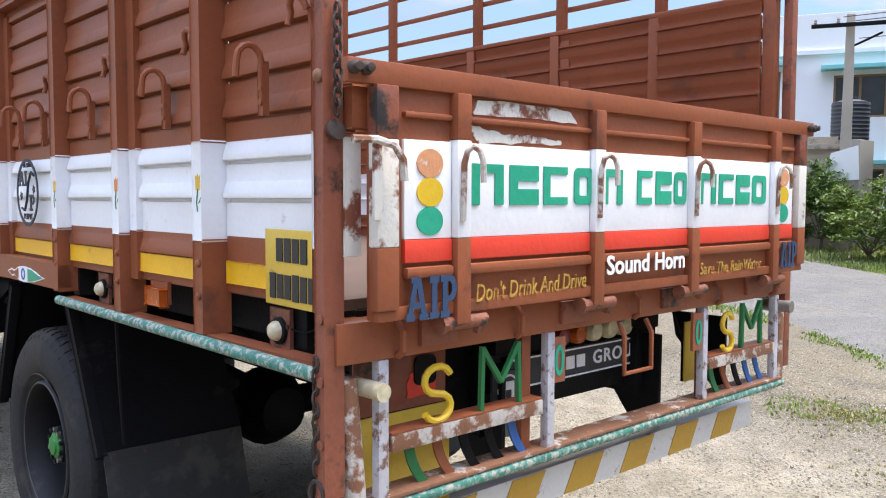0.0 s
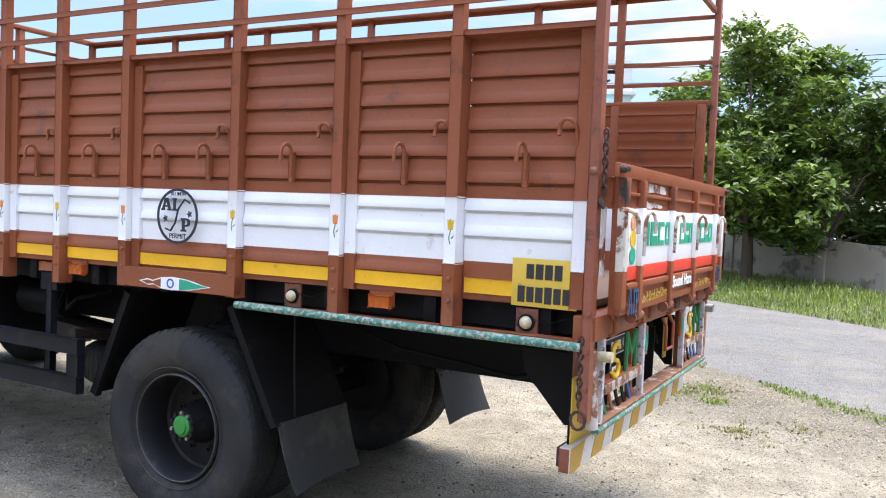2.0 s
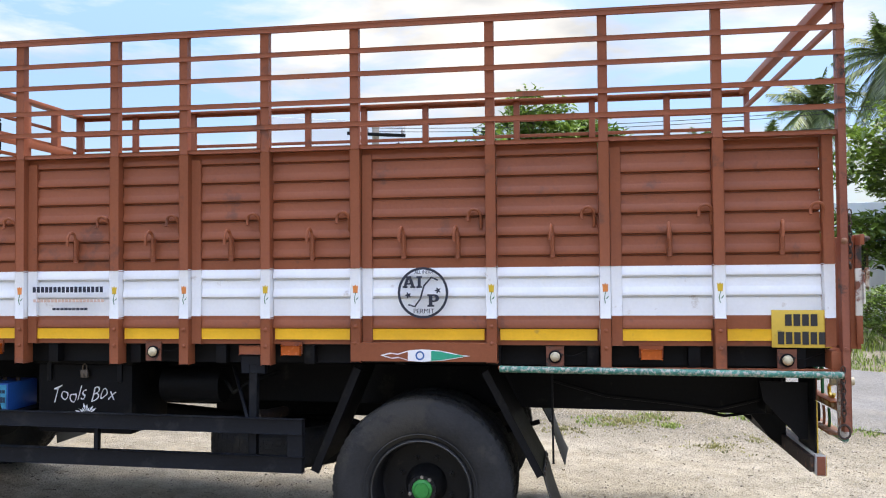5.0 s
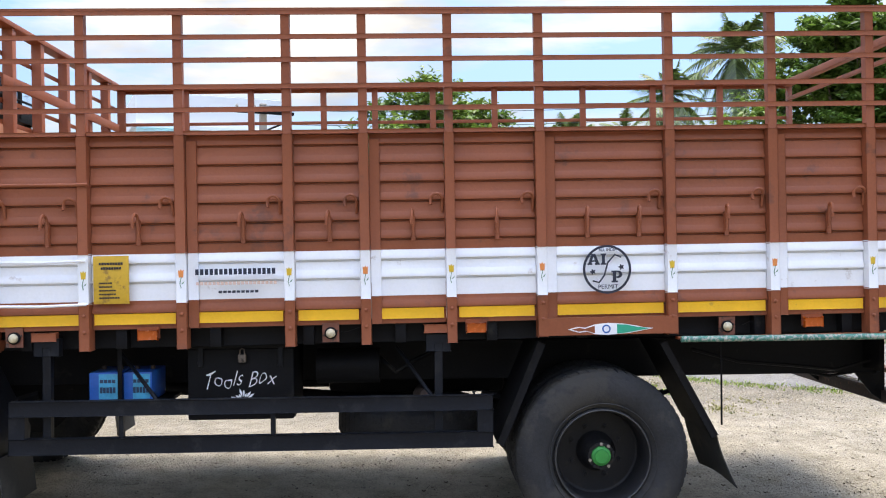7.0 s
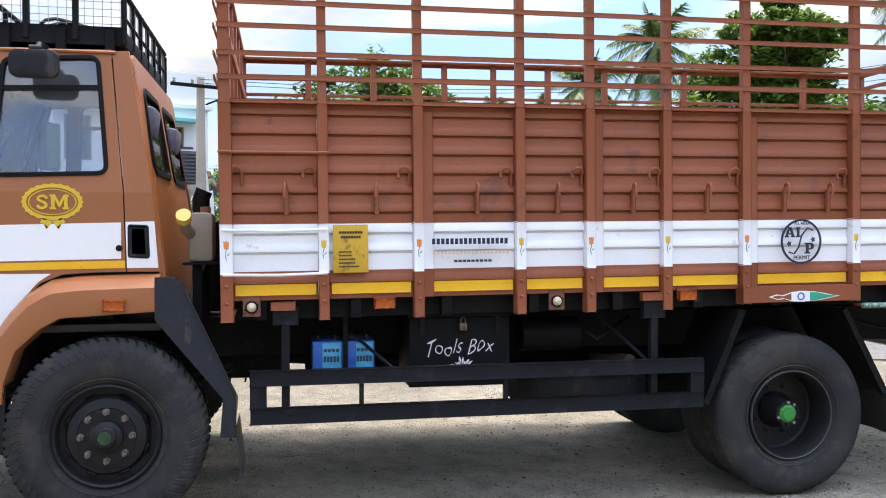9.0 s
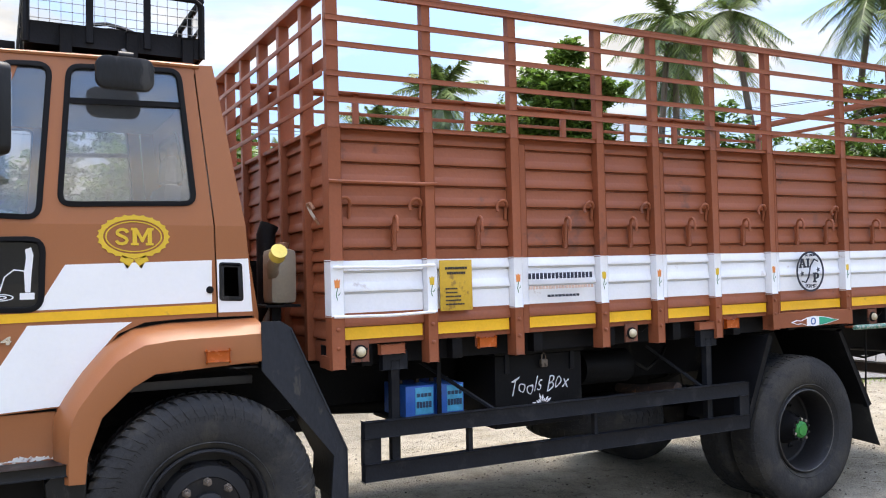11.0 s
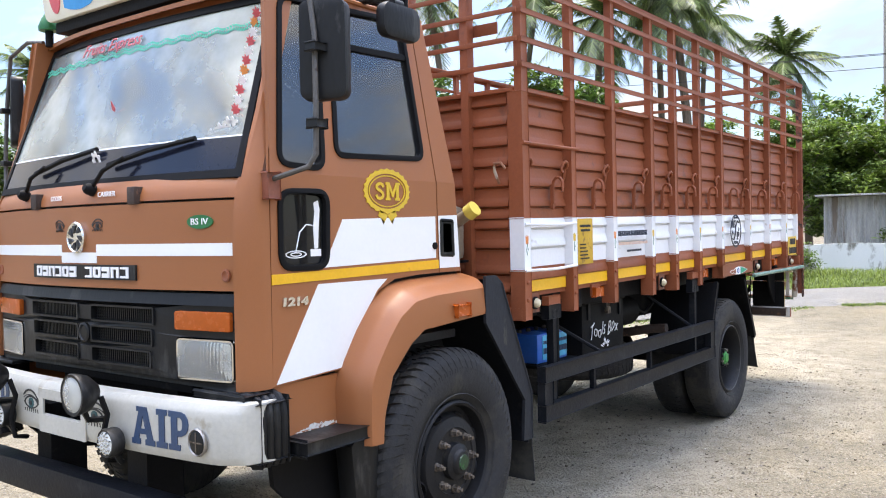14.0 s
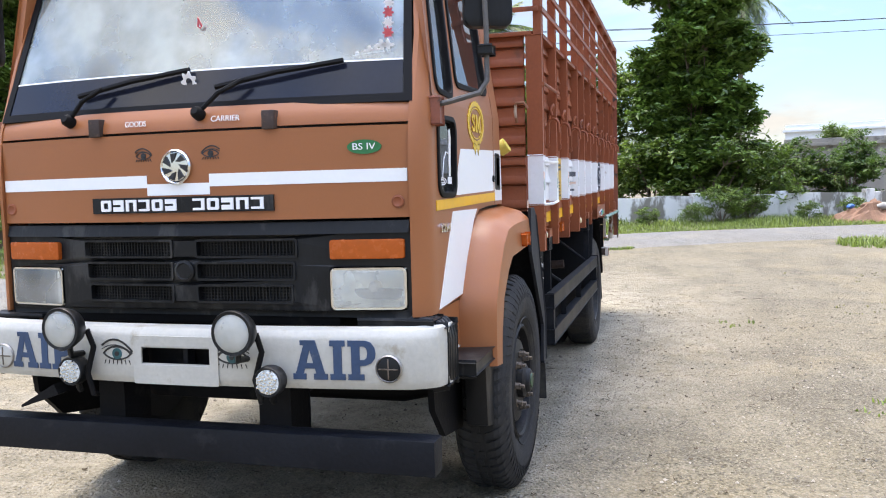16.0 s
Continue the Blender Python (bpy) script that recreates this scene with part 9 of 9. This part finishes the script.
# roof rack and sign board
rack = part("roof_rack", cube(-0.80, 0.80, 3.90, 4.66, 2.590, 2.605, 0.003), BLACK, truck, "black steel roof rack with wire mesh sides")
for s in (-1, 1):
    part("rack_side_plate", cube(s * 0.79, s * 0.802, 3.90, 4.66, 2.575, 2.675, 0.003), BLACK, rack)
    part("rack_rail", tube([(s * 0.80, 3.90, 2.58), (s * 0.80, 3.90, 2.835), (s * 0.80, 3.93, 2.862), (s * 0.80, 4.60, 2.862), (s * 0.80, 4.66, 2.83), (s * 0.80, 4.66, 2.58)], 0.016, 8), BLACK, rack)
    for y in (4.15, 4.40):
        part("rack_post", cube(s * 0.79, s * 0.81, y - 0.015, y + 0.015, 2.60, 2.86, 0.002), BLACK, rack)
    for y in (3.97, 4.22, 4.50):
        part("rack_foot", cube(s * 0.795, s * 0.83, y - 0.025, y + 0.025, 2.52, 2.66, 0.003), BLACK, rack)
    net = bmesh.new()
    for i in range(16):
        y = 3.92 + 0.046 * i
        tube([(s * 0.80, y, 2.66), (s * 0.80, y, 2.855)], 0.0018, 4, net)
    for j in range(5):
        z = 2.69 + 0.04 * j
        tube([(s * 0.80, 3.90, z), (s * 0.80, 4.66, z)], 0.0018, 4, net)
    part("rack_mesh", net, STEEL, rack)
for y in (3.90, 4.66):
    part("rack_plate", cube(-0.80, 0.80, y - 0.006, y + 0.006, 2.575, 2.66, 0.003), BLACK, rack)
    part("rack_rail", tube([(-0.80, y, 2.862), (0.80, y, 2.862)], 0.016, 8), BLACK, rack)
    part("rack_rail", tube([(-0.80, y, 2.73), (0.80, y, 2.73)], 0.010, 8), BLACK, rack)
    for x in (-0.53, -0.27, 0, 0.27, 0.53):
        part("rack_post", cube(x - 0.012, x + 0.012, y - 0.012, y + 0.012, 2.60, 2.86, 0.002), BLACK, rack)
    net = bmesh.new()
    for i in range(32):
        x = -0.78 + 0.05 * i
        tube([(x, y, 2.66), (x, y, 2.855)], 0.0018, 4, net)
    part("rack_mesh", net, STEEL, rack)
rope = bmesh.new()
rr = random.Random(8)
for k in range(26):
    cx, cy, ax, ay, z0 = rr.uniform(-0.35, 0.35), 4.28 + rr.uniform(-0.06, 0.06), rr.uniform(0.2, 0.36), rr.uniform(0.14, 0.27), 2.615 + 0.005 * k
    tube([(cx + ax * math.cos(a), cy + ay * math.sin(a), z0 + 0.02 * math.sin(3 * a + k)) for a in [2 * math.pi * j / 20 for j in range(21)]], 0.010, 5, rope)
tagged(part("rope_coil", rope, ROPE), "loose coil of black rope lying in the roof rack", "rope")
sign_at = Matrix.Translation((0, 4.80, 2.60)) @ pose(0, 0, 0, -8, 0, 0)
sign = part("sign_board", slab(rounded(-0.74, 0.74, 0.0, 0.27, 0.05), "y", -0.03, 0.03, bevel=0.008), SIGNWHITE, truck, "cream roof sign board with blue letters", at=sign_at)
for x, ch in ((0.40, "S"), (-0.30, "M")):
    writing("sign_letter", ch, 0.33, sign_at @ on_front(x, 0.032, 0.135), SIGNBLUE, sign, 0.30, bold=0.014)
part("sign_end", slab(ellipse(0.62, 0.14, 0.05, 0.11, 20), "y", 0.028, 0.034), STICKRED, sign, at=sign_at)
part("sign_end", slab(ellipse(-0.62, 0.14, 0.05, 0.11, 20), "y", 0.028, 0.034), STICKRED, sign, at=sign_at)
part("sign_stand", cube(-0.7, 0.7, 4.70, 4.80, 2.545, 2.60, 0.006), BLACK, sign)
part("marker_beacon", lathe([(0.05, 0), (0.052, 0.02), (0.036, 0.06), (0.02, 0.085), (0, 0.09)], Matrix.Translation((0.80, 4.78, 2.58)), 18), GREEN, truck, "small green roof lamp")
part("beacon_foot", tube([(0.80, 4.78, 2.50), (0.80, 4.78, 2.585)], 0.02, 8), BLACK, truck)

# things between cab and load body
can = tagged(new("jerrycan"), "grubby grey-brown plastic jerrycan with yellow cap", "jerrycan")
part("can_body", cube(-0.80, -0.63, 3.43, 3.57, 1.385, 1.665, 0.035), JAR, can)
part("can_neck", tube([(-0.74, 3.54, 1.52), (-0.84, 3.575, 1.575), (-0.925, 3.575, 1.625)], 0.031, 14), JAR, can)
part("cap", tube([(-0.920, 3.575, 1.622), (-0.962, 3.575, 1.648)], 0.040, 16), CAPYELLOW, can, "yellow screw cap")
part("top_cap", lathe([(0.030, 0), (0.030, 0.035), (0, 0.038)], Matrix.Translation((-0.72, 3.48, 1.662)), 14), RUST, can)
part("can_shelf", cube(-0.81, -0.60, 3.42, 3.60, 1.370, 1.383, 0.002), BLACK, truck)
part("shelf_leg", cube(-0.74, -0.70, 3.50, 3.55, 1.02, 1.371, 0.003), BLACK, truck)
part("snorkel", tube([(-0.55, 3.52, 1.05), (-0.55, 3.52, 1.75), (-0.55, 3.50, 1.80)], 0.05, 12), BLACK, truck)
part("gas_spring", tube([(-0.60, 3.60, 1.10), (-0.58, 3.48, 1.45)], 0.02, 8), STEEL, truck)
part("air_cleaner", tube([(0.0, 3.50, 1.05), (0.0, 3.50, 1.62)], 0.13, 18), BLACK, truck)
